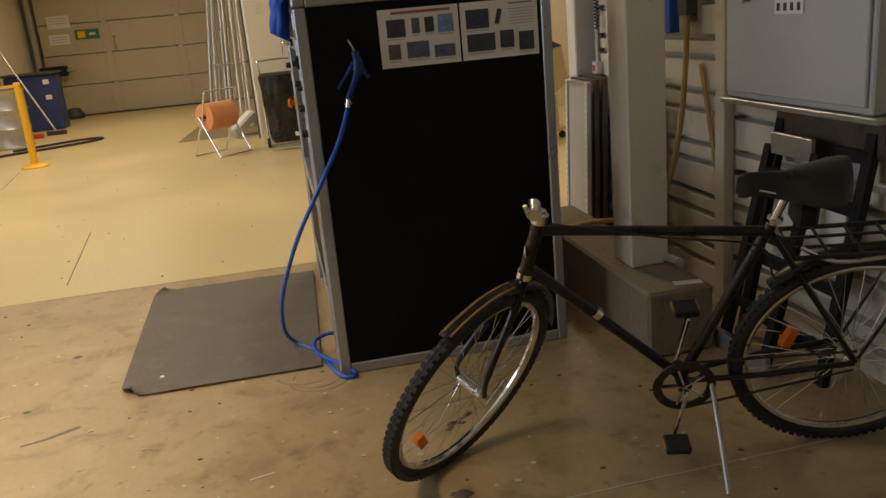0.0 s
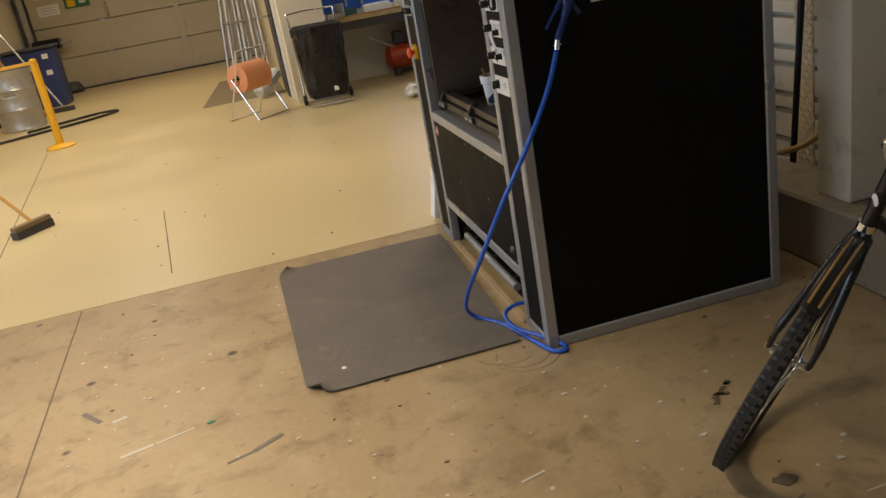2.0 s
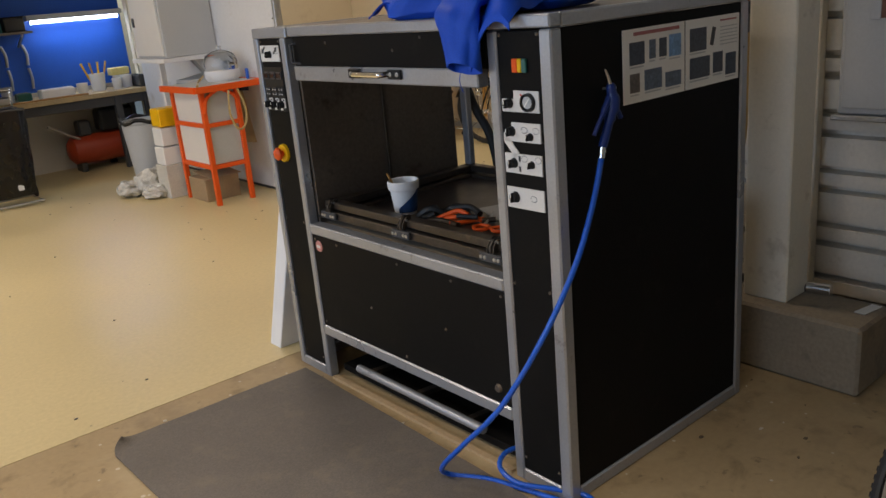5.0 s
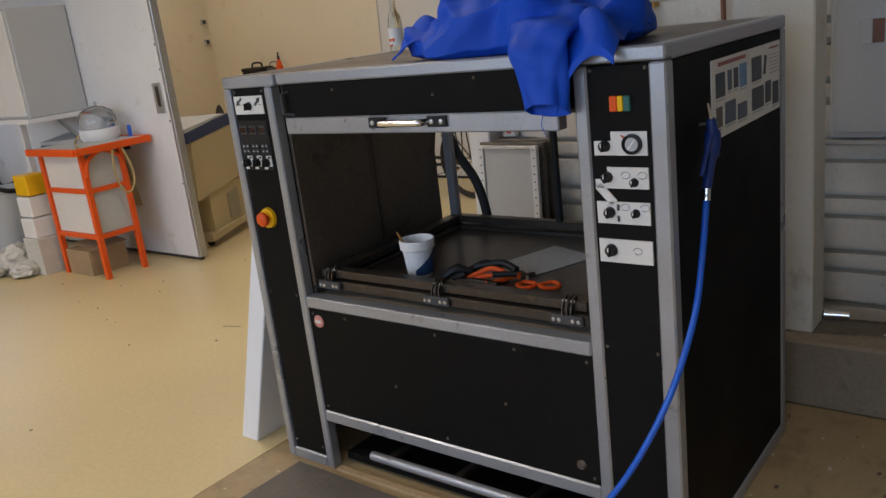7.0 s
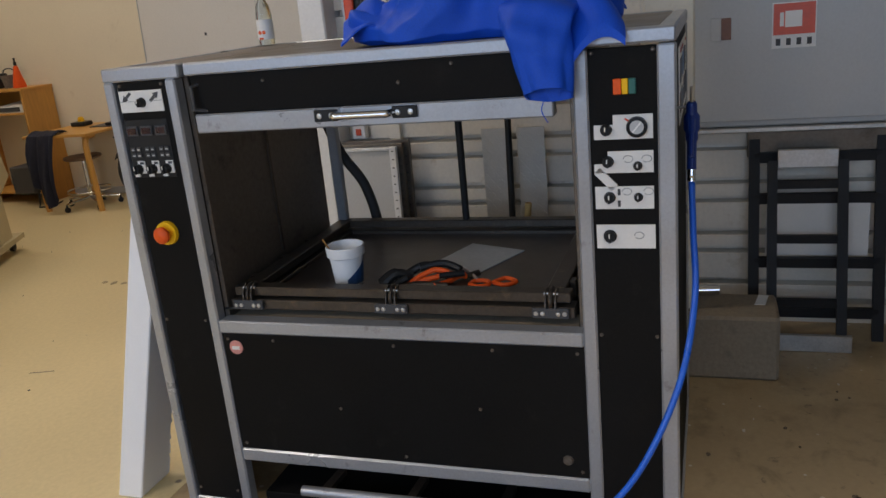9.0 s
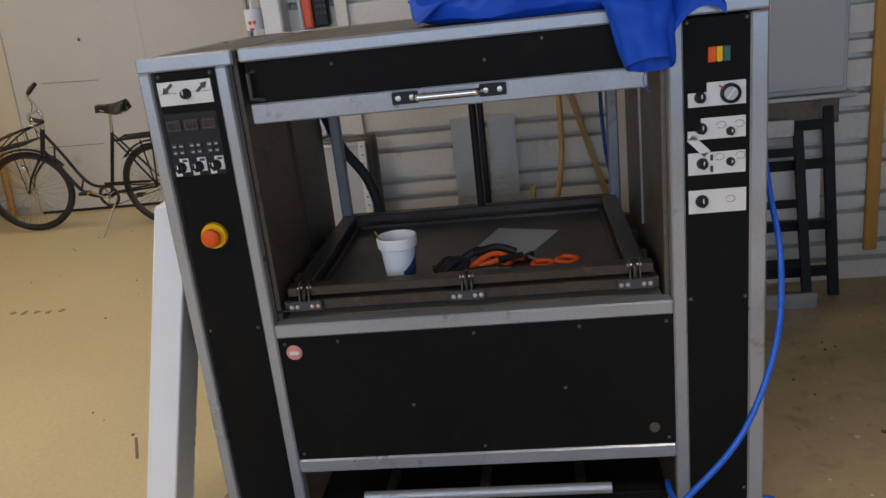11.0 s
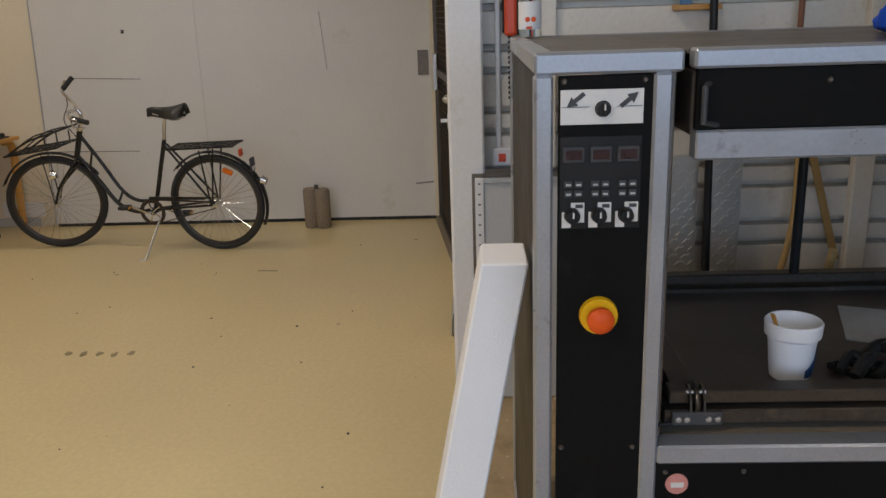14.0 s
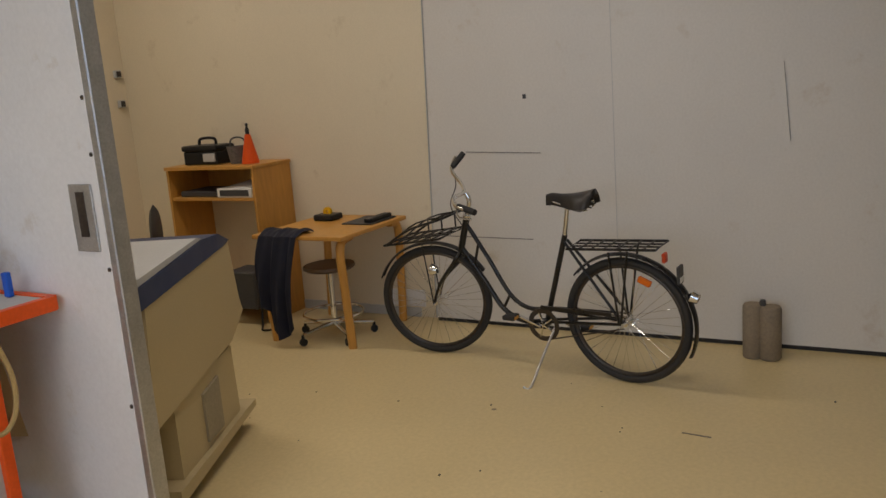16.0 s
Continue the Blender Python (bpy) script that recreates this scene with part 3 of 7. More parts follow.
# grey cabinet on the sheet wall
gc = thing("wall_cabinet", 1.95, 3.0, 0.95, 0, "pale grey steel switch cabinet on the sheet wall", "cabinet")
part("body", box(B(), 1.90, 2.0, 2.56, 3.43, 0.95, 2.3, 0.006), M["grey_paint"], gc)
part("door", box(B(), 1.885, 1.90, 2.58, 3.41, 0.975, 2.28, 0.004), M["grey_paint"], gc)
part("bottom_flange", box(B(), 1.88, 2.0, 2.52, 3.45, 0.925, 0.947, 0.004), M["galv"], gc)
part("lock_plate", box(B(), 1.880, 1.885, 3.235, 3.315, 1.325, 1.415, 0.002), mat("latch_brown", (0.20, 0.085, 0.05), 0.5), gc, "small brown and grey latch plate")
part("latch", box(B(), 1.874, 1.885, 3.275, 3.318, 1.322, 1.418, 0.002), M["grey_paint"], gc)
sg = thing("fire_sign", 1.882, 3.0, 1.28, 0, "red and white fire equipment sign on grey cabinet", "sign")
part("plate", box(B(), 1.8805, 1.884, 2.905, 3.075, 1.275, 1.46), M["paper"], sg)
part("red_field", box(B(), 1.8785, 1.8805, 2.91, 3.07, 1.33, 1.455), M["red"], sg)
bm = B()
box(bm, 1.8770, 1.8785, 2.96, 3.025, 1.36, 1.425)
part("white_reel_mark", bm, M["paper"], sg)
bm = B()
box(bm, 1.8770, 1.8785, 3.03, 3.045, 1.365, 1.42)
part("white_bar_mark", bm, M["paper"], sg)
for y in (2.93, 2.97, 3.01, 3.05):
    part("pictogram", box(B(), 1.879, 1.8805, y - 0.009, y + 0.009, 1.287, 1.315), M["dark"], sg)

# garage door at the end of the hall
gd = thing("garage_door", -2.5, 18.9, 0, 0, "cream sectional garage door in five panels", "garage door")
for k in range(5):
    z0 = 0.02 + 0.62 * k
    s = part("section", box(B(), -4.5, -0.2, 18.86, 18.90, z0, z0 + 0.605, 0.008), M["garage"], gd)
    for x in (-3.2, -1.75):
        part("stile", box(B(), x - 0.09, x + 0.09, 18.848, 18.858, z0 + 0.01, z0 + 0.595, 0.003), M["garage"], gd)
        part("hinge", box(B(), x - 0.05, x + 0.05, 18.835, 18.848, z0 + 0.565, z0 + 0.64, 0.004), M["galv"], gd)
part("bottom_seal", box(B(), -4.5, -0.2, 18.865, 18.895, 0.003, 0.02), M["rubber"], gd)
part("pull", sweep(B(), curve_pts([(-3.05, 18.86, 1.55), (-3.05, 18.78, 1.52), (-3.05, 18.78, 1.35), (-3.05, 18.86, 1.32)], 4), 0.02), M["galv"], gd)
for x in (-4.58, -0.12):
    part("track", box(B(), x - 0.05, x + 0.05, 18.70, 18.86, 0, 3.1, 0.004), M["galv"], gd)
gs = thing("exit_sign", -3.55, 18.85, 1.7, 0, "green exit sign with white pictogram on garage door", "sign")
part("plate", box(B(), -3.80, -3.33, 18.838, 18.846, 1.55, 1.74), mat("sign_green", (0.02, 0.16, 0.06), 0.5), gs)
part("pictogram", box(B(), -3.75, -3.60, 18.834, 18.838, 1.58, 1.71), M["yellow"], gs)
part("arrow_mark", box(B(), -3.52, -3.40, 18.834, 18.838, 1.62, 1.67), M["paper"], gs)
for x0, x1, z0, z1 in ((-4.30, -3.86, 1.80, 2.05), (-4.32, -3.92, 1.48, 1.68)):
    nt_ = thing("door_notice", (x0 + x1) / 2, 18.85, z0, 0, "white printed paper notice on garage door", "notice")
    part("sheet", box(B(), x0, x1, 18.853, 18.858, z0, z1), M["paper"], nt_)
    for k in range(3):
        part("text_bar", box(B(), x0 + 0.05, x1 - 0.05, 18.850, 18.853, z1 - 0.06 - 0.05 * k, z1 - 0.045 - 0.05 * k), M["grey_paint"], nt_)
op = thing("door_motor", -4.3, 18.6, 0.9, 0, "black door motor box beside the garage door", "motor")
part("housing", box(B(), -4.55, -4.05, 18.5, 18.8, 0.86, 1.06, 0.02), M["black_plastic"], op)
part("shaft", bar(B(), (-4.05, 18.65, 0.96), (-3.85, 18.65, 0.96), 0.03), M["galv"], op)
structure("door_threshold", box(B(), -4.6, -0.1, 18.7, 18.95, 0.0035, 0.012), M["dark"], "dark strip under the garage door", "threshold")
gm = thing("brown_floor_mat", -0.75, 13.2, 0, 0, "flat brown mat on the painted floor", "mat")
part("sheet", prism(B(), [(-1.35, 12.1), (-0.25, 12.1), (-0.28, 14.9), (-1.15, 14.9)], 0.0025, 0.010), mat("brown_mat", (0.24, 0.19, 0.11), 0.9), gm)

# grey steel door in the passage wall
pd = thing("passage_door", -0.2, 12.2, 0, 0, "dark grey steel door ajar in the passage wall", "door")
part("frame", box(B(), -0.21, -0.17, 11.35, 12.55, 0, 2.2, 0.005), M["white_door"], pd)
part("leaf", box(B(), -0.235, -0.212, 11.45, 12.45, 0.01, 2.1, 0.003), M["dark"], pd)
part("handle", sweep(B(), curve_pts([(-0.235, 11.56, 1.02), (-0.30, 11.56, 1.02), (-0.30, 11.70, 1.02)], 4), 0.012), M["chrome"], pd)

# ---- workbench ----
wb = thing("workbench", 1.2, 11.45, 0, 0, "wooden workbench with dark green steel legs", "workbench")
part("top", box(B(), 0.36, 2.05, 11.10, 11.78, 0.80, 0.85, 0.004), mat("bench_top", (0.42, 0.31, 0.16), 0.6, 0, 0.2, 4, 60, 0.05, (0.2, 0.14, 0.08), 0.2), wb)
part("apron", box(B(), 0.40, 2.0, 11.14, 11.17, 0.70, 0.80, 0.003), M["dark"], wb)
for x in (0.43, 1.62, 1.95):
    for y in (11.16, 11.7):
        part("leg", box(B(), x - 0.035, x + 0.035, y - 0.035, y + 0.035, 0, 0.80, 0.004), mat("green_leg", (0.03, 0.05, 0.03), 0.5) if x == 0.43 and y < 11.5 else M["dark"], wb)
pg = thing("pegboard", 1.3, 11.78, 0.85, 0, "bright blue tool pegboard behind the workbench", "pegboard")
part("board", box(B(), 0.36, 2.05, 11.765, 11.795, 0.90, 1.95, 0.003), M["blue_board"], pg)
for x in (0.72, 0.93):
    for k in range(2):
        hp = thing("hanging_tool", x, 11.75, 1.2, 0, "grey hand tool hanging on blue pegboard", "tool", "tools on the pegboard")
        part("rod", sweep(B(), curve_pts([(x + 0.02 * k, 11.745, 1.42 - 0.25 * k), (x + 0.03, 11.74, 1.32 - 0.25 * k), (x + 0.02, 11.745, 1.20 - 0.25 * k)], 4), 0.016), M["alu"], hp)
ws = thing("wall_shelf", 0.7, 11.6, 1.6, 0, "grey-brown shelf board over the blue pegboard", "shelf")
part("board", box(B(), 0.36, 0.99, 11.42, 11.764, 1.53, 1.555, 0.003), mat("shelf_grey", (0.20, 0.17, 0.14), 0.6), ws)
for x in (0.45, 0.9):
    part("bracket", beam(B(), (x, 11.48, 1.527), (x, 11.758, 1.40), 0.02, 0.02), M["galv"], ws)
for x0, x1, h, k, lb in ((0.38, 0.56, 0.16, "dark", "dark box on the shelf board"), (0.60, 0.72, 0.11, "green_lamp", "dark green tin on the shelf board"), (0.75, 0.95, 0.14, "dark", "dark case on the shelf board")):
    sb = thing("shelf_box", (x0 + x1) / 2, 11.6, 1.556, 0, lb, "box", "boxes on the shelf board")
    part("body", box(B(), x0, x1, 11.5, 11.7, 1.556, 1.556 + h, 0.012, 2), M[k], sb)
    part("lid", box(B(), x0 - 0.004, x1 + 0.004, 11.496, 11.704, 1.557 + h, 1.57 + h, 0.004), M["black_plastic"], sb)
tl = thing("bench_lamp", 1.55, 11.68, 1.64, 0, "lit tube lamp above blue pegboard", "lamp")
part("housing", box(B(), 1.0, 2.02, 11.60, 11.76, 1.655, 1.71, 0.006), M["grey_paint"], tl)
part("tube", bar(B(), (1.05, 11.66, 1.635), (1.98, 11.66, 1.635), 0.02), glow("lamp_tube", (0.75, 0.87, 1.0), 9.0), tl, "glowing white tube")
area_lamp("bench_tube_light", pose(1.5, 11.62, 1.60, -20, 0, 0), 0.9, 0.06, 4, (0.7, 0.85, 1.0))

random.seed(5)
tub = [("plastic_tub", 1.55, 11.45, 0.085, 0.19, "foam"), ("plastic_cup", 1.72, 11.35, 0.05, 0.12, "paper"), ("plastic_cup", 1.86, 11.42, 0.06, 0.14, "foam"), ("plastic_tub", 1.36, 11.40, 0.06, 0.11, "paper"), ("glass_jar", 0.62, 11.5, 0.06, 0.16, "galv")]
for nm, x, y, r, h, k in tub:
    o = thing(nm, x, y, 0.85, 0, "white plastic tub on the workbench" if k != "galv" else "grey jar on the workbench", "tub", "tubs on the workbench")
    part("wall", lathe(B(), [(0, 0.0), (r * 0.85, 0.0), (r, h), (r * 0.93, h), (r * 0.8, 0.008), (0, 0.008)], 20, pose(x, y, 0.85)), M[k], o, smooth=True)
br = thing("paint_brush_set", 1.60, 11.52, 1.0, 0, "brushes standing in a white tub", "brushes")
for k in range(4):
    a = 0.09 * k - 0.14
    part("brush_handle", sweep(B(), [(1.55 + a * 0.3, 11.45, 0.87), (1.55 + a, 11.47, 1.16)], [0.008, 0.012]), M["wood"] if k % 2 else M["yellow"], br)
yb = thing("yellow_sponge_box", 1.80, 11.55, 0.99, 0, "pale yellow block on tubs", "box")
part("block", box(B(), 1.72, 1.93, 11.47, 11.6, 0.992, 1.075, 0.01), mat("pale_yellow", (0.72, 0.62, 0.25), 0.7), yb)
part("stand", box(B(), 1.76, 1.90, 11.50, 11.58, 0.85, 0.992, 0.006), M["paper"], yb)
for i, (x0, x1, y0, y1, h, k, nm, lb) in enumerate(((0.42, 0.60, 11.2, 11.4, 0.07, "galv", "parts_tray", "grey parts tray on the workbench"), (0.66, 0.80, 11.25, 11.4, 0.09, "green_lamp", "green_box", "dark green box on the workbench"), (0.88, 1.22, 11.2, 11.36, 0.10, "paper", "paper_pack", "crumpled white paper pack on the workbench"), (1.92, 2.04, 11.2, 11.5, 0.13, "dark", "black_crate", "black plastic crate on the workbench"))):
    o = thing(nm, (x0 + x1) / 2, (y0 + y1) / 2, 0.85, 0, lb, nm.split("_")[1])
    part("body", box(B(), x0, x1, y0, y1, 0.85, 0.85 + h, 0.012, 2), M[k], o)
    part("rim", box(B(), x0 + 0.012, x1 - 0.012, y0 + 0.012, y1 - 0.012, 0.85 + h, 0.853 + h, 0.001), M["dark"] if k != "paper" else M["white_plate"], o)
pk = thing("plank", 0.8, 11.15, 0.85, 0, "thin brown plank lying on the workbench", "plank")
part("board", box(B(), 0.55, 1.32, 11.105, 11.19, 0.852, 0.868, 0.002), mat("plank_brown", (0.33, 0.17, 0.05), 0.6), pk)

# air compressor under the bench
ac = thing("air_compressor", 1.5, 11.5, 0, 0, "red air compressor under the workbench", "compressor")
# tank red is darkened to hold the shade under the bench
part("tank", lathe(B(), [(0, -0.42), (0.09, -0.41), (0.15, -0.36), (0.16, -0.30), (0.16, 0.30), (0.15, 0.36), (0.09, 0.41), (0, 0.42)], 28, pose(1.50, 11.48, 0.24, 0, 90, 0)), mat("tank_red_shaded", (0.36, 0.045, 0.015), 0.4, 0, 0.12, 5, 80, 0.03), ac, "red painted air tank", smooth=True)
part("motor", box(B(), 1.45, 1.85, 11.36, 11.60, 0.41, 0.66, 0.04, 3), M["black_plastic"], ac)
part("cylinder", box(B(), 1.22, 1.36, 11.4, 11.56, 0.39, 0.56, 0.02), M["dark"], ac)
part("handle", sweep(B(), [(1.22, 11.40, 0.36), (0.95, 11.30, 0.52), (0.88, 11.28, 0.56)], 0.016), M["alu"], ac, "bright steel handle")
for x in (1.2, 1.8):
    part("foot", box(B(), x - 0.03, x + 0.03, 11.38, 11.58, 0.0, 0.10, 0.006), M["dark"], ac)

# waste bin with black sack
wbn = thing("waste_sack_stand", 0.17, 10.3, 0, 0, "black waste sack hung in a wheeled steel stand", "bin")
random.seed(2)


def sack(u, v):
    a = 2 * math.pi * u
    z = 0.10 + 0.78 * v
    rr = 0.86 + 0.16 * v + 0.025 * math.sin(9 * a + 5 * v) + 0.02 * math.sin(17 * a - 8 * v) - 0.3 * max(0, 0.12 - v) * 2
    sx, sy = 0.275, 0.21
    ca, sa = math.cos(a), math.sin(a)
    return (0.17 + sx * rr * math.copysign(abs(ca) ** 0.7, ca), 10.3 + sy * rr * math.copysign(abs(sa) ** 0.7, sa), z)


bm = grid(B(), sack, 72, 14)
bmesh.ops.remove_doubles(bm, verts=bm.verts[:], dist=0.001)
part("sack", bm, mat("black_sack", (0.004, 0.004, 0.005), 0.28, 0, 0.2, 8, 60, 0.12), wbn, "shiny black plastic sack", smooth=True)
part("sack_bottom", box(B(), -0.03, 0.37, 10.15, 10.45, 0.095, 0.115, 0.008), M["black_plastic"], wbn)
part("rim", sweep(B(), [(-0.08, 10.12, 0.885), (0.42, 10.12, 0.885), (0.42, 10.48, 0.885), (-0.08, 10.48, 0.885)], 0.013, 8, True), M["dark"], wbn)
part("handle_loop", sweep(B(), curve_pts([(-0.10, 10.5, 0.30), (-0.10, 10.5, 0.95), (-0.07, 10.5, 1.04), (0.38, 10.5, 1.04), (0.42, 10.5, 0.95), (0.42, 10.5, 0.30)], 4), 0.012), M["chrome"], wbn)
part("base_frame", sweep(B(), [(-0.07, 10.12, 0.03), (0.41, 10.12, 0.03), (0.41, 10.5, 0.03), (-0.07, 10.5, 0.03)], 0.012, 8, True), M["galv"], wbn)
for x in (-0.1, 0.44):
    part("upright", bar(B(), (x, 10.5, 0.03), (x, 10.5, 0.32), 0.012), M["chrome"], wbn)
    part("wheel", lathe(B(), [(0, -0.02), (0.06, -0.02), (0.065, 0), (0.06, 0.02), (0, 0.02)], 18, pose(x, 10.52, 0.065, 0, 90, 0)), M["rubber"], wbn)
part("tag", box(B(), 0.22, 0.27, 10.112, 10.118, 0.16, 0.21), M["paper"], wbn, "small white sticker")

# red framed stand with grey panels
rt = thing("red_frame_table", 1.53, 8.7, 0, 0, "orange-red steel stand with grey panels", "stand")
X0, X1, Y0, Y1 = 1.35, 1.66, 8.34, 8.92
XT = 1.88
for x in (X0, X1):
    for y in (Y0, Y1):
        part("leg", box(B(), x - 0.02, x + 0.02, y - 0.02, y + 0.02, 0, 0.98, 0.003), M["orange"], rt)
for z in (0.33, 0.68, 0.965):
    part("rail", beam(B(), (X0, Y0, z), (X1, Y0, z), 0.03, 0.035), M["orange"], rt)
    part("rail", beam(B(), (X0, Y0, z), (X0, Y1, z), 0.03, 0.035), M["orange"], rt)
    part("rail", beam(B(), (X1, Y0, z), (X1, Y1, z), 0.03, 0.035), M["orange"], rt)
part("tabletop", box(B(), X0 - 0.06, XT, Y0 - 0.05, Y1 + 0.05, 0.983, 1.0, 0.003), M["grey_paint"], rt)
for a, b in (((X0 - 0.07, Y0 - 0.06), (XT + 0.01, Y0 - 0.06)), ((X0 - 0.07, Y0 - 0.06), (X0 - 0.07, Y1 + 0.06)), ((XT + 0.01, Y0 - 0.06), (XT + 0.01, Y1 + 0.06))):
    part("top_edge", beam(B(), (*a, 0.98), (*b, 0.98), 0.03, 0.05), M["orange"], rt)
for z0, z1 in ((0.35, 0.665), (0.695, 0.95)):
    part("front_panel", box(B(), X0 + 0.02, X1 - 0.02, Y0 + 0.004, Y0 + 0.012, z0, z1), M["grey_paint"], rt)
    part("side_panel", box(B(), X0 + 0.004, X0 + 0.012, Y0 + 0.02, Y1 - 0.02, z0, z1), M["white_plate"], rt)
part("gusset", sweep(B(), curve_pts([(X0, Y0 - 0.022, 0.78), (X0 + 0.03, Y0 - 0.022, 0.90), (X0 + 0.14, Y0 - 0.022, 0.965)], 4), 0.015), M["orange"], rt)
part("gusset", sweep(B(), curve_pts([(X1, Y0 - 0.022, 0.78), (X1 - 0.03, Y0 - 0.022, 0.90), (X1 - 0.14, Y0 - 0.022, 0.965)], 4), 0.015), M["orange"], rt)
dm = thing("glass_desiccator", 1.72, 8.68, 1.0, 0, "clear domed vessel on white base on the stand", "vessel")
part("base", lathe(B(), [(0, 0), (0.13, 0), (0.15, 0.03), (0.15, 0.09), (0, 0.09)], 28, pose(1.72, 8.66, 1.001)), M["foam"], dm, smooth=True)
part("dome", lathe(B(), [(0.14, 0.09), (0.145, 0.16), (0.125, 0.215), (0.07, 0.25), (0.02, 0.26), (0.02, 0.29), (0, 0.29), (0, 0.286), (0.016, 0.284), (0.016, 0.256), (0.068, 0.246), (0.122, 0.212), (0.141, 0.159), (0.136, 0.09), (0.14, 0.09)], 28, pose(1.72, 8.66, 1.002)), clear("clear_plastic", (0.95, 0.96, 0.97), 0.03), dm, smooth=True)
ph = thing("clear_hose", 1.5, 8.45, 1.0, 0, "yellowish clear hose draped over the stand", "hose")
part("tube", sweep(B(), curve_pts([(1.52, 8.62, 1.06), (1.42, 8.5, 1.03), (1.32, 8.30, 1.02), (1.30, 8.27, 1.01)], 5), 0.010), mat("aged_hose", (0.45, 0.33, 0.14), 0.3), ph, smooth=True)

part("loop", sweep(B(), curve_pts([(1.56, 8.265, 0.95), (1.54, 8.26, 0.78), (1.57, 8.25, 0.65), (1.62, 8.25, 0.62), (1.67, 8.25, 0.68), (1.68, 8.255, 0.80), (1.64, 8.265, 0.95)], 5), 0.009), mat("aged_hose_loop", (0.45, 0.33, 0.14), 0.3), ph, smooth=True)
part("blue_valve", box(B(), 1.838, 1.86, 8.44, 8.47, 1.002, 1.09, 0.004), M["blue_hose"], dm, "small blue valve")

# grey cupboard on a white bracket behind the stand
gb = thing("grey_cupboard", 1.68, 9.4, 1.2, 0, "light grey steel cupboard on a white bracket frame", "cupboard")
part("body", box(B(), 1.43, 1.915, 9.10, 9.75, 1.22, 2.05, 0.006), M["grey_paint"], gb)
part("door", box(B(), 1.414, 1.43, 9.13, 9.73, 1.24, 2.03, 0.004), M["white_plate"], gb)
part("lock", box(B(), 1.40, 1.414, 9.66, 9.69, 1.5, 1.58, 0.003), M["dark"], gb)
part("bracket", box(B(), 1.38, 1.92, 9.06, 9.80, 1.18, 1.218, 0.003), M["white_door"], gb)
part("bracket_leg", box(B(), 1.45, 1.50, 9.35, 9.40, 0.0, 1.18, 0.003), M["white_door"], gb)
part("bracket_strut", beam(B(), (1.70, 9.2, 1.18), (1.91, 9.2, 0.9), 0.03, 0.03), M["galv"], gb)

# boxes, bags and tub between bench and stand
random.seed(11)
gt = thing("grey_waste_tub", 1.40, 9.85, 0, 0, "grey plastic tub with black sack", "tub")
part("tub", lathe(B(), [(0, 0), (0.17, 0), (0.22, 0.62), (0.235, 0.63), (0.235, 0.65), (0.20, 0.65), (0.19, 0.5), (0, 0.5)], 24, pose(1.40, 9.85, 0)), M["grey_paint"], gt, smooth=True)
part("sack_edge", sweep(B(), [(1.40 + 0.225 * math.cos(a), 9.85 + 0.225 * math.sin(a), 0.65 + 0.02 * math.sin(5 * a)) for a in np.linspace(0, 6.1, 24)], 0.022, 6, True), M["black_plastic"], gt)
for i, (x, y, s, h) in enumerate(((1.20, 9.42, 0.15, 0.24), (1.02, 9.5, 0.12, 0.16), (1.16, 9.22, 0.13, 0.13))):
    o = thing("clear_plastic_bag", x, y, 0, 0, "crumpled clear plastic bag on the floor", "bag", "bags on the floor")
    bm = B()
    bmesh.ops.create_icosphere(bm, subdivisions=3, radius=1.0)
    for v in bm.verts:
        d = 1 + 0.35 * noise.noise(v.co * 2.2 + Vector((i * 7, 0, 0))) + 0.15 * noise.noise(v.co * 6)
        v.co = Vector((x + v.co.x * s * d, y + v.co.y * s * d, max(0.004, h * 0.5 + v.co.z * h * 0.5 * d)))
    part("film", bm, mat("clear_film", (0.55, 0.53, 0.48), 0.25, 0, 0.15, 20, 60, 0.1), o)
ob_ = thing("orange_white_pack", 1.42, 9.55, 0.65, 0, "orange and white packs stacked beside the stand", "packs")
for k in range(3):
    part("pack", box(B(), 1.22 + 0.01 * k, 1.40 + 0.01 * k, 9.05, 9.25, 0.30 + 0.17 * k, 0.46 + 0.17 * k, 0.008), M["yellow"] if k == 2 else M["paper"], ob_)
part("lower_carton", box(B(), 1.21, 1.42, 9.03, 9.27, 0.0, 0.298, 0.004), mat("white_carton", (0.6, 0.57, 0.5), 0.7), ob_)
cb = thing("cardboard_box", 1.6, 8.75, 0, 0, "low brown cardboard box under the stand", "box")
part("carton", box(B(), 1.34, 1.66, 8.55, 8.88, 0, 0.2, 0.004), mat("cardboard", (0.36, 0.25, 0.14), 0.8), cb)
part("flap", beam(B(), (1.54, 8.55, 0.203), (1.54, 8.88, 0.23), 0.3, 0.005), mat("cardboard_flap", (0.40, 0.28, 0.16), 0.8), cb)

# ---- controls and details of the machine ----
def plate(name, y0, y1, z0, z1, material="white_plate", parent=None, t=0.004, label=""):
    return part(name, box(B(), F + 0.006 - t, F + 0.006, y0, y1, z0, z1, 0.0008), M[material], parent or mc, label)


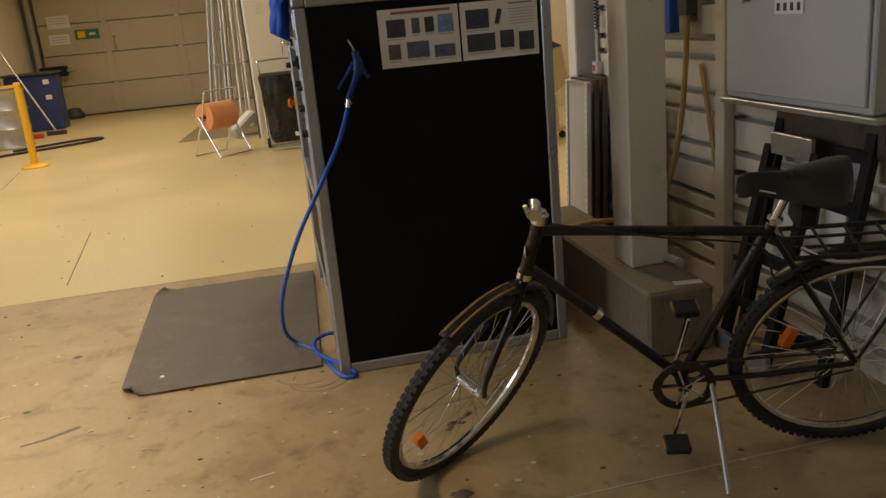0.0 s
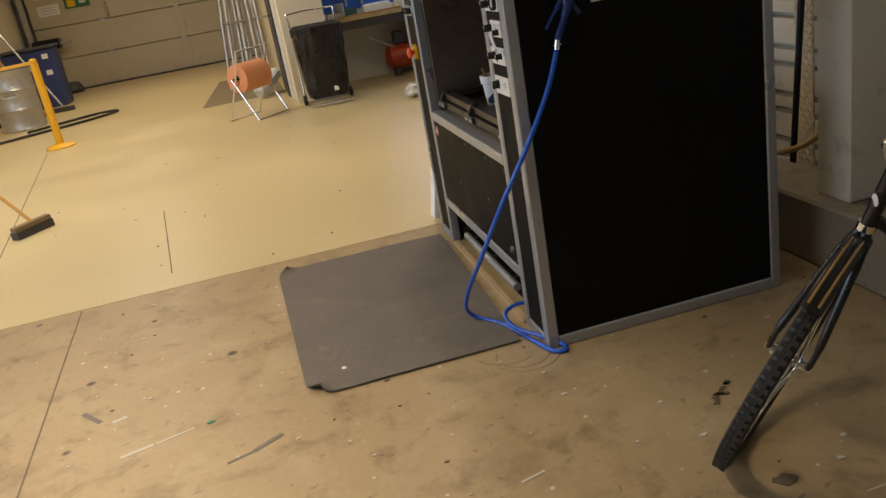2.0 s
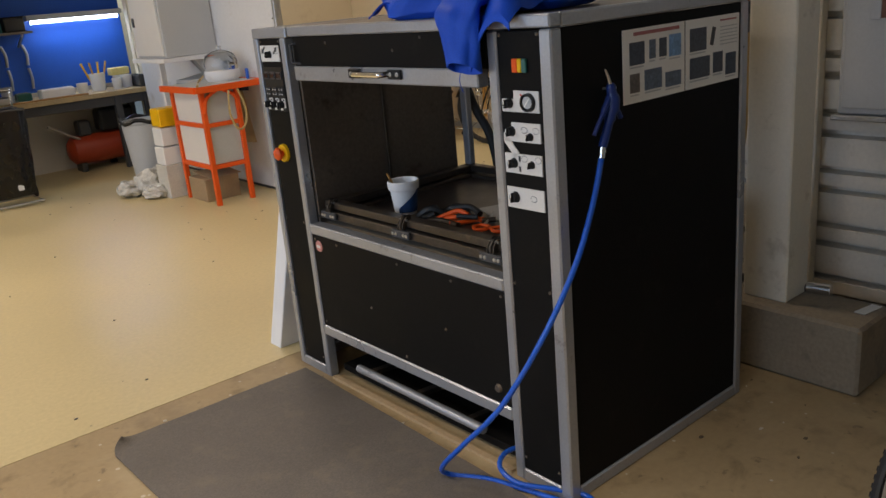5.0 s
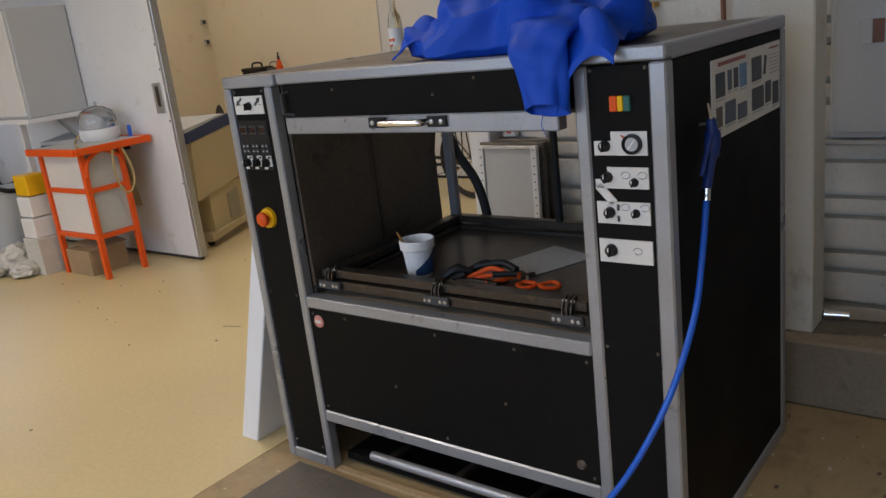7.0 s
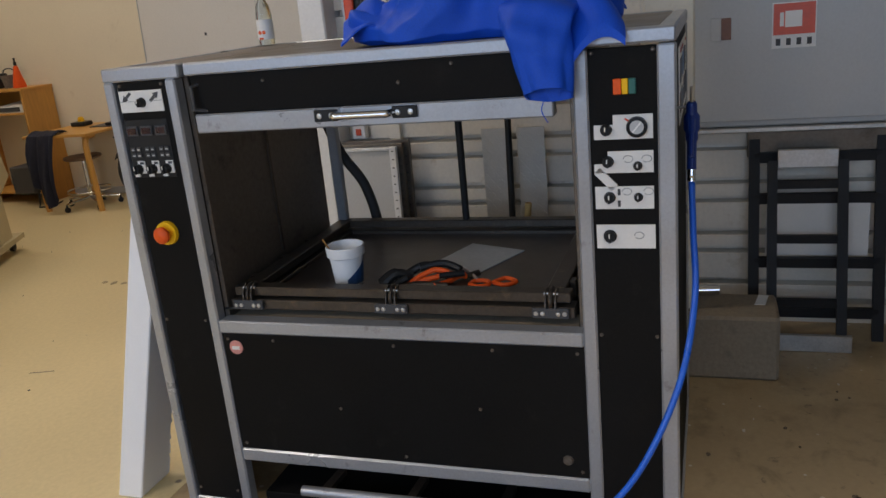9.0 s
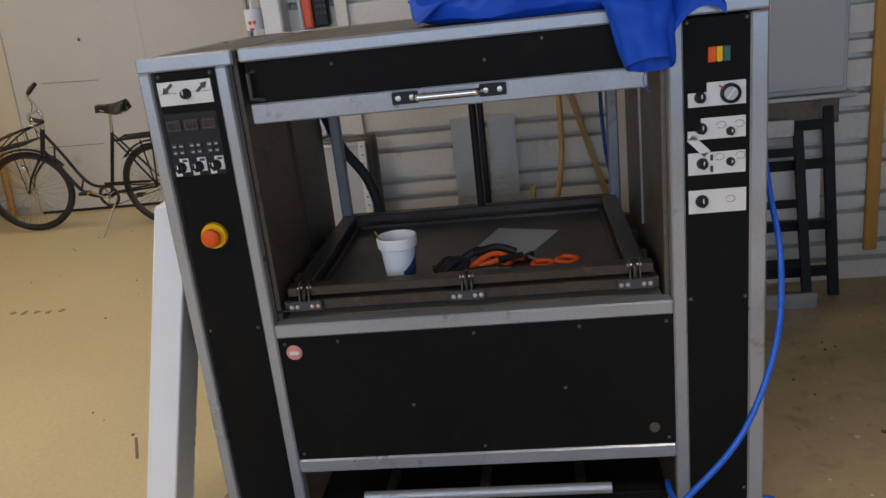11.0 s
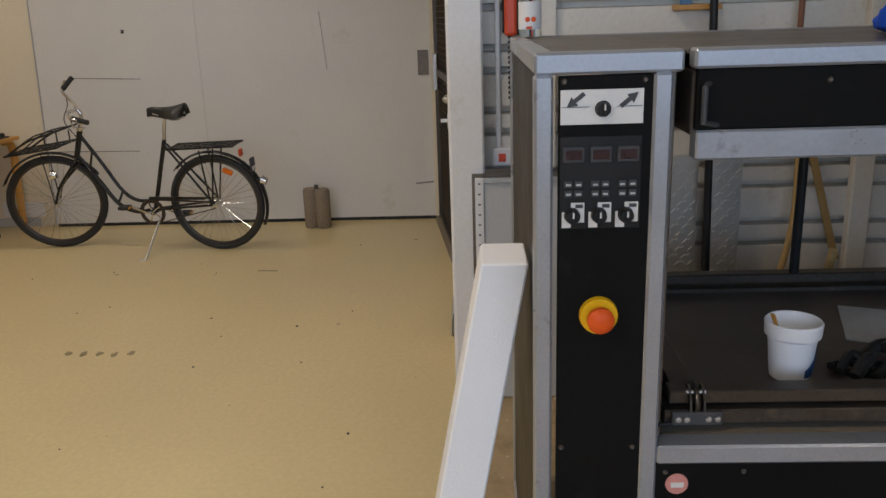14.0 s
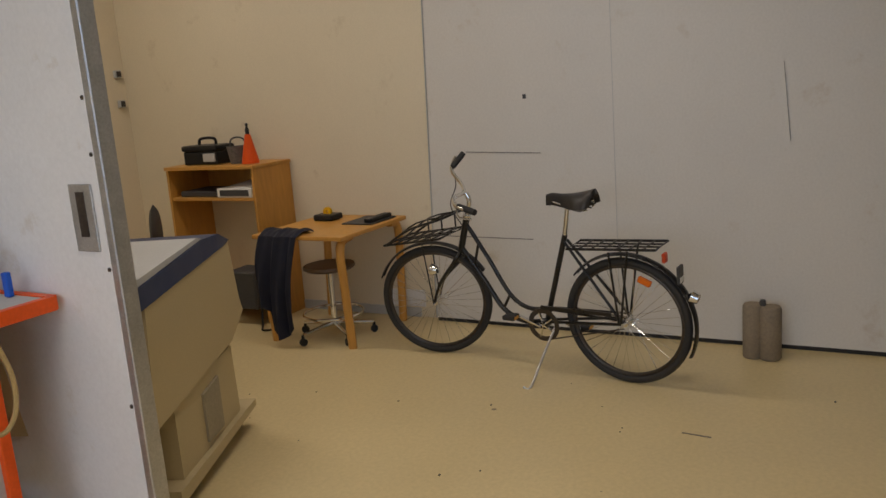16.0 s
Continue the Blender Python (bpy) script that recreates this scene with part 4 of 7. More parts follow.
def knob(parent, y, z, r=0.013, h=0.018, material="black_plastic", label=""):
    bm = lathe(B(), [(0, h), (r * 0.8, h), (r * 0.95, h * 0.85), (r, 0.002), (r * 1.15, 0.0)], 20, pose(F + 0.002, y, z, 0, -90, 0))
    box(bm, F - h - 0.004, F - 0.004, y - r * 0.2, y + r * 0.2, z - r * 0.9, z + r * 0.9, 0.001)
    k = part("knob", bm, M[material], parent, label or "black rotary knob", smooth=True)
    part("knob_mark", box(B(), F - h - 0.0055, F - h - 0.0035, y - 0.0015, y + 0.0015, z, z + r * 0.8), M["white_plate"], k)
    return k


def face_bars(parent, name, cells, material="dark"):
    for y0, y1, z0, z1 in cells:
        part(name, box(B(), F + 0.0005, F + 0.002, y0, y1, z0, z1), M[material], parent)


sp = plate("selector_plate", 4.832, 4.982, 1.362, 1.425, parent=left_panel)
knob(left_panel, 4.905, 1.39)
face_bars(left_panel, "plate_line", [(4.835, 4.88, 1.3935, 1.3945), (4.93, 4.98, 1.3935, 1.3945)])
for y, d in ((4.955, -1), (4.858, 1)):
    u, v = Vector((-0.78 * d, 0.62 * d)), Vector((0.62, 0.78))
    c = Vector((y, 1.406))
    arrow = [c + u * p + v * q for p, q in ((-0.020, -0.004), (0.002, -0.004), (0.002, -0.010), (0.020, 0.0), (0.002, 0.010), (0.002, 0.004), (-0.020, 0.004))]
    part("arrow_mark", prism(B(), arrow, F, F + 0.0019, Matrix(((0, 0, 1, 0), (1, 0, 0, 0), (0, 1, 0, 0), (0, 0, 0, 1)))), M["dark"], left_panel)
plate("controller_back", 4.832, 4.982, 1.165, 1.34, "black_plastic", left_panel, 0.002)
red_led = mat("dim_red_window", (0.03, 0.005, 0.005), 0.3)
for k in range(3):
    y = 4.957 - 0.050 * k
    box_ = part("display_bezel", box(B(), F - 0.002, F + 0.004, y - 0.020, y + 0.020, 1.292, 1.322, 0.002), M["dark"], left_panel)
    part("display_window", box(B(), F - 0.0035, F - 0.002, y - 0.015, y + 0.015, 1.298, 1.316), red_led, box_, "dark red display window")
    for j in range(2):
        for i in range(2):
            part("key", box(B(), F - 0.001, F + 0.004, y + 0.002 - 0.019 * i, y + 0.017 - 0.019 * i, 1.245 - 0.018 * j, 1.258 - 0.018 * j, 0.001), M["dark"], left_panel)
            part("key_mark", box(B(), F - 0.002, F - 0.001, y + 0.005 - 0.019 * i, y + 0.014 - 0.019 * i, 1.249 - 0.018 * j, 1.2525 - 0.018 * j), M["grey_paint"], left_panel)
    bm = B()
    box(bm, F + 0.001, F + 0.004, y - 0.021, y + 0.004, 1.178, 1.216)
    box(bm, F + 0.001, F + 0.004, y + 0.004, y + 0.021, 1.168, 1.198)
    part("knob_plate", bm, M["white_plate"], left_panel)
    knob(left_panel, y + 0.002, 1.192, 0.014, 0.02)
    face_bars(left_panel, "knob_caption", [(y - 0.018, y - 0.004, 1.206, 1.213)])
es = part("stop_ring", lathe(B(), [(0, 0.012), (0.036, 0.012), (0.038, 0.0)], 28, pose(F + 0.006, 4.905, 0.99, 0, -90, 0)), M["yellow"], left_panel, "yellow emergency stop collar", smooth=True)
part("stop_button", lathe(B(), [(0, 0.048), (0.018, 0.046), (0.026, 0.038), (0.026, 0.028), (0.012, 0.024), (0.012, 0.011)], 26, pose(F + 0.006, 4.905, 0.99, 0, -90, 0)), M["orange"], es, "orange-red mushroom button", smooth=True)

for (y0, y1), k in (((3.522, 3.542), "orange"), ((3.506, 3.521), "yellow"), ((3.487, 3.505), "green_lamp")):
    part("indicator_lens", box(B(), F - 0.003, F + 0.006, y0, y1, 1.338, 1.376, 0.002), M[k], right_panel)


def stepped(name, boxes, extra=()):
    bm = B()
    for y0, y1, z0, z1 in boxes:
        box(bm, F + 0.002, F + 0.006, y0, y1, z0, z1)
    for a, b in extra:
        beam(bm, (F + 0.0035, *a), (F + 0.0035, *b), 0.003, 0.022, (0, 0.7, 0.7))
    return part(name, bm, M["white_plate"], right_panel)


stepped("gauge_plate", [(3.449, 3.545, 1.228, 1.288), (3.545, 3.592, 1.228, 1.264)])
ga = part("gauge", lathe(B(), [(0, 0.006), (0.021, 0.006), (0.022, 0.012), (0.025, 0.011), (0.026, 0)], 28, pose(F + 0.002, 3.487, 1.257, 0, -90, 0)), M["black_plastic"], right_panel, "round pressure gauge", smooth=True)
part("gauge_face", lathe(B(), [(0, 0.0075), (0.017, 0.0075), (0.017, 0.005)], 24, pose(F + 0.002, 3.487, 1.257, 0, -90, 0)), M["grey_paint"], ga)
part("needle", beam(B(), (F - 0.007, 3.497, 1.245), (F - 0.007, 3.477, 1.269), 0.001, 0.004, (0, 0.7, 0.7)), M["paper"], ga)
part("red_pointer", beam(B(), (F - 0.001, 3.505, 1.272), (F - 0.001, 3.516, 1.279), 0.001, 0.004, (0, 0.7, 0.7)), M["red"], ga)
knob(right_panel, 3.562, 1.252)
stepped("valve_plate", [(3.449, 3.560, 1.143, 1.198), (3.560, 3.594, 1.143, 1.166)])
stepped("timer_plate", [(3.449, 3.594, 1.050, 1.108)], [((3.588, 1.150), (3.545, 1.104))])
knob(right_panel, 3.560, 1.172)
knob(right_panel, 3.487, 1.160, 0.010, 0.014)
knob(right_panel, 3.558, 1.080)
knob(right_panel, 3.487, 1.080, 0.010, 0.014)
stepped("pump_plate", [(3.447, 3.594, 0.945, 1.008)])
knob(right_panel, 3.560, 0.978, 0.015, 0.016)
ink = mat("faint_print", (0.25, 0.25, 0.25), 0.6)
for y, z in ((3.51, 1.178), (3.465, 1.178), (3.515, 1.095), (3.462, 1.095), (3.487, 0.98)):
    part("symbol", sweep(B(), [(F + 0.0012, y + 0.012 * math.cos(a), z + 0.009 * math.sin(a)) for a in np.linspace(0, 5.6, 10)], 0.0009, 4), ink, right_panel)
for z in (1.094, 1.064):
    part("arrow_mark", box(B(), F + 0.0005, F + 0.002, 3.531, 3.538, z - 0.008, z + 0.008), M["dark"], right_panel)

# screws
scr = None
for y, z in [(4.975, 1.44), (4.83, 1.44), (4.975, 0.70), (4.83, 0.70), (4.975, 0.08), (4.83, 0.08), (3.592, 1.44), (3.447, 1.44), (3.592, 0.70), (3.447, 0.70), (3.592, 0.09), (3.447, 0.09)] + [(4.76, 0.64), (4.2, 0.64), (3.66, 0.64), (4.76, 0.27), (4.2, 0.27), (3.66, 0.27), (4.6, 0.64), (3.9, 0.64), (4.4, 0.42), (3.95, 0.45)] + [(4.5, 1.43), (3.95, 1.44), (4.1, 1.40)]:
    if scr is None:
        scr = part("screw", lathe(B(), [(0, 0.004), (0.003, 0.0045), (0.005, 0.002), (0.0055, 0)], 10, pose(0, 0, 0, 0, -90, 0)), M["inner_steel"], mc, local=True)
        base = scr
    else:
        scr = more(base, "screw")
    scr.matrix_basis = W[mc].inverted() @ pose(F + (0.012 if z > 1.39 and 3.7 < y < 4.7 else 0.006), y, z)
bd = part("badge", lathe(B(), [(0, 0.003), (0.022, 0.003), (0.024, 0)], 28, pose(F + 0.006, 4.735, 0.612, 0, -90, 0)), mat("pale_red_badge", (0.62, 0.26, 0.22), 0.5), mc, "round pale red badge")
part("badge_bar", box(B(), F + 0.0015, F + 0.003, 4.722, 4.748, 0.606, 0.617), M["white_plate"], bd)
part("badge_plug", lathe(B(), [(0, 0.008), (0.012, 0.008), (0.016, 0)], 18, pose(F + 0.006, 3.70, 0.305, 0, -90, 0)), M["inner_steel"], mc, "dull brass plug")

# hood handle and bracket
hd = part("hood_handle", sweep(B(), curve_pts([(F + 0.004, 4.285, 1.325), (F - 0.030, 4.28, 1.325), (F - 0.034, 4.26, 1.325), (F - 0.034, 4.145, 1.325), (F - 0.030, 4.125, 1.325), (F + 0.004, 4.12, 1.325)], 4), 0.010, 10), M["chrome"], hood_rail, "polished bar handle", smooth=True)
for y in (4.315, 4.085):
    hm = part("handle_mount", box(B(), F - 0.006, F + 0.004, y - 0.035, y + 0.035, 1.308, 1.340, 0.002), M["black_plastic"], hood_rail)
    for dy in (-0.018, 0.018):
        part("mount_bolt", lathe(B(), [(0, 0.004), (0.007, 0.003), (0.008, 0)], 12, pose(F - 0.006, y + dy, 1.324, 0, -90, 0)), M["alu"], hm)
part("hood_bracket", sweep(B(), [(F + 0.02, 4.71, 1.43), (F - 0.004, 4.725, 1.425), (F - 0.004, 4.725, 1.36), (F + 0.02, 4.69, 1.352)], 0.006), M["dark"], mc)

# clamps on the front bar
for y in (4.69, 4.21, 3.735):
    cl = part("toggle_clamp", box(B(), 0.196, 0.2105, y - 0.052, y + 0.052, 0.727, 0.757, 0.003), M["dark"], mc, "black toggle clamp with steel lever")
    for dy in (-0.040, -0.022, 0.022, 0.040):
        part("clamp_bolt", lathe(B(), [(0, 0.004), (0.006, 0.003), (0.007, 0)], 10, pose(0.196, y + dy, 0.742, 0, -90, 0)), M["alu"], cl)
    for dy in (-0.016, 0.012):
        part("clamp_cheek", prism(B(), [(0.208, 0.757), (0.244, 0.794), (0.242, 0.804), (0.226, 0.806), (0.203, 0.782), (0.198, 0.757)], y + dy, y + dy + 0.004, Matrix(((1, 0, 0, 0), (0, 0, 1, 0), (0, 1, 0, 0), (0, 0, 0, 1)))), M["dark_steel"], cl)
    part("clamp_pin", bar(B(), (0.222, y - 0.020, 0.792), (0.222, y + 0.020, 0.792), 0.005), M["alu"], cl, smooth=True)
    part("clamp_lever", sweep(B(), curve_pts([(0.205, y, 0.757), (0.203, y, 0.778), (0.222, y, 0.798), (0.250, y, 0.800)], 4), 0.006), M["dark_steel"], cl)
part("cross_cable", sweep(B(), [(0.20, 4.775, 0.728), (0.20, 4.70, 0.735)], 0.004, 6), M["black_plastic"], mc)
for k, x in enumerate((0.35, 0.55, 0.75)):
    for y in (4.742, 3.69):
        part("side_clamp", box(B(), x - 0.02, x + 0.02, y - 0.008, y + 0.012, 0.74, 0.79, 0.003), M["dark_steel"], mc)
part("lift_rod", bar(B(), (1.0, 4.20, 0.79), (1.0, 4.20, 1.33), 0.014), M["black_plastic"], mc, smooth=True)
part("rod_block", box(B(), 0.98, 1.02, 4.165, 4.235, 1.285, 1.33, 0.004), M["grey_paint"], mc)
part("air_line", sweep(B(), curve_pts([(1.06, 4.80, 1.33), (1.06, 4.77, 1.2), (1.07, 4.72, 1.05), (1.08, 4.64, 0.92), (1.08, 4.60, 0.76), (1.08, 4.60, 0.6)], 6), 0.02, 12), M["rubber"], mc, "thick black hose", smooth=True)
for x in (0.58,):
    part("inner_seam", box(B(), x, x + 0.012, 4.758, 4.765, 0.8, 1.33, 0.001), M["dark_steel"], mc)
    part("inner_seam", box(B(), x, x + 0.012, 3.655, 3.662, 0.8, 1.33, 0.001), M["galv"], mc)
part("blue_air_line", sweep(B(), curve_pts([(1.045, 3.735, 1.42), (1.045, 3.735, 1.15), (1.04, 3.725, 0.95), (1.05, 3.70, 0.80), (1.05, 3.69, 0.60)], 5), 0.007, 10), mat("dull_blue_line", (0.01, 0.05, 0.22), 0.45), mc, "blue air line behind the tray", smooth=True)
# foot bar
part("foot_bar", bar(B(), (0.195, 3.83, 0.085), (0.195, 4.60, 0.085), 0.017, 14), M["steel_frame"], mc, "grey foot bar", smooth=True)
for y in (3.92, 4.22, 4.52):
    part("foot_bar_arm", beam(B(), (0.21, y, 0.085), (0.34, y, 0.075), 0.03, 0.02), M["dark_steel"], mc)
part("toe_strip", box(B(), F - 0.004, F + 0.02, 3.66, 4.76, 0.0005, 0.012), mat("bare_wood_strip", (0.45, 0.32, 0.18), 0.7), mc)

# posters on the side of the machine
rnd = random.Random(4)
pics = [mat("photo_tone", c, 0.5, 0, 0.4, 30, 90, 0) for c in ((0.05, 0.06, 0.08), (0.10, 0.13, 0.18), (0.12, 0.10, 0.09), (0.16, 0.30, 0.52))]
for x0, x1, cells in ((0.462, 0.768, [(0.03, 0.10, 0.11, 0.175), (0.125, 0.155, 0.12, 0.175), (0.175, 0.21, 0.12, 0.175), (0.225, 0.285, 0.115, 0.18), (0.03, 0.075, 0.03, 0.085), (0.10, 0.185, 0.03, 0.09), (0.205, 0.285, 0.025, 0.07)]), (0.776, 1.08, [(0.02, 0.11, 0.115, 0.185), (0.02, 0.13, 0.03, 0.095), (0.15, 0.205, 0.035, 0.10), (0.225, 0.285, 0.02, 0.09)])):
    po = thing("instruction_poster", (x0 + x1) / 2, YR, 1.2, 0, "white laminated instruction sheet with small photos", "poster", "instruction sheets")
    part("sheet", box(B(), x0, x1, YR + 0.0035, YR + 0.006, 1.205, 1.418), M["paper"], po)
    part("title_bar", box(B(), x0 + 0.05, x1 - 0.03, YR + 0.0015, YR + 0.0035, 1.398, 1.408) if x0 < 0.7 else box(B(), x0 + 0.19, x1 - 0.02, YR + 0.0015, YR + 0.0035, 1.40, 1.405), mat("title_red", (0.35, 0.12, 0.12), 0.6), po)
    for i, (a, b, c, d) in enumerate(cells):
        part("photo", box(B(), x0 + a, x0 + b, YR + 0.0015, YR + 0.0035, 1.205 + c, 1.205 + d), pics[3 if (x0 < 0.7 and i == 3) else rnd.randrange(3)], po)
        part("caption_bar", box(B(), x0 + a, x0 + b - 0.005, YR + 0.002, YR + 0.0035, 1.205 + c - 0.009, 1.205 + c - 0.005), M["grey_paint"], po)
    if x0 > 0.7:
        for k in range(6):
            part("text_bar", box(B(), x0 + 0.19, x1 - 0.015, YR + 0.002, YR + 0.0035, 1.38 - 0.011 * k, 1.383 - 0.011 * k), M["grey_paint"], po)
        part("drawing", beam(B(), (x0 + 0.14, YR + 0.0025, 1.33), (x0 + 0.155, YR + 0.0025, 1.385), 0.002, 0.018, (1, 0, 0.3)), M["dark"], po)

# blue air gun with its hose
gun = thing("air_gun", 0.35, YR, 1.08, 0, "dark blue air blow gun hung on the machine side", "air gun")
bg = mat("blue_plastic", (0.008, 0.03, 0.17), 0.42)
gy = YR - 0.03
body = part("body", sweep(B(), curve_pts([(0.318, gy, 1.112), (0.336, gy, 1.15), (0.358, gy, 1.195), (0.368, gy, 1.235), (0.360, gy, 1.284)], 5), [0.0125] * 9 + [0.016] * 3 + [0.021] * 5 + [0.014] * 3 + [0.010], 12), bg, gun, smooth=True)
part("thumb_hook", sweep(B(), curve_pts([(0.365, gy, 1.222), (0.388, gy, 1.205), (0.402, gy, 1.182)], 5), [0.012] * 5 + [0.008] * 6, 8), bg, body, smooth=True)
part("trigger", sweep(B(), curve_pts([(0.355, gy, 1.245), (0.330, gy, 1.212), (0.305, gy, 1.182), (0.284, gy, 1.152)], 4), [0.010] * 5 + [0.006] * 8, 8), bg, gun, smooth=True)
part("nozzle", sweep(B(), [(0.360, gy, 1.282), (0.352, gy, 1.303), (0.340, gy, 1.325)], [0.005, 0.004, 0.003], 8), M["alu"], gun, smooth=True)
part("coupling", bar(B(), (0.312, gy, 1.082), (0.318, gy, 1.113), 0.0105), M["chrome"], gun, smooth=True)
part("clamp_ear", bar(B(), (0.300, gy, 1.096), (0.330, gy, 1.096), 0.004), M["chrome"], gun)
part("hanger", bar(B(), (0.372, YR + 0.006, 1.268), (0.368, gy - 0.012, 1.272), 0.004), M["alu"], gun)
ho = thing("air_hose", 0.1, 3.5, 0, 0, "bright blue air hose hanging to the floor", "hose")
pts = [(0.311, gy, 1.08), (0.262, gy - 0.005, 0.96), (0.17, gy - 0.01, 0.80), (0.06, gy + 0.03, 0.60), (-0.02, 3.50, 0.38), (-0.05, 3.66, 0.20), (-0.045, 3.78, 0.07), (0.0, 3.79, 0.016), (0.07, 3.68, 0.012), (0.11, 3.54, 0.012), (0.155, 3.375, 0.012), (0.20, 3.345, 0.012), (0.21, 3.385, 0.014), (0.16, 3.45, 0.03), (0.08, 3.55, 0.05), (0.07, 3.62, 0.08), (0.13, 3.66, 0.09), (0.22, 3.66, 0.08)]
part("tube", sweep(B(), curve_pts(pts, 8), 0.0085, 12), M["blue_hose"], ho, smooth=True)

# blue cloth heaped on the machine top
cl = thing("blue_overall", 0.45, 4.1, 1.49, 0, "crumpled bright blue work overall on the machine top", "overall")


def fold(p, seed):
    """Height of long creases in cloth, sharp at the crest."""
    w = Vector((noise.noise(p * 3 + Vector((seed, 0, 0))), noise.noise(p * 3 + Vector((0, seed, 5))), 0)) * 0.10
    q = p + w
    h = 0.0
    for ang, fq, am in ((1.2, 3.6, 1.0), (1.9, 6.0, 0.6), (0.4, 9.0, 0.25)):
        s = q.x * math.cos(ang) + q.y * math.sin(ang)
        t = -q.x * math.sin(ang) + q.y * math.cos(ang)
        n = noise.noise(Vector((s * fq, t * fq * 0.35, seed + fq)))
        h += am * (1 - min(1, abs(n) * 3.2)) ** 1.4
    return h


def heap(u, v):
    """The bunched cloth: bulging rim, creased top."""
    a = 2 * math.pi * u
    c = Vector((0.455, 3.90, 0))
    ex, ey = math.cos(a), math.sin(a)
    R = 1 / (abs(ex / 0.285) ** 2.6 + abs(ey / (0.40 if ey > 0 else 0.345)) ** 2.6) ** (1 / 2.6)
    R *= 0.98 + 0.05 * math.sin(3 * a + 1) + 0.045 * math.sin(7 * a + 2) + 0.02 * math.sin(13 * a)
    k = [(0.90, 0.0), (0.99, 0.010), (1.0, 0.035), (0.96, 0.078), (0.85, 0.115), (0.62, 0.145), (0.32, 0.152), (0.0, 0.145)]
    f = v * (len(k) - 1)
    i = min(len(k) - 2, int(f))
    f -= i
    r = k[i][0] * (1 - f) + k[i + 1][0] * f
    z = k[i][1] * (1 - f) + k[i + 1][1] * f
    p = Vector((c.x + R * r * ex, c.y + R * r * ey, 0))
    d = fold(p + Vector((0, 0, z * 2)), 3.7)
    big = 1.2 * noise.noise(p * 5.5 + Vector((1.3, 8.1, 0)))
    side = min(1, z / 0.05)
    hgt = z * (0.78 + 0.45 * big) + 0.046 * d * side
    out = 0.032 * (noise.noise(Vector((a * 2.2, z * 16, 2.0))) + 0.8 * d - 0.5) * side * min(1, r * 1.5)
    return (max(F + 0.012, p.x + ex * out), p.y + ey * out, max(1.4935, 1.4935 + hgt))


part("bunched_body", grid(B(), heap, 190, 74), M["blue_cloth"], cl, smooth=True)

sl = curve_pts([(0.36, 3.70, 1.575), (0.25, 3.705, 1.570), (0.165, 3.715, 1.545), (0.122, 3.716, 1.495), (0.116, 3.705, 1.43), (0.106, 3.688, 1.352)], 10)


def sleeve(u, v):
    """An empty sleeve over the front edge: a flattened tube with an open end."""
    i = min(len(sl) - 2, int(v * (len(sl) - 1)))
    p = sl[i].lerp(sl[i + 1], v * (len(sl) - 1) - i)
    d = (sl[i + 1] - sl[i]).normalized()
    nrm = d.cross(Vector((0, 1, 0))).normalized()
    a = 2 * math.pi * u
    wide, deep = 0.108 - 0.052 * v, 0.020 + 0.014 * v
    f = 1 + 0.09 * math.sin(3 * a + 7 * v) + 0.05 * math.sin(7 * a - 9 * v)
    crease = 0.010 * math.sin(26 * v + 2.0 * math.cos(a)) * (1 - v)
    return p + Vector((0, 1, 0)) * (wide * f * math.cos(a)) + nrm * (deep * f * math.sin(a) + crease) + Vector((0, 0, -0.016 * math.sin(a) * v * v))


bm = thicken(grid(B(), sleeve, 48, 60), -0.004)
part("hanging_sleeve", bm, M["blue_cloth"], cl, smooth=True)


def side_lobe(u, v):
    """A fold of cloth that droops over the front edge beside the sleeve."""
    x = 0.40 - 0.30 * v
    y = 3.525 + 0.165 * u + 0.02 * math.sin(5 * v)
    z = 1.60 - 0.03 * v - 0.13 * max(0, v - 0.72) / 0.28 * (0.4 + 0.6 * u) - 0.085 * (2 * u - 0.9) ** 2 + 0.012 * math.sin(9 * v + 4 * u)
    return (x if v < 0.85 else max(x, 0.118), y, max(z, 1.4945) if x > F - 0.01 else z)


part("drooping_fold", thicken(grid(B(), side_lobe, 26, 34), 0.004), M["blue_cloth"], cl, smooth=True)


def lappet(cx, cy, cz, ang, ln, wd, bend, seed):
    """A folded edge of cloth lying over the heap."""
    def fn(u, v):
        s = (u - 0.5) * ln
        t = (v - 0.5) * wd
        z = cz - bend * (2 * u - 1) ** 2 - 0.06 * v * v + 0.014 * math.sin(9 * u + seed) + 0.012 * math.sin(7 * v + 5 * u + seed)
        return (cx + s * math.cos(ang) - t * math.sin(ang), cy + s * math.sin(ang) + t * math.cos(ang), max(1.4945, z))
    return thicken(grid(B(), fn, 30, 20), 0.004)


for q in ((0.33, 4.02, 1.635, 1.5, 0.30, 0.16, 0.05, 0.4), (0.30, 4.17, 1.605, 1.85, 0.24, 0.13, 0.04, 2.0), (0.33, 3.74, 1.615, 1.2, 0.26, 0.18, 0.05, 4.1)):
    part("folded_edge", lappet(*q), M["blue_cloth"], cl, smooth=True)
part("loose_thread", sweep(B(), curve_pts([(0.106, 3.70, 1.345), (0.108, 3.71, 1.315), (0.106, 3.695, 1.285)], 5), 0.0012, 5), M["blue_cloth"], cl)

# small things on the machine
BX, BY = 1.07, 4.975
bo = thing("glass_bottle", BX, BY, 1.49, 0, "clear glass bottle with orange-white label on machine", "bottle")
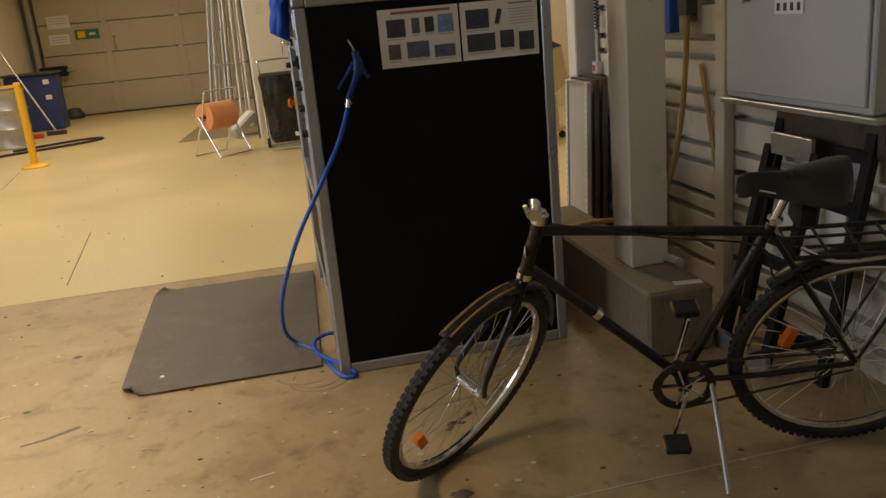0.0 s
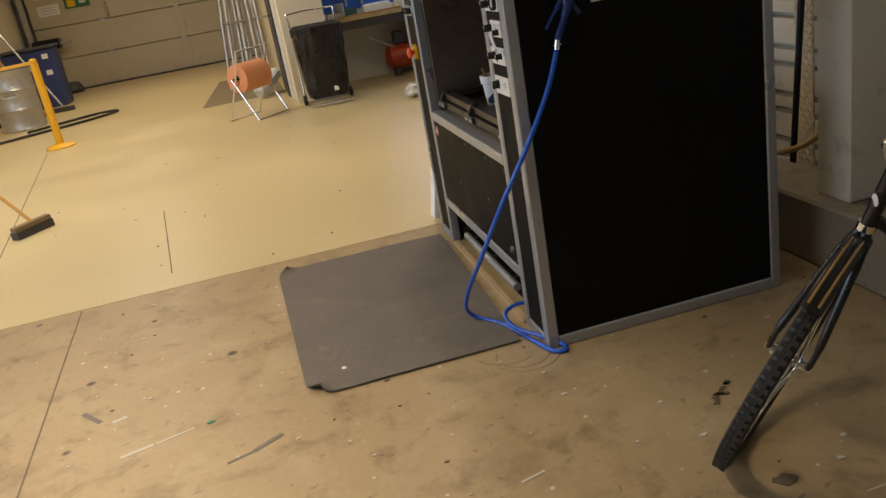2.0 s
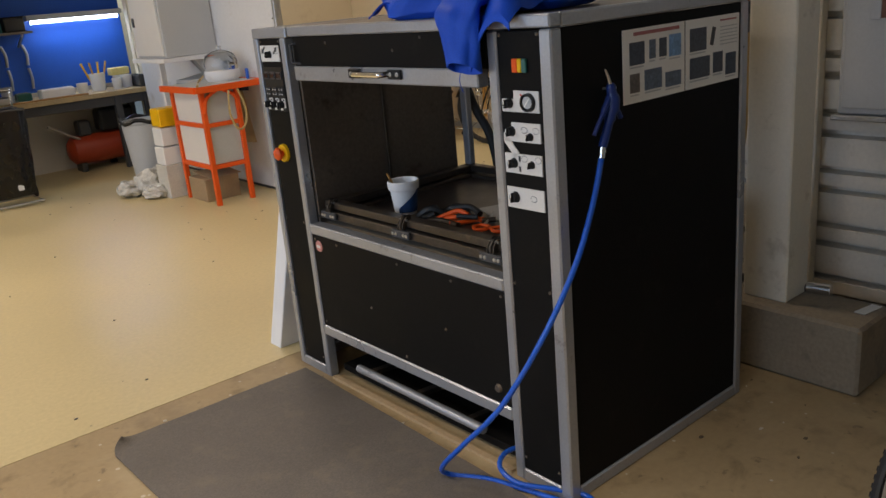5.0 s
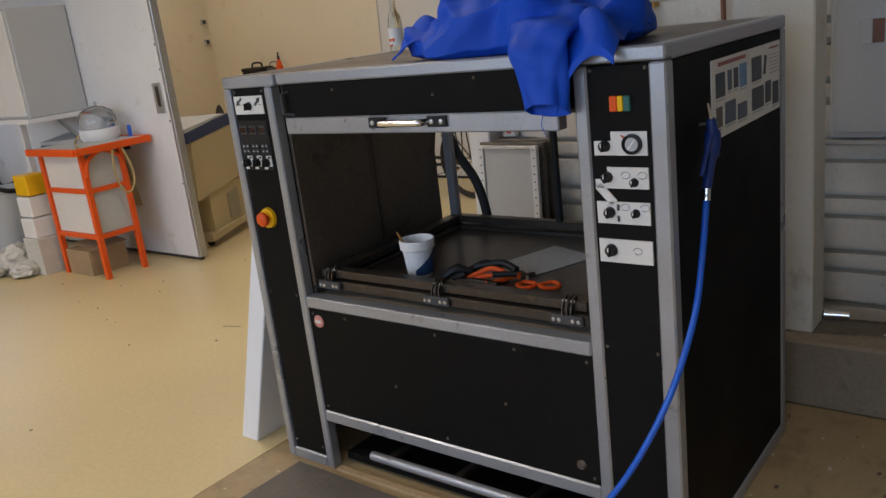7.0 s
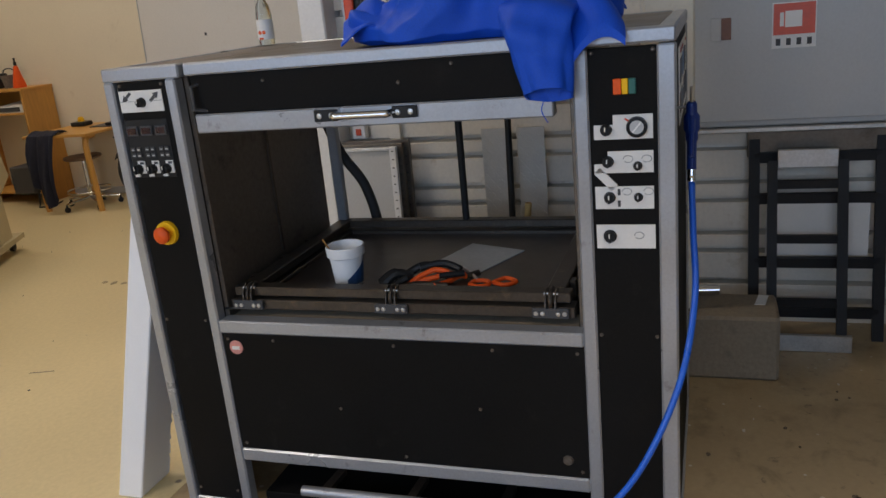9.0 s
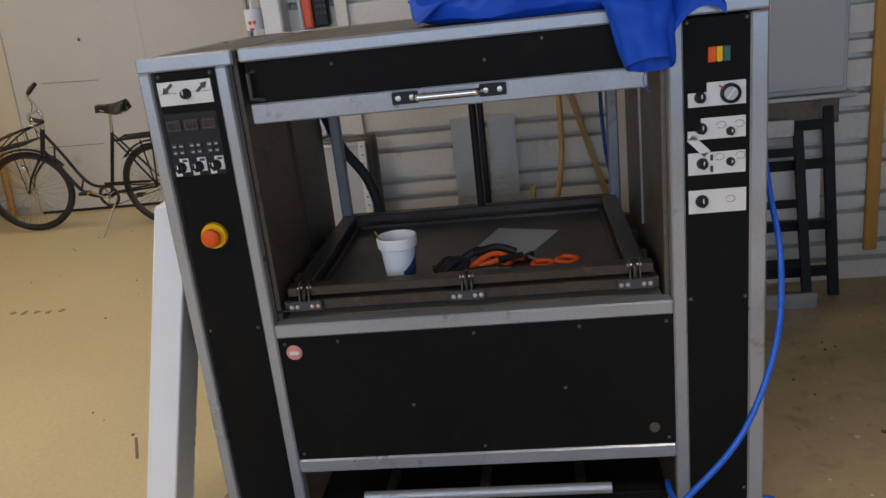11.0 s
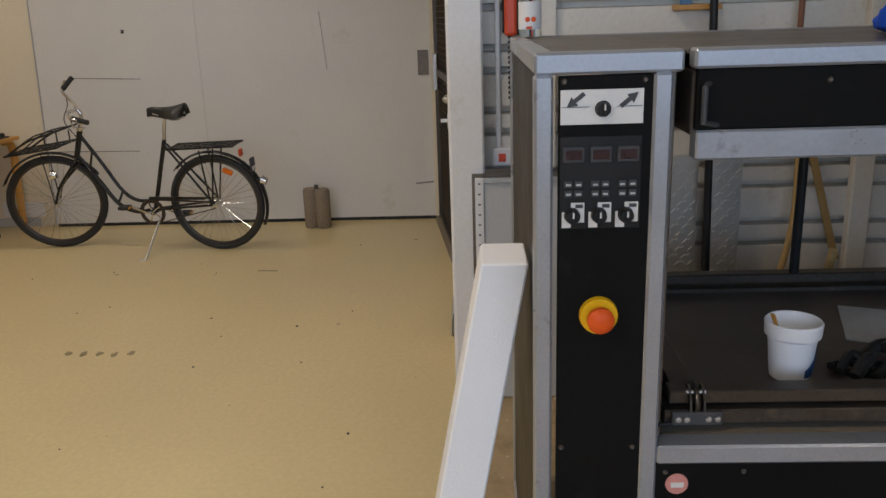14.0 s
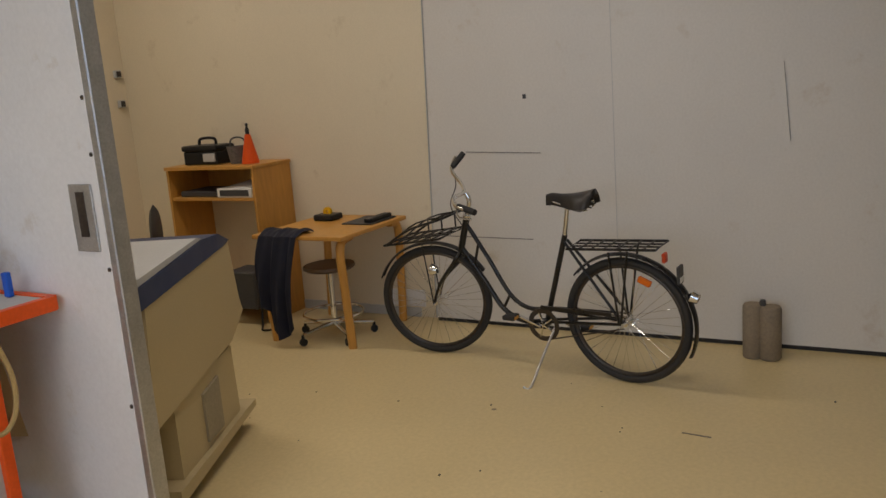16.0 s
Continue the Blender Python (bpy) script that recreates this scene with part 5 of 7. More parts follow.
part("glass", lathe(B(), [(0, 0), (0.029, 0), (0.031, 0.006), (0.031, 0.11), (0.026, 0.145), (0.013, 0.17), (0.012, 0.215), (0.0, 0.215)], 24, pose(BX, BY, 1.4925)), clear("bottle_glass", (0.85, 0.92, 0.9)), bo, smooth=True)
lb = part("paper_label", lathe(B(), [(0.0318, 0.02), (0.0322, 0.02), (0.0322, 0.095), (0.0318, 0.095)], 24, pose(BX, BY, 1.493)), M["paper"], bo)
for dy in (-0.008, 0.008):
    part("orange_mark", lathe(B(), [(0, 0.002), (0.007, 0.0015), (0.0075, 0)], 12, pose(BX - 0.0305, BY + dy, 1.54, 0, -90, 0)), M["orange"], lb)
part("orange_corner", box(B(), BX - 0.034, BX - 0.0315, BY - 0.004, BY + 0.012, 1.514, 1.521), M["orange"], lb)
part("cap", lathe(B(), [(0, 0.02), (0.014, 0.02), (0.015, 0), (0, 0)], 18, pose(BX, BY, 1.708)), M["black_plastic"], bo)

cu = thing("plastic_tub", 0.40, 4.43, 0.742, 0, "white plastic tub with blue label on the tray", "tub")
part("wall", lathe(B(), [(0, 0), (0.042, 0), (0.044, 0.004), (0.050, 0.060), (0.053, 0.098), (0.061, 0.103), (0.063, 0.132), (0.060, 0.136), (0.057, 0.134), (0.055, 0.104), (0.042, 0.008), (0, 0.008)], 32, pose(0.40, 4.43, 0.7425)), M["foam"], cu, smooth=True)
bm = B()
n = 14
for i in range(n):
    a0, a1 = math.radians(200 + 110 * i / n), math.radians(200 + 110 * (i + 1) / n)
    top0, top1 = 0.03 + 0.075 * (i / n), 0.03 + 0.075 * ((i + 1) / n)
    q = [(0.0447 + 0.09 * z + 0.0012, a, z) for a, z in ((a0, 0.012), (a1, 0.012), (a1, top1), (a0, top0))]
    bm.faces.new([bm.verts.new((0.40 + r * math.cos(a), 4.43 + r * math.sin(a), 0.7425 + z)) for r, a, z in q])
part("blue_label", thicken(bm, 0.0006), mat("label_blue", (0.02, 0.06, 0.16), 0.4), cu)
part("spatula", beam(B(), (0.40, 4.43, 0.76), (0.37, 4.49, 0.905), 0.012, 0.003), M["wood"], cu)
sh = thing("plastic_sheet", 0.67, 4.1, 0.742, 0, "thin grey plastic sheet on the tray", "sheet")
part("sheet", prism(B(), [(0.60, 4.215), (0.84, 4.135), (0.76, 3.925), (0.515, 4.03)], 0.7425, 0.7455), mat("grey_sheet", (0.36, 0.38, 0.40), 0.35), sh)


def tool(name, label, loops, mats):
    t = thing(name, loops[0][0][0][0], loops[0][0][0][1], 0.742, 0, label, "tool", "hand tools on the tray")
    for (pts, r), k in zip(loops, mats):
        part("grip" if k in ("orange", "black_plastic") else "blade", sweep(B(), curve_pts(pts, 5), r, 8), M[k], t, smooth=True)


Z = 0.754
tool("pliers", "orange handled pliers lying on the tray", [([(0.40, 4.20, Z), (0.41, 4.14, Z + .012), (0.44, 4.09, Z + .015), (0.46, 4.05, Z)], 0.009), ([(0.37, 4.13, Z), (0.40, 4.10, Z), (0.45, 4.08, Z), (0.48, 4.06, Z)], 0.009), ([(0.46, 4.05, Z), (0.50, 4.02, Z)], 0.010)], ("orange", "orange", "dark_steel"))
tool("scissors", "scissors with orange loop handles on the tray", [([(0.39, 4.02, Z), (0.37, 3.99, Z), (0.39, 3.96, Z), (0.42, 3.97, Z), (0.42, 4.01, Z), (0.39, 4.02, Z)], 0.007), ([(0.41, 3.95, Z), (0.39, 3.91, Z), (0.42, 3.88, Z), (0.45, 3.92, Z), (0.41, 3.95, Z)], 0.007), ([(0.42, 4.00, Z), (0.50, 4.05, Z), (0.56, 4.10, Z)], 0.005)], ("orange", "orange", "alu"))
tool("clamp_tool", "black spring clamp lying on the tray", [([(0.39, 4.32, Z), (0.43, 4.28, Z + .025), (0.40, 4.24, Z)], 0.012), ([(0.42, 4.33, Z), (0.44, 4.28, Z), (0.42, 4.25, Z)], 0.010)], ("black_plastic", "black_plastic"))
tool("cutter", "black cutter with orange parts on the tray", [([(0.44, 4.26, Z), (0.47, 4.20, Z + .03), (0.48, 4.16, Z + .02), (0.45, 4.10, Z)], 0.014), ([(0.36, 4.24, Z), (0.38, 4.17, Z), (0.37, 4.08, Z)], 0.011), ([(0.38, 4.22, Z), (0.43, 4.15, Z + .03), (0.44, 4.10, Z + .02)], 0.009)], ("black_plastic", "dark_steel", "orange"))
tool("heat_gun_clip", "black plastic spring clip lying among the tools", [([(0.36, 4.30, Z), (0.39, 4.26, Z + .03), (0.42, 4.22, Z + .01)], 0.016), ([(0.35, 4.26, Z + .004), (0.38, 4.22, Z + .02)], 0.012)], ("black_plastic", "black_plastic"))
tool("knife", "black folding knife lying on the tray", [([(0.45, 4.20, Z + .03), (0.48, 4.13, Z + .036), (0.47, 4.07, Z + .02)], 0.013), ([(0.40, 4.12, Z + .022), (0.44, 4.05, Z + .018)], 0.010)], ("black_plastic", "black_plastic"))

# ---- bicycles ----
bike_black = mat("black_bicycle_enamel", (0.008, 0.0075, 0.0075), 0.3, 0, 0.2, 8, 120, 0.02, (0.05, 0.035, 0.025), 0.06)


def wheel(parent, m, R=0.345, knobby=False, rim="alu", note="spoked wheel with bright rim"):
    """A spoked wheel in its own plane xz, placed by m in the bicycle's space."""
    def put(bm):
        bmesh.ops.transform(bm, matrix=m, verts=bm.verts[:])
        return bm
    rim_r, n = R - 0.045, 56
    circ = lambda r, y=0.0, k=n: [(r * math.cos(2 * math.pi * i / k), y, r * math.sin(2 * math.pi * i / k)) for i in range(k)]  # noqa: E731
    w = part("wheel", put(sweep(B(), circ(rim_r), 0.012, 8, True, flat=1.0)), M[rim], parent, note, local=True, smooth=True)
    bm = sweep(B(), circ(R - 0.022), 0.021, 10, True)
    if knobby:
        for i in range(84):
            a = 2 * math.pi * i / 84
            for s in (-1, 1):
                box(bm, R - 0.012, R - 0.0005, s * 0.010 - 0.006, s * 0.010 + 0.006, -0.007, 0.007, 0, 1, Matrix.Rotation(-a - s * 0.018, 4, "Y"))
    part("tyre", put(bm), M["rubber"], w, "black rubber tyre", local=True, smooth=not knobby)
    part("hub", put(bar(B(), (0, -0.045, 0), (0, 0.045, 0), 0.018, 14)), M["chrome"], w, "chrome hub", local=True, smooth=True)
    part("axle", put(bar(B(), (0, -0.065, 0), (0, 0.065, 0), 0.007, 10)), M["alu"], w, local=True)
    bm = B()
    for i in range(36):
        a = 2 * math.pi * i / 36
        s = 1 if i % 2 else -1
        b = a + (0.9 if (i // 2) % 2 else -0.9)
        sweep(bm, [(0.017 * math.cos(b), 0.03 * s, 0.017 * math.sin(b)), (rim_r * math.cos(a), 0, rim_r * math.sin(a))], 0.0013, 4)
    part("spokes", put(bm), M["chrome"], w, "thin steel spokes", local=True)
    return w


def fender(parent, c, R, a0, a1, m=None, width=0.052, material=None):
    """A curved mudguard, a0 to a1 degrees round the wheel from the front over the top."""
    def fn(u, v):
        a = math.radians(a0 + (a1 - a0) * u)
        t = (v - 0.5) * math.pi * 0.9
        r = R + 0.014 * math.cos(t)
        return (c[0] + r * math.cos(a), c[1] + width / 2 * math.sin(t), c[2] + r * math.sin(a))
    bm = thicken(grid(B(), fn, 30, 8), 0.002)
    if m is not None:
        bmesh.ops.transform(bm, matrix=m, verts=bm.verts[:])
    return part("mudguard", bm, material or bike_black, parent, "black mudguard", local=True, smooth=True)


def tube(parent, name, pts, r, material=None, k=5, label="", n=10):
    return part(name, sweep(B(), curve_pts(pts, k) if len(pts) > 2 else pts, r, n), material or bike_black, parent, label, local=True, smooth=True)


def saddle(parent, x, z, L=0.27):
    def fn(u, v):
        t = (v - 0.5) * 2
        w = (0.024 + 0.078 / (1 + math.exp(-11 * (u - 0.55)))) * (1 - 0.35 * max(0, (u - 0.85) / 0.15) ** 2) * min(1, (u + 0.02) * 14) ** 0.5
        zz = z - 0.05 * abs(t) ** 2.2 * (0.7 + 0.5 * u) - 0.016 * math.sin(u * math.pi) + 0.02 * u - 0.03 * max(0, 0.12 - u) * 4
        return (x + L * (0.55 - u), w * t, zz - 0.02 * abs(t) ** 4)
    bm = thicken(grid(B(), fn, 20, 12), 0.03)
    s = part("saddle", bm, mat("black_saddle_vinyl", (0.014, 0.013, 0.013), 0.35, 0, 0.2, 10, 150, 0.08), parent, "worn black saddle", local=True, smooth=True)
    for y in (-0.025, 0.025):
        part("saddle_spring", sweep(B(), [(x - 0.09 + 0.008 * math.cos(i), y * 2 + 0.008 * math.sin(i), z - 0.085 + 0.0045 * i) for i in np.arange(0, 14, 0.6)], 0.0035, 5), M["chrome"], s, local=True)
        part("saddle_rail", sweep(B(), [(x + 0.10, y, z - 0.045), (x, y, z - 0.075), (x - 0.09, y, z - 0.085)], 0.004, 6), M["chrome"], s, local=True)
    return s


def rack(parent, x0, x1, z, w=0.07, dz=0.0, bars=6):
    r = part("luggage_rack", sweep(B(), [(x0, -w, z), (x0, w, z), (x1, w, z + dz), (x1, -w, z + dz)], 0.007, 8, True), bike_black, parent, "black tubular luggage rack", local=True)
    for i in range(1, bars):
        t = i / bars
        part("cross_bar", bar(B(), (x0 + (x1 - x0) * t, -w, z + dz * t), (x0 + (x1 - x0) * t, w, z + dz * t), 0.005, 6), bike_black, r, local=True)
    for y in (-0.025, 0.025):
        part("long_bar", bar(B(), (x0, y, z), (x1, y, z + dz), 0.005, 6), bike_black, r, local=True)
    return r


def drive(parent, bb, hub, flip=-1):
    y = 0.045 * flip
    cr = part("chainring", lathe(B(), [(0.066, -0.002), (0.09, -0.002), (0.093, 0), (0.09, 0.002), (0.066, 0.002), (0.066, -0.002)], 32, pose(bb, y, 0.28, 90, 0, 0)), M["dark_steel"], parent, "toothed steel chainring", local=True)
    for i in range(5):
        a = 2 * math.pi * i / 5
        part("ring_arm", beam(B(), (bb, y, 0.28), (bb + 0.07 * math.cos(a), y, 0.28 + 0.07 * math.sin(a)), 0.006, 0.014, (0, 1, 0)), M["chrome"], cr, local=True)
    part("bottom_bracket", bar(B(), (bb, -0.05, 0.28), (bb, 0.05, 0.28), 0.022, 14), bike_black, parent, local=True, smooth=True)
    up = [(bb + 0.09 * math.cos(a), y, 0.28 + 0.09 * math.sin(a)) for a in np.linspace(1.5, -1.5, 12)]
    part("chain", sweep(B(), [(hub, y, 0.345 + 0.035), *up, (hub, y, 0.345 - 0.035)], 0.004, 5, False), M["dark_steel"], parent, local=True)
    return cr


def crank(parent, bb, ang, side):
    y = 0.075 * side
    e = (bb + 0.165 * math.cos(ang), y, 0.28 + 0.165 * math.sin(ang))
    c = part("crank", beam(B(), (bb, y, 0.28), e, 0.012, 0.022, (0, 1, 0), 0.003), M["chrome"], parent, "chrome crank arm", local=True)
    bm = box(B(), e[0] - 0.036, e[0] + 0.036, min(y + 0.012 * side, y + 0.08 * side), max(y + 0.012 * side, y + 0.08 * side), e[2] - 0.012, e[2] + 0.012, 0.004)
    p = part("pedal", bm, M["rubber"], c, "black rubber pedal", local=True)
    for dx in (-0.037, 0.037):
        part("pedal_reflector", box(B(), e[0] + dx - 0.002, e[0] + dx + 0.002, min(y + 0.03 * side, y + 0.08 * side), max(y + 0.03 * side, y + 0.07 * side), e[2] - 0.008, e[2] + 0.008), mat("pedal_amber", (0.55, 0.26, 0.03), 0.3), c, local=True)


orange_refl = mat("amber_reflector", (0.75, 0.16, 0.01), 0.2)


def reflector(w, m, r, a, name="spoke_reflector", sy=0.012, L=0.035, mt=None):
    bm = box(B(), r - 0.016, r + 0.016, -sy, sy, -L, L, 0.004, 1, Matrix.Rotation(-a, 4, "Y"))
    bmesh.ops.transform(bm, matrix=m, verts=bm.verts[:])
    part(name, bm, mt or orange_refl, w, "amber spoke reflector", local=True)


R1 = 0.345
# --- men's bicycle, without handlebar, in front of the machine
lean = 0.28
fw = Vector((-0.963, 0.27, 0)).normalized()
lf = Vector((0, 0, 1)).cross(fw)
upv = Vector((0, 0, 1)) * math.cos(lean) + lf * math.sin(lean)
lfv = upv.cross(fw)
B1 = Matrix((fw, lfv, upv)).transposed().to_4x4()
B1.translation = Vector((1.56, 2.33, 0.0))
b1 = new("mens_bicycle")
b1.matrix_basis = B1
W[b1] = B1
tagged(b1, "black bicycle without handlebar leaning on its stand", "bicycle")
HX = -0.06
rm = pose(HX, 0, R1)
w1 = wheel(b1, rm, R1, True, "chrome")
reflector(w1, rm, 0.19, math.radians(200))
reflector(w1, rm, 0.19, math.radians(20))
# the steered front wheel, in the bicycle's own space
u_ = Vector((0.802, 0.597, 0))
w_ = Vector((-0.597, 0.802, 0))
v_ = Vector((0, 0, 1)) * math.cos(0.444) - w_ * math.sin(0.444)
FW = Matrix((-u_, v_.cross(-u_), v_)).transposed().to_4x4()
FW.translation = Vector((0.503, 2.464, R1 * math.cos(0.444)))
fm = B1.inverted() @ FW
w2 = wheel(b1, fm, R1, True, "chrome")
reflector(w2, fm, 0.22, math.radians(-35))
reflector(w2, fm, 0.22, math.radians(215), "tube_reflector", 0.006, 0.05, M["chrome"])
head_b, head_t = Vector((0.872, 0.0, 0.69)), Vector((0.825, 0.0, 0.865))
tube(b1, "head_tube", [head_b, head_t], 0.019)
tube(b1, "headset_ring", [head_b - (head_t - head_b) * 0.06, head_b + (head_t - head_b) * 0.05], 0.024, M["chrome"])
tube(b1, "headset_ring", [head_t - (head_t - head_b) * 0.05, head_t + (head_t - head_b) * 0.10], 0.023, M["chrome"])
st = tube(b1, "stem", [head_t, head_t + (head_t - head_b) * 0.16], 0.014, M["chrome"])
stt = head_t + (head_t - head_b) * 0.17
part("stem_clamp", bar(B(), stt + Vector((0.02, -0.03, 0)), stt + Vector((0.02, 0.03, 0)), 0.019, 14), M["chrome"], st, "empty chrome handlebar clamp", local=True, smooth=True)
part("clamp_bolt", bar(B(), stt + Vector((0.035, 0, -0.02)), stt + Vector((0.045, 0, 0.015)), 0.006, 8), M["alu"], st, local=True)
part("head_badge", lathe(B(), [(0, 0.003), (0.014, 0.002), (0.016, 0)], 16, Matrix.Translation(head_b.lerp(head_t, 0.45) + Vector((0.017, 0.008, 0))) @ Matrix.Rotation(radians(90), 4, "Y")), M["white_plate"], b1, "round white head badge", local=True)
seat_c, bbp = Vector((0.21, 0, 0.80)), Vector((0.42, 0, 0.28))
tube(b1, "top_tube", [head_t - (head_t - head_b) * 0.2, seat_c + Vector((0.01, 0, -0.02))], 0.0145)
dt = tube(b1, "down_tube", [head_b + (head_t - head_b) * 0.15, bbp], 0.0155)
part("tube_clip", bar(B(), Vector((0.68, 0, 0.545)) , Vector((0.665, 0, 0.53)), 0.019, 12), M["chrome"], dt, local=True)
tube(b1, "seat_tube", [bbp, seat_c], 0.0155)
tube(b1, "seat_post", [seat_c, Vector((0.175, 0, 0.90))], 0.012, M["chrome"])
part("seat_lug", bar(B(), seat_c - Vector((0.01, 0, -0.01)), seat_c + Vector((-0.008, 0, 0.022)), 0.021, 12), M["chrome"], b1, local=True)
for s in (-1, 1):
    tube(b1, "chain_stay", [Vector((0.40, 0.02 * s, 0.28)), Vector((0.2, 0.045 * s, 0.31)), Vector((HX, 0.055 * s, R1))], 0.009)
    tube(b1, "seat_stay", [seat_c + Vector((-0.005, 0.018 * s, -0.03)), Vector((HX, 0.055 * s, R1))], 0.008)
    tube(b1, "rack_strut", [Vector((-0.20, 0.065 * s, 0.735)), Vector((HX, 0.06 * s, R1 + 0.02))], 0.005)
    crown = fm @ Vector((0.0, 0.035 * s, R1 + 0.03))
    tube(b1, "fork_blade", [head_b - (head_t - head_b) * 0.08 + Vector((0, 0.01 * s, 0)), head_b.lerp(fm @ Vector((0, 0.05 * s, 0)), 0.25) + Vector((0.0, 0.022 * s, 0)), fm @ Vector((0.02, 0.052 * s, 0.09)), fm @ Vector((0, 0.055 * s, 0))], [0.013] * 6 + [0.011] * 5 + [0.008] * 5)
fender(b1, (0, 0, 0), R1 + 0.012, 52, 165, fm)
for y in (-0.012, 0.012):
    part("gold_line", sweep(B(), [fm @ Vector(((R1 + 0.027) * math.cos(radians(q)), y, (R1 + 0.027) * math.sin(radians(q)))) for q in range(54, 96, 4)], 0.0035, 6), mat("gold_line", (0.35, 0.20, 0.06), 0.35), b1, "worn gold line", local=True)
fender(b1, (HX, 0, R1), R1 + 0.012, 45, 190)
saddle(b1, 0.16, 0.965)
tube(b1, "seat_stem_clamp", [Vector((0.17, -0.02, 0.89)), Vector((0.17, 0.02, 0.89))], 0.016, M["chrome"])
rack(b1, 0.16, -0.36, 0.735, 0.075)
tube(b1, "rack_spring", [Vector((0.15, 0.06, 0.76)), Vector((0.05, 0.065, 0.71)), Vector((-0.1, 0.065, 0.72)), Vector((-0.3, 0.05, 0.75))], 0.006, M["chrome"])
drive(b1, 0.42, HX, 1)
crank(b1, 0.42, radians(-80), 1)
crank(b1, 0.42, radians(100), -1)
tube(b1, "kick_stand", [Vector((0.34, 0.03, 0.29)), (Vector((0.34, 0.03, 0.29)) + W[b1].inverted() @ Vector((1.15, 2.12, 0.005))) * 0.5 + Vector((0, 0, 0.01)), W[b1].inverted() @ Vector((1.15, 2.12, 0.010))], 0.008, M["galv"], label="grey steel kick stand")
part("tail_lamp", lathe(B(), [(0, 0.03), (0.02, 0.028), (0.026, 0.0), (0, 0)], 16, Matrix.Translation((-0.36, 0, 0.70)) @ Matrix.Rotation(radians(-90), 4, "Y")), M["red"], b1, "red tail lamp", local=True)
tube(b1, "brake_cable", [Vector((0.80, 0.02, 0.86)), Vector((0.5, 0.03, 0.80)), Vector((0.25, 0.04, 0.76)), Vector((0.2, 0.05, 0.66)), Vector((0.12, 0.05, 0.70))], 0.003, M["rubber"])
part("bell_box", box(B(), 0.10, 0.16, -0.04, 0.04, 0.80, 0.87, 0.01), M["black_plastic"], b1, local=True)

# --- ladies' bicycle against the sliding door
R2 = 0.337
lean2 = 0.07
fw2 = Vector((0.12, 0.993, 0)).normalized()
lf2 = Vector((0, 0, 1)).cross(fw2)
up2 = Vector((0, 0, 1)) * math.cos(lean2) + lf2 * math.sin(lean2)
B2 = Matrix((fw2, up2.cross(fw2), up2)).transposed().to_4x4()
B2.translation = Vector((4.17, 6.93, 0.0))
b2 = new("ladies_bicycle")
B2 = B2 @ Matrix.Scale(1.022, 4)
b2.matrix_basis = B2
W[b2] = B2
tagged(b2, "black step-through bicycle with front and rear racks on stand", "bicycle")
rm2 = pose(0, 0, R2)
a1_ = wheel(b2, rm2, R2, False, "dark_steel", "spoked wheel with dark rim")
reflector(a1_, rm2, 0.24, math.radians(115))
WB = 1.19
fm2 = Matrix.Translation((WB, 0.0, R2)) @ Matrix.Rotation(radians(18), 4, "Z") @ Matrix.Rotation(radians(-2), 4, "X")
wheel(b2, fm2, R2, False, "dark_steel", "spoked wheel with dark rim")
hb2, ht2 = Vector((0.975, 0, 0.66)), Vector((0.915, 0, 0.845))
tube(b2, "head_tube", [hb2, ht2], 0.019)
tube(b2, "headset_ring", [ht2, ht2 + Vector((-0.006, 0, 0.018))], 0.023, M["chrome"])
sc2, bb2 = Vector((0.315, 0, 0.775)), Vector((0.46, 0, 0.29))
tube(b2, "upper_tube", [ht2 + Vector((0.01, 0, -0.03)), Vector((0.80, 0, 0.62)), Vector((0.68, 0, 0.42)), Vector((0.57, 0, 0.35)), Vector((0.43, 0, 0.36))], 0.0125)
tube(b2, "lower_tube", [hb2 + Vector((0.0, 0, 0.02)), Vector((0.84, 0, 0.49)), Vector((0.73, 0, 0.33)), Vector((0.60, 0, 0.27)), bb2], 0.0145)
for p, q in (((0.855, 0, 0.70), (0.90, 0, 0.555)), ((0.68, 0, 0.42), (0.73, 0, 0.33))):
    tube(b2, "brace", [Vector(p), Vector(q)], 0.008)
tube(b2, "seat_tube", [bb2, sc2], 0.0145)
tube(b2, "seat_post", [sc2, Vector((0.285, 0, 0.94))], 0.012, M["chrome"])
saddle(b2, 0.255, 1.0)
for s in (-1, 1):
    tube(b2, "chain_stay", [Vector((0.44, 0.02 * s, 0.29)), Vector((0, 0.055 * s, R2))], 0.008)
    tube(b2, "upper_stay", [Vector((0.42, 0.02 * s, 0.36)), Vector((0, 0.055 * s, R2 + 0.02))], 0.006)
    tube(b2, "seat_stay", [sc2 + Vector((0, 0.018 * s, -0.03)), Vector((0, 0.055 * s, R2))], 0.008)
    tube(b2, "rack_strut", [Vector((0.05, 0.07 * s, 0.715)), Vector((0.02, 0.06 * s, R2))], 0.006)
    tube(b2, "rack_strut", [Vector((-0.05, 0.07 * s, 0.725)), Vector((0.01, 0.06 * s, R2))], 0.006)
    tube(b2, "fork_blade", [hb2 + Vector((0.0, 0.012 * s, -0.01)), Vector((1.0, 0.045 * s, 0.6)), fm2 @ Vector((-0.05, 0.05 * s, 0.12)), fm2 @ Vector((0, 0.055 * s, 0))], [0.012] * 6 + [0.010] * 5 + [0.008] * 5)
    tube(b2, "carrier_strut", [fm2 @ Vector((0, 0.065 * s, 0)), fm2 @ Vector((0.02, 0.075 * s, 0.37))], 0.004)
fender(b2, (0, 0, R2), R2 + 0.012, 40, 205)
fender(b2, (0, 0, 0), R2 + 0.012, 25, 150, fm2)
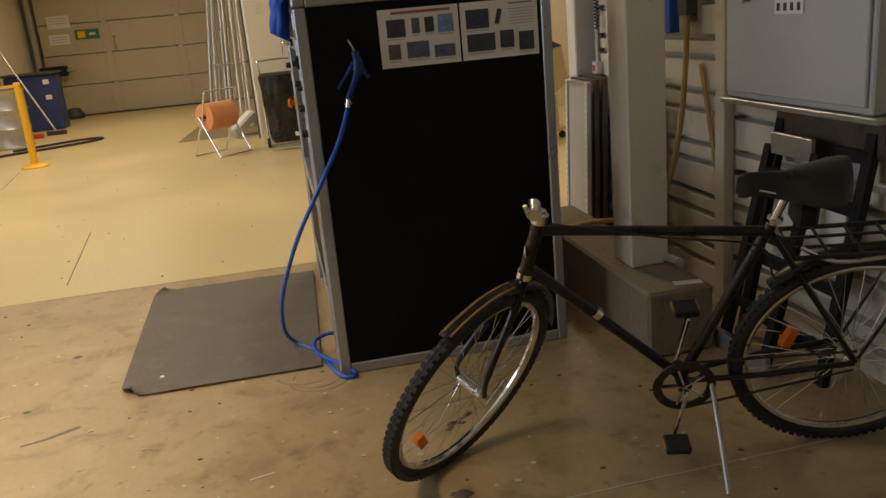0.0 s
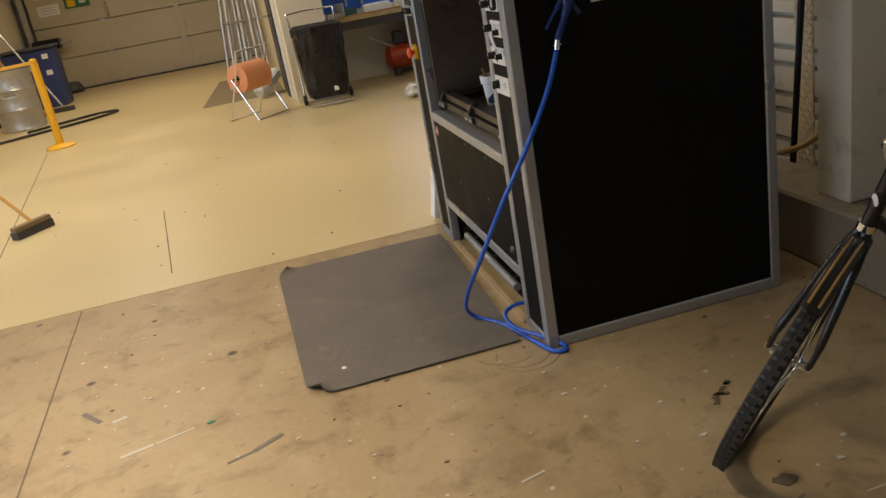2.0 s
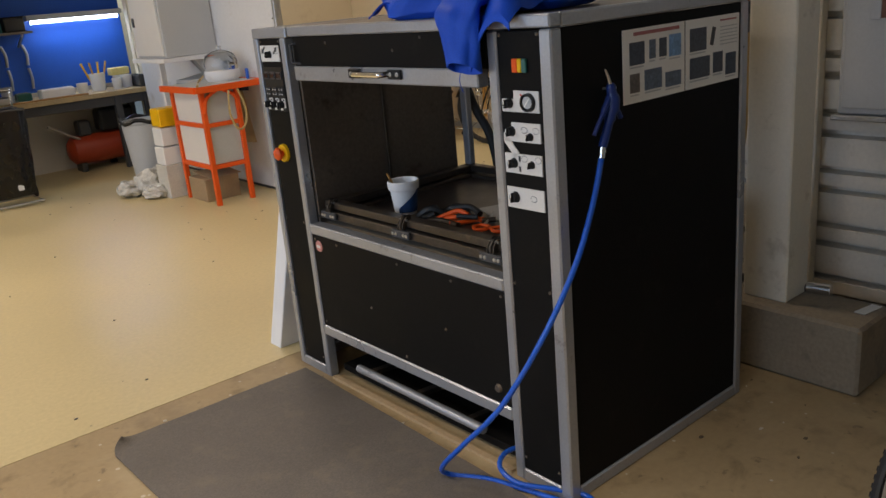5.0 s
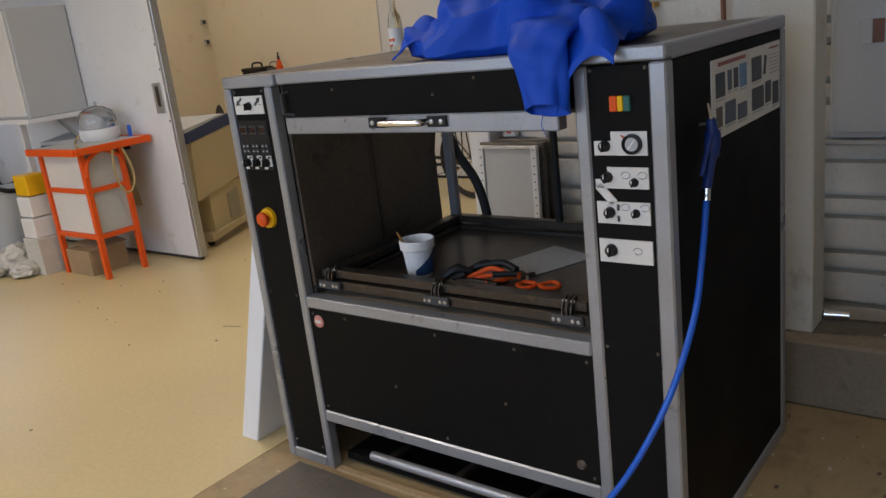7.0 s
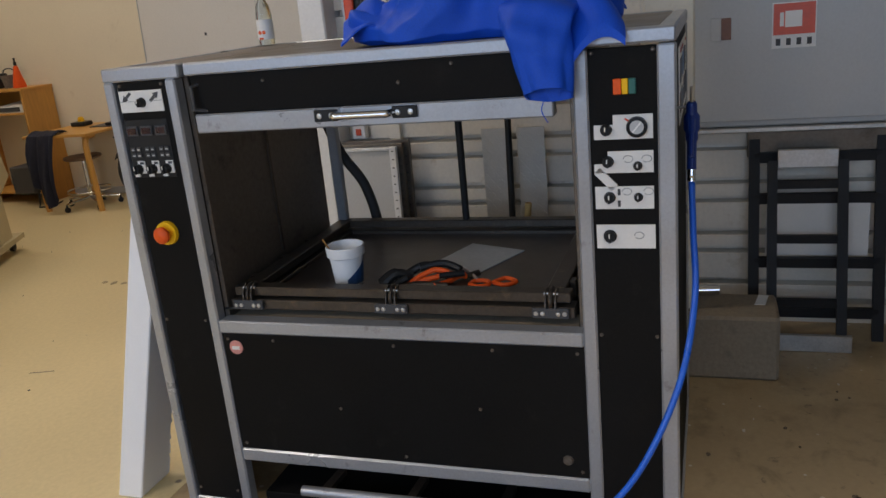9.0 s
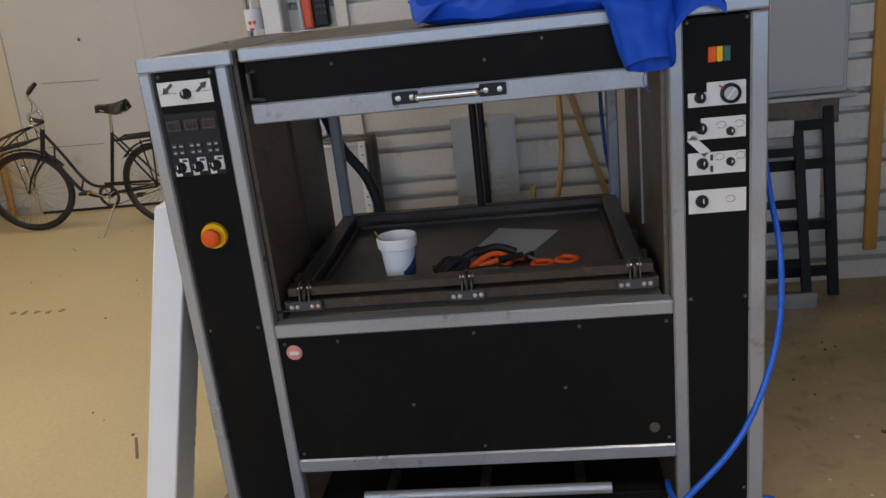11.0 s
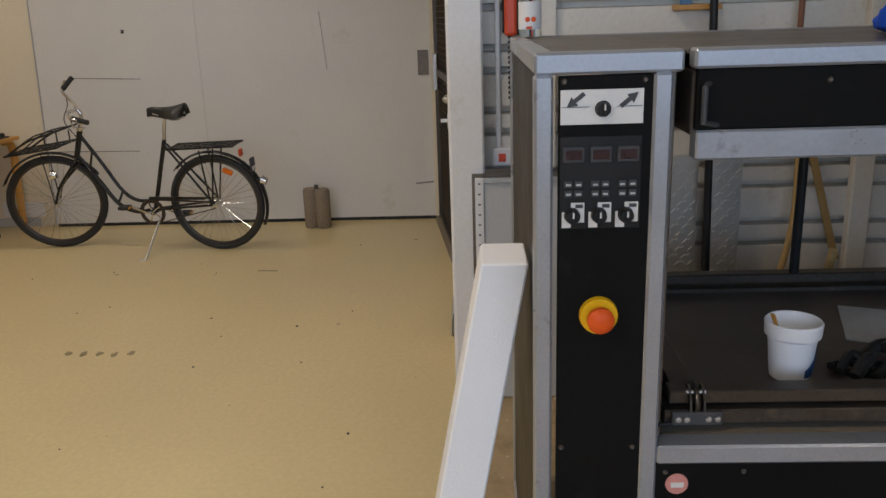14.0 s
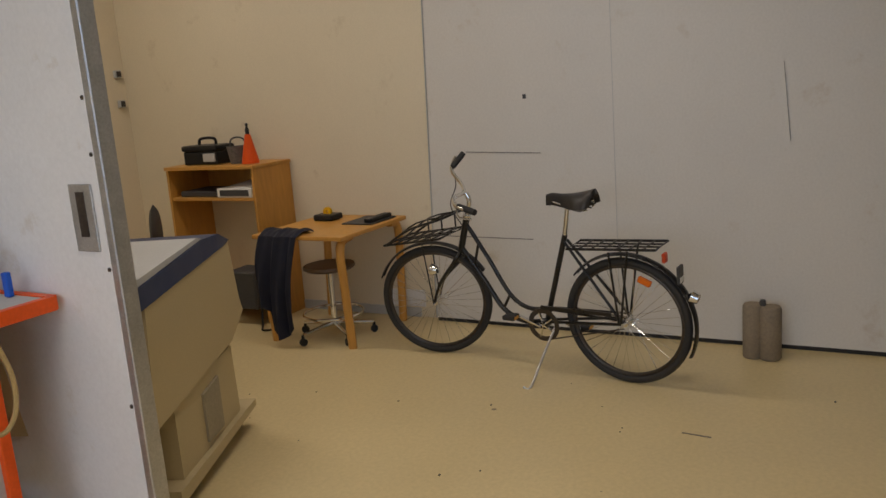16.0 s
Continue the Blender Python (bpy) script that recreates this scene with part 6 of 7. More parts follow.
rack(b2, 0.27, -0.20, 0.725, 0.085, 0.02, 7)
# front carrier
fc = rack(b2, 1.02, 1.42, 0.755, 0.14, -0.06, 6)
fc.name = "front_carrier"
part("carrier_hoop", sweep(B(), curve_pts([Vector((1.40, -0.14, 0.70)), Vector((1.22, -0.15, 0.80)), Vector((1.02, -0.14, 0.86)), Vector((0.99, 0, 0.87)), Vector((1.02, 0.14, 0.86)), Vector((1.22, 0.15, 0.80)), Vector((1.40, 0.14, 0.70))], 4), 0.007, 8), bike_black, fc, local=True)
for y in (-0.07, 0.07):
    part("carrier_wire", sweep(B(), curve_pts([Vector((1.42, y, 0.695)), Vector((1.22, y, 0.82)), Vector((1.0, y, 0.865))], 4), 0.005, 6), bike_black, fc, local=True)
for x in (1.1, 1.2, 1.3):
    part("carrier_wire", sweep(B(), [Vector((x, -0.145, 0.745 - 0.15 * (x - 1.02))), Vector((x, -0.148, 0.83 - 0.22 * (x - 1.05)))], 0.005, 6), bike_black, fc, local=True)
# handlebar turned with the fork
tube(b2, "stem", [ht2, Vector((0.885, 0, 0.94)), Vector((0.90, 0, 0.985))], 0.0135, M["chrome"])
bar2 = [Vector((0.70, 0.27, 0.955)), Vector((0.80, 0.25, 0.975)), Vector((0.90, 0.12, 0.985)), Vector((0.915, 0.0, 0.99)), Vector((0.98, -0.08, 1.02)), Vector((1.10, -0.17, 1.08)), Vector((1.12, -0.25, 1.14))]
hbar = tube(b2, "handlebar", bar2, 0.011, M["chrome"], label="curved chrome handlebar")
part("grip", sweep(B(), [bar2[0] + Vector((-0.03, 0.005, -0.005)), bar2[0].lerp(bar2[1], 0.85)], 0.017, 12), M["rubber"], hbar, "black rubber grip", local=True, smooth=True)
part("grip", sweep(B(), [bar2[6] + Vector((-0.045, -0.02, 0.02)), bar2[6].lerp(bar2[5], 0.75)], 0.017, 12), M["rubber"], hbar, "black rubber grip", local=True, smooth=True)
part("brake_lever", sweep(B(), curve_pts([bar2[1] + Vector((0, 0, -0.01)), bar2[0] + Vector((0.06, 0.02, -0.03)), bar2[0] + Vector((-0.02, 0.03, -0.035))], 4), 0.005, 6), M["chrome"], hbar, local=True)
tube(b2, "brake_cable", [bar2[5], Vector((1.06, -0.14, 1.0)), Vector((1.05, -0.05, 0.90)), Vector((0.95, 0.0, 0.80))], 0.003, M["rubber"])
part("head_lamp", lathe(B(), [(0, -0.03), (0.018, -0.028), (0.032, 0.0), (0.034, 0.012), (0, 0.018)], 18, Matrix.Translation((1.13, 0.075, 0.55)) @ Matrix.Rotation(radians(90), 4, "Y")), M["chrome"], b2, "small chrome head lamp", local=True, smooth=True)
drive(b2, 0.46, 0.0, 1)
part("chain_guard", beam(B(), (0.46, 0.06, 0.385), (0.06, 0.06, 0.385), 0.01, 0.02), bike_black, b2, local=True)
crank(b2, 0.46, radians(20), 1)
crank(b2, 0.46, radians(200), -1)
tube(b2, "kick_stand", [Vector((0.40, 0.03, 0.27)), Vector((0.42, 0.14, 0.155)), Vector((0.43, 0.29, 0.029)), Vector((0.465, 0.305, 0.029))], 0.007, M["galv"], label="grey kick stand")
part("tail_lamp", box(B(), -0.22, -0.20, -0.02, 0.02, 0.66, 0.71, 0.006), M["red"], b2, "red tail reflector", local=True)
nb = part("number_tag", box(B(), -0.29, -0.275, -0.03, 0.03, 0.56, 0.65, 0.003), M["dark"], b2, "dark tag with pale bars", local=True)
part("tag_bar", box(B(), -0.293, -0.29, -0.025, 0.025, 0.57, 0.595), M["paper"], nb, local=True)
part("rear_lamp", lathe(B(), [(0, 0.04), (0.025, 0.035), (0.032, 0.0), (0, -0.02)], 18, Matrix.Translation((-0.335, 0, 0.50)) @ Matrix.Rotation(radians(-110), 4, "Y")), M["chrome"], b2, "round chrome rear lamp", local=True, smooth=True)

# ---- loose things near the machine ----
fmt = thing("rubber_floor_mat", -0.32, 4.2, 0, 0, "grey rubber mat with curled corners on concrete", "mat")
corner = [Vector((-0.74, 3.515)), Vector((0.085, 3.515)), Vector((0.125, 4.94)), Vector((-0.77, 4.955))]


def mat_sheet(u, v):
    a, b = corner[0].lerp(corner[1], u), corner[3].lerp(corner[2], u)
    p = a.lerp(b, v)
    curl = 0.0
    for cu, cv in ((0, 0), (0, 1)):
        d = math.hypot((u - cu) * 0.85, (v - cv) * 1.4)
        curl = max(curl, max(0, 0.11 - d) / 0.11)
    wav = 0.002 * noise.noise(Vector((p.x * 6, p.y * 6, 0)))
    sgn = 1 if v < 0.5 else -1
    return (p.x + 0.055 * curl ** 2, p.y + 0.03 * sgn * curl ** 2, 0.006 + wav + 0.035 * curl ** 1.5)


part("mat_sheet", thicken(grid(B(), mat_sheet, 60, 80), 0.005), M["mat_rubber"], fmt, smooth=True)
sp_ = thing("paint_fleck", -0.585, 3.674, 0.009, 0, "white fleck lying on the rubber mat", "fleck")
part("fleck", lathe(B(), [(0, 0.004), (0.008, 0.003), (0.011, 0)], 9, pose(-0.585, 3.674, 0.0095)), M["paper"], sp_)

fo = thing("foam_beam", 0.25, 5.28, 0, 0, "white polystyrene beam leaning on the machine", "foam")
bm = B()
box(bm, -0.08, 0.08, -0.05, 0.05, 0, 1.13, 0.004)
sh_ = Matrix(((1, 0, 0.115, 0.245), (0, 1, -0.185, 5.29), (0, 0, 0.935, 0.0), (0, 0, 0, 1)))
bmesh.ops.transform(bm, matrix=sh_, verts=bm.verts[:])
part("beam", bm, M["foam"], fo)
bm = B()
random.seed(9)
for i in range(46):
    t = random.random() * 0.95
    p = Vector((0.245 + 0.08 + 0.115 * 1.13 * t, 5.24 - 0.185 * 1.13 * t, 1.09 * t))
    s = random.uniform(0.006, 0.02)
    box(bm, p.x - 0.004, p.x + 0.003, p.y - 0.003, p.y + s, p.z, p.z + s * 2)
part("ragged_edge", bm, M["foam"], fo, "ragged broken edge", kind="stuff")

# sheet-metal panels stacked behind the machine
random.seed(3)
for k in range(3):
    x = 1.905 - 0.042 * k
    pn = thing("leaning_metal_sheet", x, 4.92, 0, 0, "pale grey metal sheet with slotted edges leaning on wall", "metal sheet", "stacked metal sheets")
    m = Matrix.Translation((x - 0.03, 0, 0.0)) @ Matrix.Rotation(radians(2.0), 4, "Y")
    y0, y1, h = 4.74 + 0.02 * k, 5.165 - 0.012 * k, 0.955 - 0.01 * k
    part("sheet", box(B(), -0.006, 0.006, y0 + 0.035, y1 - 0.035, 0.006, h - 0.02, 0.001, 1, m), M["grey_paint"], pn)
    for a, b in ((y0, y0 + 0.034), (y1 - 0.034, y1)):
        part("slotted_edge", box(B(), -0.016, 0.012, a, b, 0.006, h, 0.002, 1, m), M["white_door"] if k == 2 else M["inner_steel"], pn)
        bm = B()
        for j in range(22):
            box(bm, -0.0168, -0.0155, a + 0.012, b - 0.012, 0.05 + j * 0.041, 0.056 + j * 0.041, 0, 1, m)
        part("slot_row", bm, M["dark"], pn, kind="stuff")
    part("top_lip", box(B(), -0.016, 0.012, y0 + 0.034, y1 - 0.034, h - 0.018, h, 0.002, 1, m), M["galv"] if k == 2 else M["inner_steel"], pn)

# two tread plates and a pipe
tread = mat("tread_plate", (0.56, 0.53, 0.47), 0.4, 0.55, 0.08, 9, 140, 0.03)
for y0, y1 in ((4.24, 4.375), (4.065, 4.20)):
    tp = thing("tread_plate", 1.95, (y0 + y1) / 2, 0, 0, "aluminium tread plate leaning on the sheet wall", "plate", "tread plates")
    bm = box(B(), 1.93, 1.936, y0, y1, 0.0, 0.985, 0.001, 1, None)
    for i in range(30):
        for j in range(5):
            s = 1 if (i + j) % 2 else -1
            c = Vector((1.9285, y0 + 0.016 + j * 0.026, 0.02 + i * 0.032))
            beam(bm, c - Vector((0, 0.009, 0.009 * s)), c + Vector((0, 0.009, 0.009 * s)), 0.008, 0.006, (1, 0, 0))
    part("plate", bm, tread, tp)
bpz = thing("black_pipe", 1.90, 4.22, 0, 0, "thin black pipe leaning on the sheet wall", "pipe")
part("pipe", sweep(B(), [(1.78, 4.22, 0.0), (1.95, 4.225, 2.1)], 0.016, 10), M["black_plastic"], bpz, smooth=True)
part("pipe_clip", box(B(), 1.93, 2.0, 4.205, 4.245, 1.66, 1.69, 0.003), M["galv"], bpz)

# compressed air regulator and tan hose beside the column
rg = thing("air_regulator", 1.95, 3.87, 1.2, 0, "air regulator with glass bowl on the sheet wall", "regulator")
part("body", box(B(), 1.93, 1.985, 3.83, 3.92, 1.28, 1.36, 0.006), M["dark"], rg)
part("bowl", lathe(B(), [(0, 0), (0.018, 0.004), (0.024, 0.02), (0.024, 0.09), (0, 0.09)], 18, pose(1.955, 3.895, 1.19)), M["galv"], rg, smooth=True)
part("knob", lathe(B(), [(0, 0.05), (0.02, 0.05), (0.024, 0)], 18, pose(1.955, 3.85, 1.36)), M["black_plastic"], rg, smooth=True)
part("bracket", box(B(), 1.985, 2.0, 3.83, 3.92, 1.25, 1.4), M["galv"], rg)
part("supply_pipe", bar(B(), (1.962, 3.875, 1.38), (1.962, 3.875, 3.6), 0.012, 10), mat("brown_pipe", (0.22, 0.09, 0.045), 0.5), rg, "brown supply pipe", smooth=True)
part("blue_valve", box(B(), 1.93, 1.985, 3.99, 4.05, 1.2, 1.36, 0.006), M["blue_hose"], rg)
tn = mat("tan_rubber_hose", (0.46, 0.29, 0.10), 0.45, 0, 0.1, 8, 80, 0.02)
th = thing("tan_hose", 1.8, 3.9, 0.29, 0, "tan rubber hose looping to the plinth", "hose")
part("tube_line", sweep(B(), curve_pts([(1.95, 3.86, 1.30), (1.93, 3.85, 1.0), (1.90, 3.86, 0.72), (1.86, 3.92, 0.48), (1.74, 4.05, 0.32), (1.55, 4.12, 0.292), (1.38, 4.10, 0.30), (1.24, 4.05, 0.45), (1.20, 4.0, 0.8)], 7), 0.0135, 12), tn, th, smooth=True)
thb = thing("tan_strap", 1.97, 3.72, 0.5, 0, "tan strip hanging slanted on the sheet wall", "strip")
part("strip", beam(B(), (1.985, 3.80, 1.06), (1.985, 3.64, 0.52), 0.006, 0.03, (0, 1, 0)), tn, thb)
pj = thing("pipe_with_coupling", 1.75, 3.4, 0.28, 0, "black pipe with chrome coupling on the plinth", "pipe")
part("pipe", sweep(B(), [(1.55, 3.66, 0.294), (1.60, 3.34, 0.294)], 0.018, 10), M["black_plastic"], pj, smooth=True)
part("coupling", sweep(B(), [(1.592, 3.37, 0.299), (1.606, 3.28, 0.299)], 0.024, 12), M["chrome"], pj, smooth=True)
tgp = thing("paper_strip", 1.66, 3.09, 0.276, 0, "white paper strip on the plinth", "paper")
part("strip", prism(B(), [(1.49, 3.10), (1.60, 3.08), (1.605, 3.12), (1.495, 3.14)], 0.276, 0.279), M["paper"], tgp)

# telephone, socket, conduit and sign on the sheet wall
ph_ = thing("wall_telephone", 1.97, 4.96, 1.48, 0, "red and black wall telephone with curly cord", "telephone")
part("base", box(B(), 1.945, 2.0, 4.895, 5.02, 1.475, 1.705, 0.008), M["black_plastic"], ph_)
part("handset", box(B(), 1.92, 1.948, 4.965, 5.015, 1.47, 1.70, 0.012, 2), M["red"], ph_, "red handset")
for j in range(4):
    for i in range(3):
        part("key", box(B(), 1.941, 1.945, 4.903 + 0.018 * i, 4.914 + 0.018 * i, 1.53 + 0.03 * j, 1.545 + 0.03 * j, 0.001), M["dark"], ph_)
cord = [(1.965 + 0.013 * math.cos(i * 0.9), 4.985 + 0.013 * math.sin(i * 0.9), 1.47 - 0.0028 * i - 0.0) for i in range(90)]
part("curly_cord", sweep(B(), cord, 0.004, 5), M["black_plastic"], ph_, smooth=True)
so = thing("wall_socket", 1.97, 5.03, 0.96, 0, "white wall socket box with red switch", "socket")
part("box", box(B(), 1.955, 2.0, 4.99, 5.065, 0.955, 1.03, 0.006), M["white_door"], so)
part("switch", box(B(), 1.949, 1.955, 5.013, 5.042, 0.975, 1.008, 0.002), M["red"], so, "dark red rocker switch")
cd = thing("cable_conduit", 1.985, 5.035, 1.03, 0, "thin white conduit on the sheet wall", "conduit")
part("pipe", bar(B(), (1.985, 5.04, 1.03), (1.985, 5.035, 3.2), 0.011), M["white_door"], cd, smooth=True)
for z in (1.3, 1.75, 2.2):
    part("clip", box(B(), 1.985, 2.0, 5.02, 5.055, z, z + 0.02, 0.002), M["white_door"], cd)
ys = thing("yellow_sign", 1.99, 4.95, 1.8, 0, "yellow warning sign with dark text bars", "sign")
part("plate", box(B(), 1.992, 2.0, 4.87, 5.03, 1.755, 1.92, 0.001), mat("sign_yellow", (0.72, 0.50, 0.03), 0.5), ys)
for k in range(3):
    part("text_bar", box(B(), 1.990, 1.992, 4.885, 5.015, 1.77 + 0.018 * k, 1.779 + 0.018 * k), M["dark"], ys)
sk = thing("wall_bracket", 1.97, 4.2, 1.6, 0, "small wooden block with blue tag on the sheet wall", "bracket")
part("block", box(B(), 1.95, 2.0, 4.18, 4.36, 1.545, 1.565, 0.002), M["wood"], sk)
part("blue_tag", box(B(), 1.975, 1.985, 4.29, 4.335, 1.565, 1.64, 0.002), mat("dull_blue", (0.08, 0.2, 0.35), 0.5), sk)

# black steel frames leaning against the sheet wall
fr = thing("leaning_steel_frame", 1.85, 2.85, 0, 0, "black steel ladder frame leaning on the sheet wall", "frame", "leaning frames")
blk = mat("black_frame_steel", (0.014, 0.013, 0.013), 0.55, 0, 0.2, 6, 80, 0.05)
blk.node_tree.nodes["Principled BSDF"].inputs["Specular IOR Level"].default_value = 0.25
for y in (2.62, 3.13):
    part("upright", beam(B(), (1.80, y, 0.0), (1.965, y, 0.88), 0.045, 0.03, (1, 0, 0)), blk, fr)
for z in (0.12, 0.34, 0.62, 0.80):
    x = 1.80 + 0.165 * z / 0.88
    part("crossbar", beam(B(), (x, 2.62, z), (x, 3.13, z), 0.03, 0.045), blk, fr)
part("head_plate", box(B(), 1.955, 1.975, 2.57, 3.16, 0.80, 0.935, 0.003), M["inner_steel"], fr)
part("bolt", bar(B(), (1.94, 2.63, 0.92), (1.94, 2.63, 1.0), 0.012), M["black_plastic"], fr)
fr2 = thing("leaning_steel_frame", 1.7, 2.9, 0, 0, "black ladder frame with galvanised end plates", "frame", "leaning frames")
for y in (2.78, 3.06):
    part("upright", beam(B(), (1.68, y, 0.03), (1.87, y, 0.80), 0.04, 0.03, (1, 0, 0)), blk, fr2)
for z in (0.2, 0.47, 0.70):
    x = 1.68 + 0.19 * z / 0.8
    part("crossbar", beam(B(), (x, 2.78, z), (x, 3.06, z), 0.025, 0.035), blk, fr2)
part("foot_plate", box(B(), 1.655, 1.68, 2.74, 3.10, 0.0, 0.075, 0.003), M["galv"], fr2)
part("head_plate", box(B(), 1.855, 1.875, 2.80, 3.04, 0.77, 0.85, 0.003), M["galv"], fr2)
part("leaning_card", box(B(), 1.90, 1.91, 2.66, 3.08, 0.36, 0.60, 0.002), M["white_plate"], fr2)

# ---- back room: table, shelf, stool, plotter ----
tb = thing("wooden_table", 4.54, 9.06, 0, 0, "beech table with bent wooden legs", "table")
part("tabletop", box(B(), 4.15, 4.93, 8.70, 9.42, 0.715, 0.742, 0.006, 2), M["wood"], tb)
for x, y, dx, dy in ((4.19, 8.75, 0.09, 0), (4.89, 8.75, -0.09, 0), (4.19, 9.37, 0.09, 0), (4.89, 9.37, -0.09, 0)):
    lg = curve_pts([(x + dx * 0.4, y, 0.0), (x + dx * 0.1, y, 0.45), (x, y, 0.60), (x + dx * 0.25, y, 0.69), (x + dx * 1.3, y, 0.713)], 5)
    part("leg", sweep(B(), lg, 0.030, 10, flat=0.8), M["wood"], tb, smooth=True)
part("apron", box(B(), 4.22, 4.86, 9.34, 9.36, 0.66, 0.715, 0.003), M["wood"], tb)
bf = thing("black_binder", 4.72, 8.85, 0.742, 0, "black binder lying flat on the table", "binder")
part("cover", box(B(), 4.55, 4.86, 8.74, 8.98, 0.743, 0.752, 0.002), M["dark"], bf)
part("rings_block", box(B(), 4.58, 4.84, 8.76, 8.82, 0.752, 0.78, 0.006), M["black_plastic"], bf)
tp_ = thing("tape_dispenser", 4.74, 9.22, 0.742, 0, "black tape dispenser with yellow roll on table", "dispenser")
part("base", box(B(), 4.66, 4.80, 9.14, 9.30, 0.743, 0.785, 0.012, 2), M["black_plastic"], tp_)
part("roll", lathe(B(), [(0.012, -0.012), (0.032, -0.012), (0.032, 0.012), (0.012, 0.012), (0.012, -0.012)], 20, pose(4.73, 9.22, 0.80, 0, 90, 0)), M["yellow"], tp_)

sf = thing("wooden_shelf", 4.75, 10.12, 0, 0, "beech bookcase with open shelves against wall", "shelf")
part("side_panel", box(B(), 4.55, 4.965, 9.70, 9.722, 0, 1.13, 0.002), M["wood"], sf)
part("side_panel", box(B(), 4.55, 4.965, 10.53, 10.552, 0, 1.13, 0.002), M["wood"], sf)
part("top_board", box(B(), 4.54, 4.965, 9.69, 10.56, 1.13, 1.155, 0.002), M["wood"], sf)
part("shelf_board", box(B(), 4.56, 4.955, 9.722, 10.53, 0.90, 0.922, 0.002), M["wood"], sf)
part("shelf_board", box(B(), 4.60, 4.955, 9.722, 10.53, 0.10, 0.122, 0.002), M["wood"], sf)
part("back_board", box(B(), 4.957, 4.965, 9.722, 10.53, 0.90, 1.13), M["wood"], sf)
tbx = thing("tool_box", 4.75, 10.30, 1.155, 0, "black plastic tool box with carrying handle", "tool box")
part("body", box(B(), 4.66, 4.84, 10.12, 10.46, 1.156, 1.255, 0.01, 2), M["black_plastic"], tbx)
part("lid", box(B(), 4.65, 4.85, 10.11, 10.47, 1.257, 1.30, 0.014, 2), M["black_plastic"], tbx)
part("handle", sweep(B(), curve_pts([(4.75, 10.20, 1.30), (4.75, 10.21, 1.34), (4.75, 10.28, 1.35), (4.75, 10.36, 1.34), (4.75, 10.37, 1.30)], 4), 0.011), M["black_plastic"], tbx)
part("sticker", box(B(), 4.647, 4.66, 10.14, 10.25, 1.18, 1.24), M["grey_paint"], tbx)
bkt = thing("small_basket", 4.74, 9.98, 1.155, 0, "small grey woven basket on the shelf", "basket")
part("basket", lathe(B(), [(0, 0), (0.065, 0), (0.085, 0.12), (0.088, 0.125), (0.078, 0.125), (0.06, 0.01), (0, 0.01)], 20, pose(4.74, 9.98, 1.156)), mat("grey_wicker", (0.14, 0.13, 0.12), 0.8, 0, 0.3, 20, 60, 0.3), bkt)
part("hoop", sweep(B(), curve_pts([(4.74, 9.90, 1.275), (4.74, 9.92, 1.33), (4.74, 9.98, 1.345), (4.74, 10.04, 1.33), (4.74, 10.06, 1.275)], 4), 0.006), M["dark"], bkt)
cn = thing("orange_spray_cone", 4.70, 9.84, 1.155, 0, "orange cone-shaped bottle with black tip", "bottle")
part("cone", lathe(B(), [(0, 0), (0.062, 0), (0.064, 0.01), (0.022, 0.20), (0.02, 0.21), (0, 0.21)], 24, pose(4.70, 9.84, 1.156)), M["orange"], cn, smooth=True)
part("tip", lathe(B(), [(0, 0), (0.014, 0), (0.016, 0.03), (0.008, 0.05), (0.012, 0.075), (0, 0.08)], 12, pose(4.70, 9.84, 1.366)), M["black_plastic"], cn, smooth=True)
bnd = thing("white_binder_stack", 4.72, 9.93, 0.922, 0, "white binder with papers lying on the shelf", "binder")
part("cover", box(B(), 4.57, 4.85, 9.75, 10.08, 0.923, 0.99, 0.003), M["paper"], bnd)
part("spine_slot", box(B(), 4.566, 4.57, 9.78, 10.05, 0.935, 0.978), M["dark"], bnd)
part("loose_sheets", beam(B(), (4.60, 9.90, 0.995), (4.84, 9.86, 1.02), 0.24, 0.006), M["paper"], bnd)
blf = thing("black_tray", 4.74, 10.3, 0.922, 0, "black letter tray on the shelf", "tray")
part("tray", box(B(), 4.60, 4.9, 10.12, 10.48, 0.923, 0.965, 0.006), M["dark"], blf)

stl = thing("work_stool", 4.40, 9.05, 0, 0, "wheeled stool with wooden seat and chrome foot ring", "stool")
part("seat", lathe(B(), [(0, 0), (0.16, 0), (0.175, 0.012), (0.17, 0.03), (0, 0.035)], 28, pose(4.42, 9.02, 0.47)), mat("seat_brown", (0.14, 0.08, 0.04), 0.5), stl, smooth=True)
part("column", bar(B(), (4.42, 9.02, 0.08), (4.42, 9.02, 0.47), 0.02, 12), M["chrome"], stl, smooth=True)
part("foot_ring", sweep(B(), [(4.42 + 0.2 * math.cos(a), 9.02 + 0.2 * math.sin(a), 0.17) for a in np.linspace(0, 2 * math.pi, 33)[:-1]], 0.009, 8, True), M["chrome"], stl, smooth=True)
for i in range(5):
    a = 2 * math.pi * i / 5 + 0.3
    e = (4.42 + 0.26 * math.cos(a), 9.02 + 0.26 * math.sin(a), 0.075)
    part("base_arm", sweep(B(), [(4.42, 9.02, 0.10), e], [0.018, 0.012]), M["chrome"], stl)
    part("caster", lathe(B(), [(0, -0.014), (0.024, -0.014), (0.026, 0), (0.024, 0.014), (0, 0.014)], 14, Matrix.Translation((e[0], e[1], 0.027)) @ Matrix.Rotation(a, 4, "Z") @ Matrix.Rotation(radians(90), 4, "X")), M["black_plastic"], stl)
    part("caster_fork", bar(B(), (e[0], e[1], 0.03), e, 0.010), M["black_plastic"], stl)

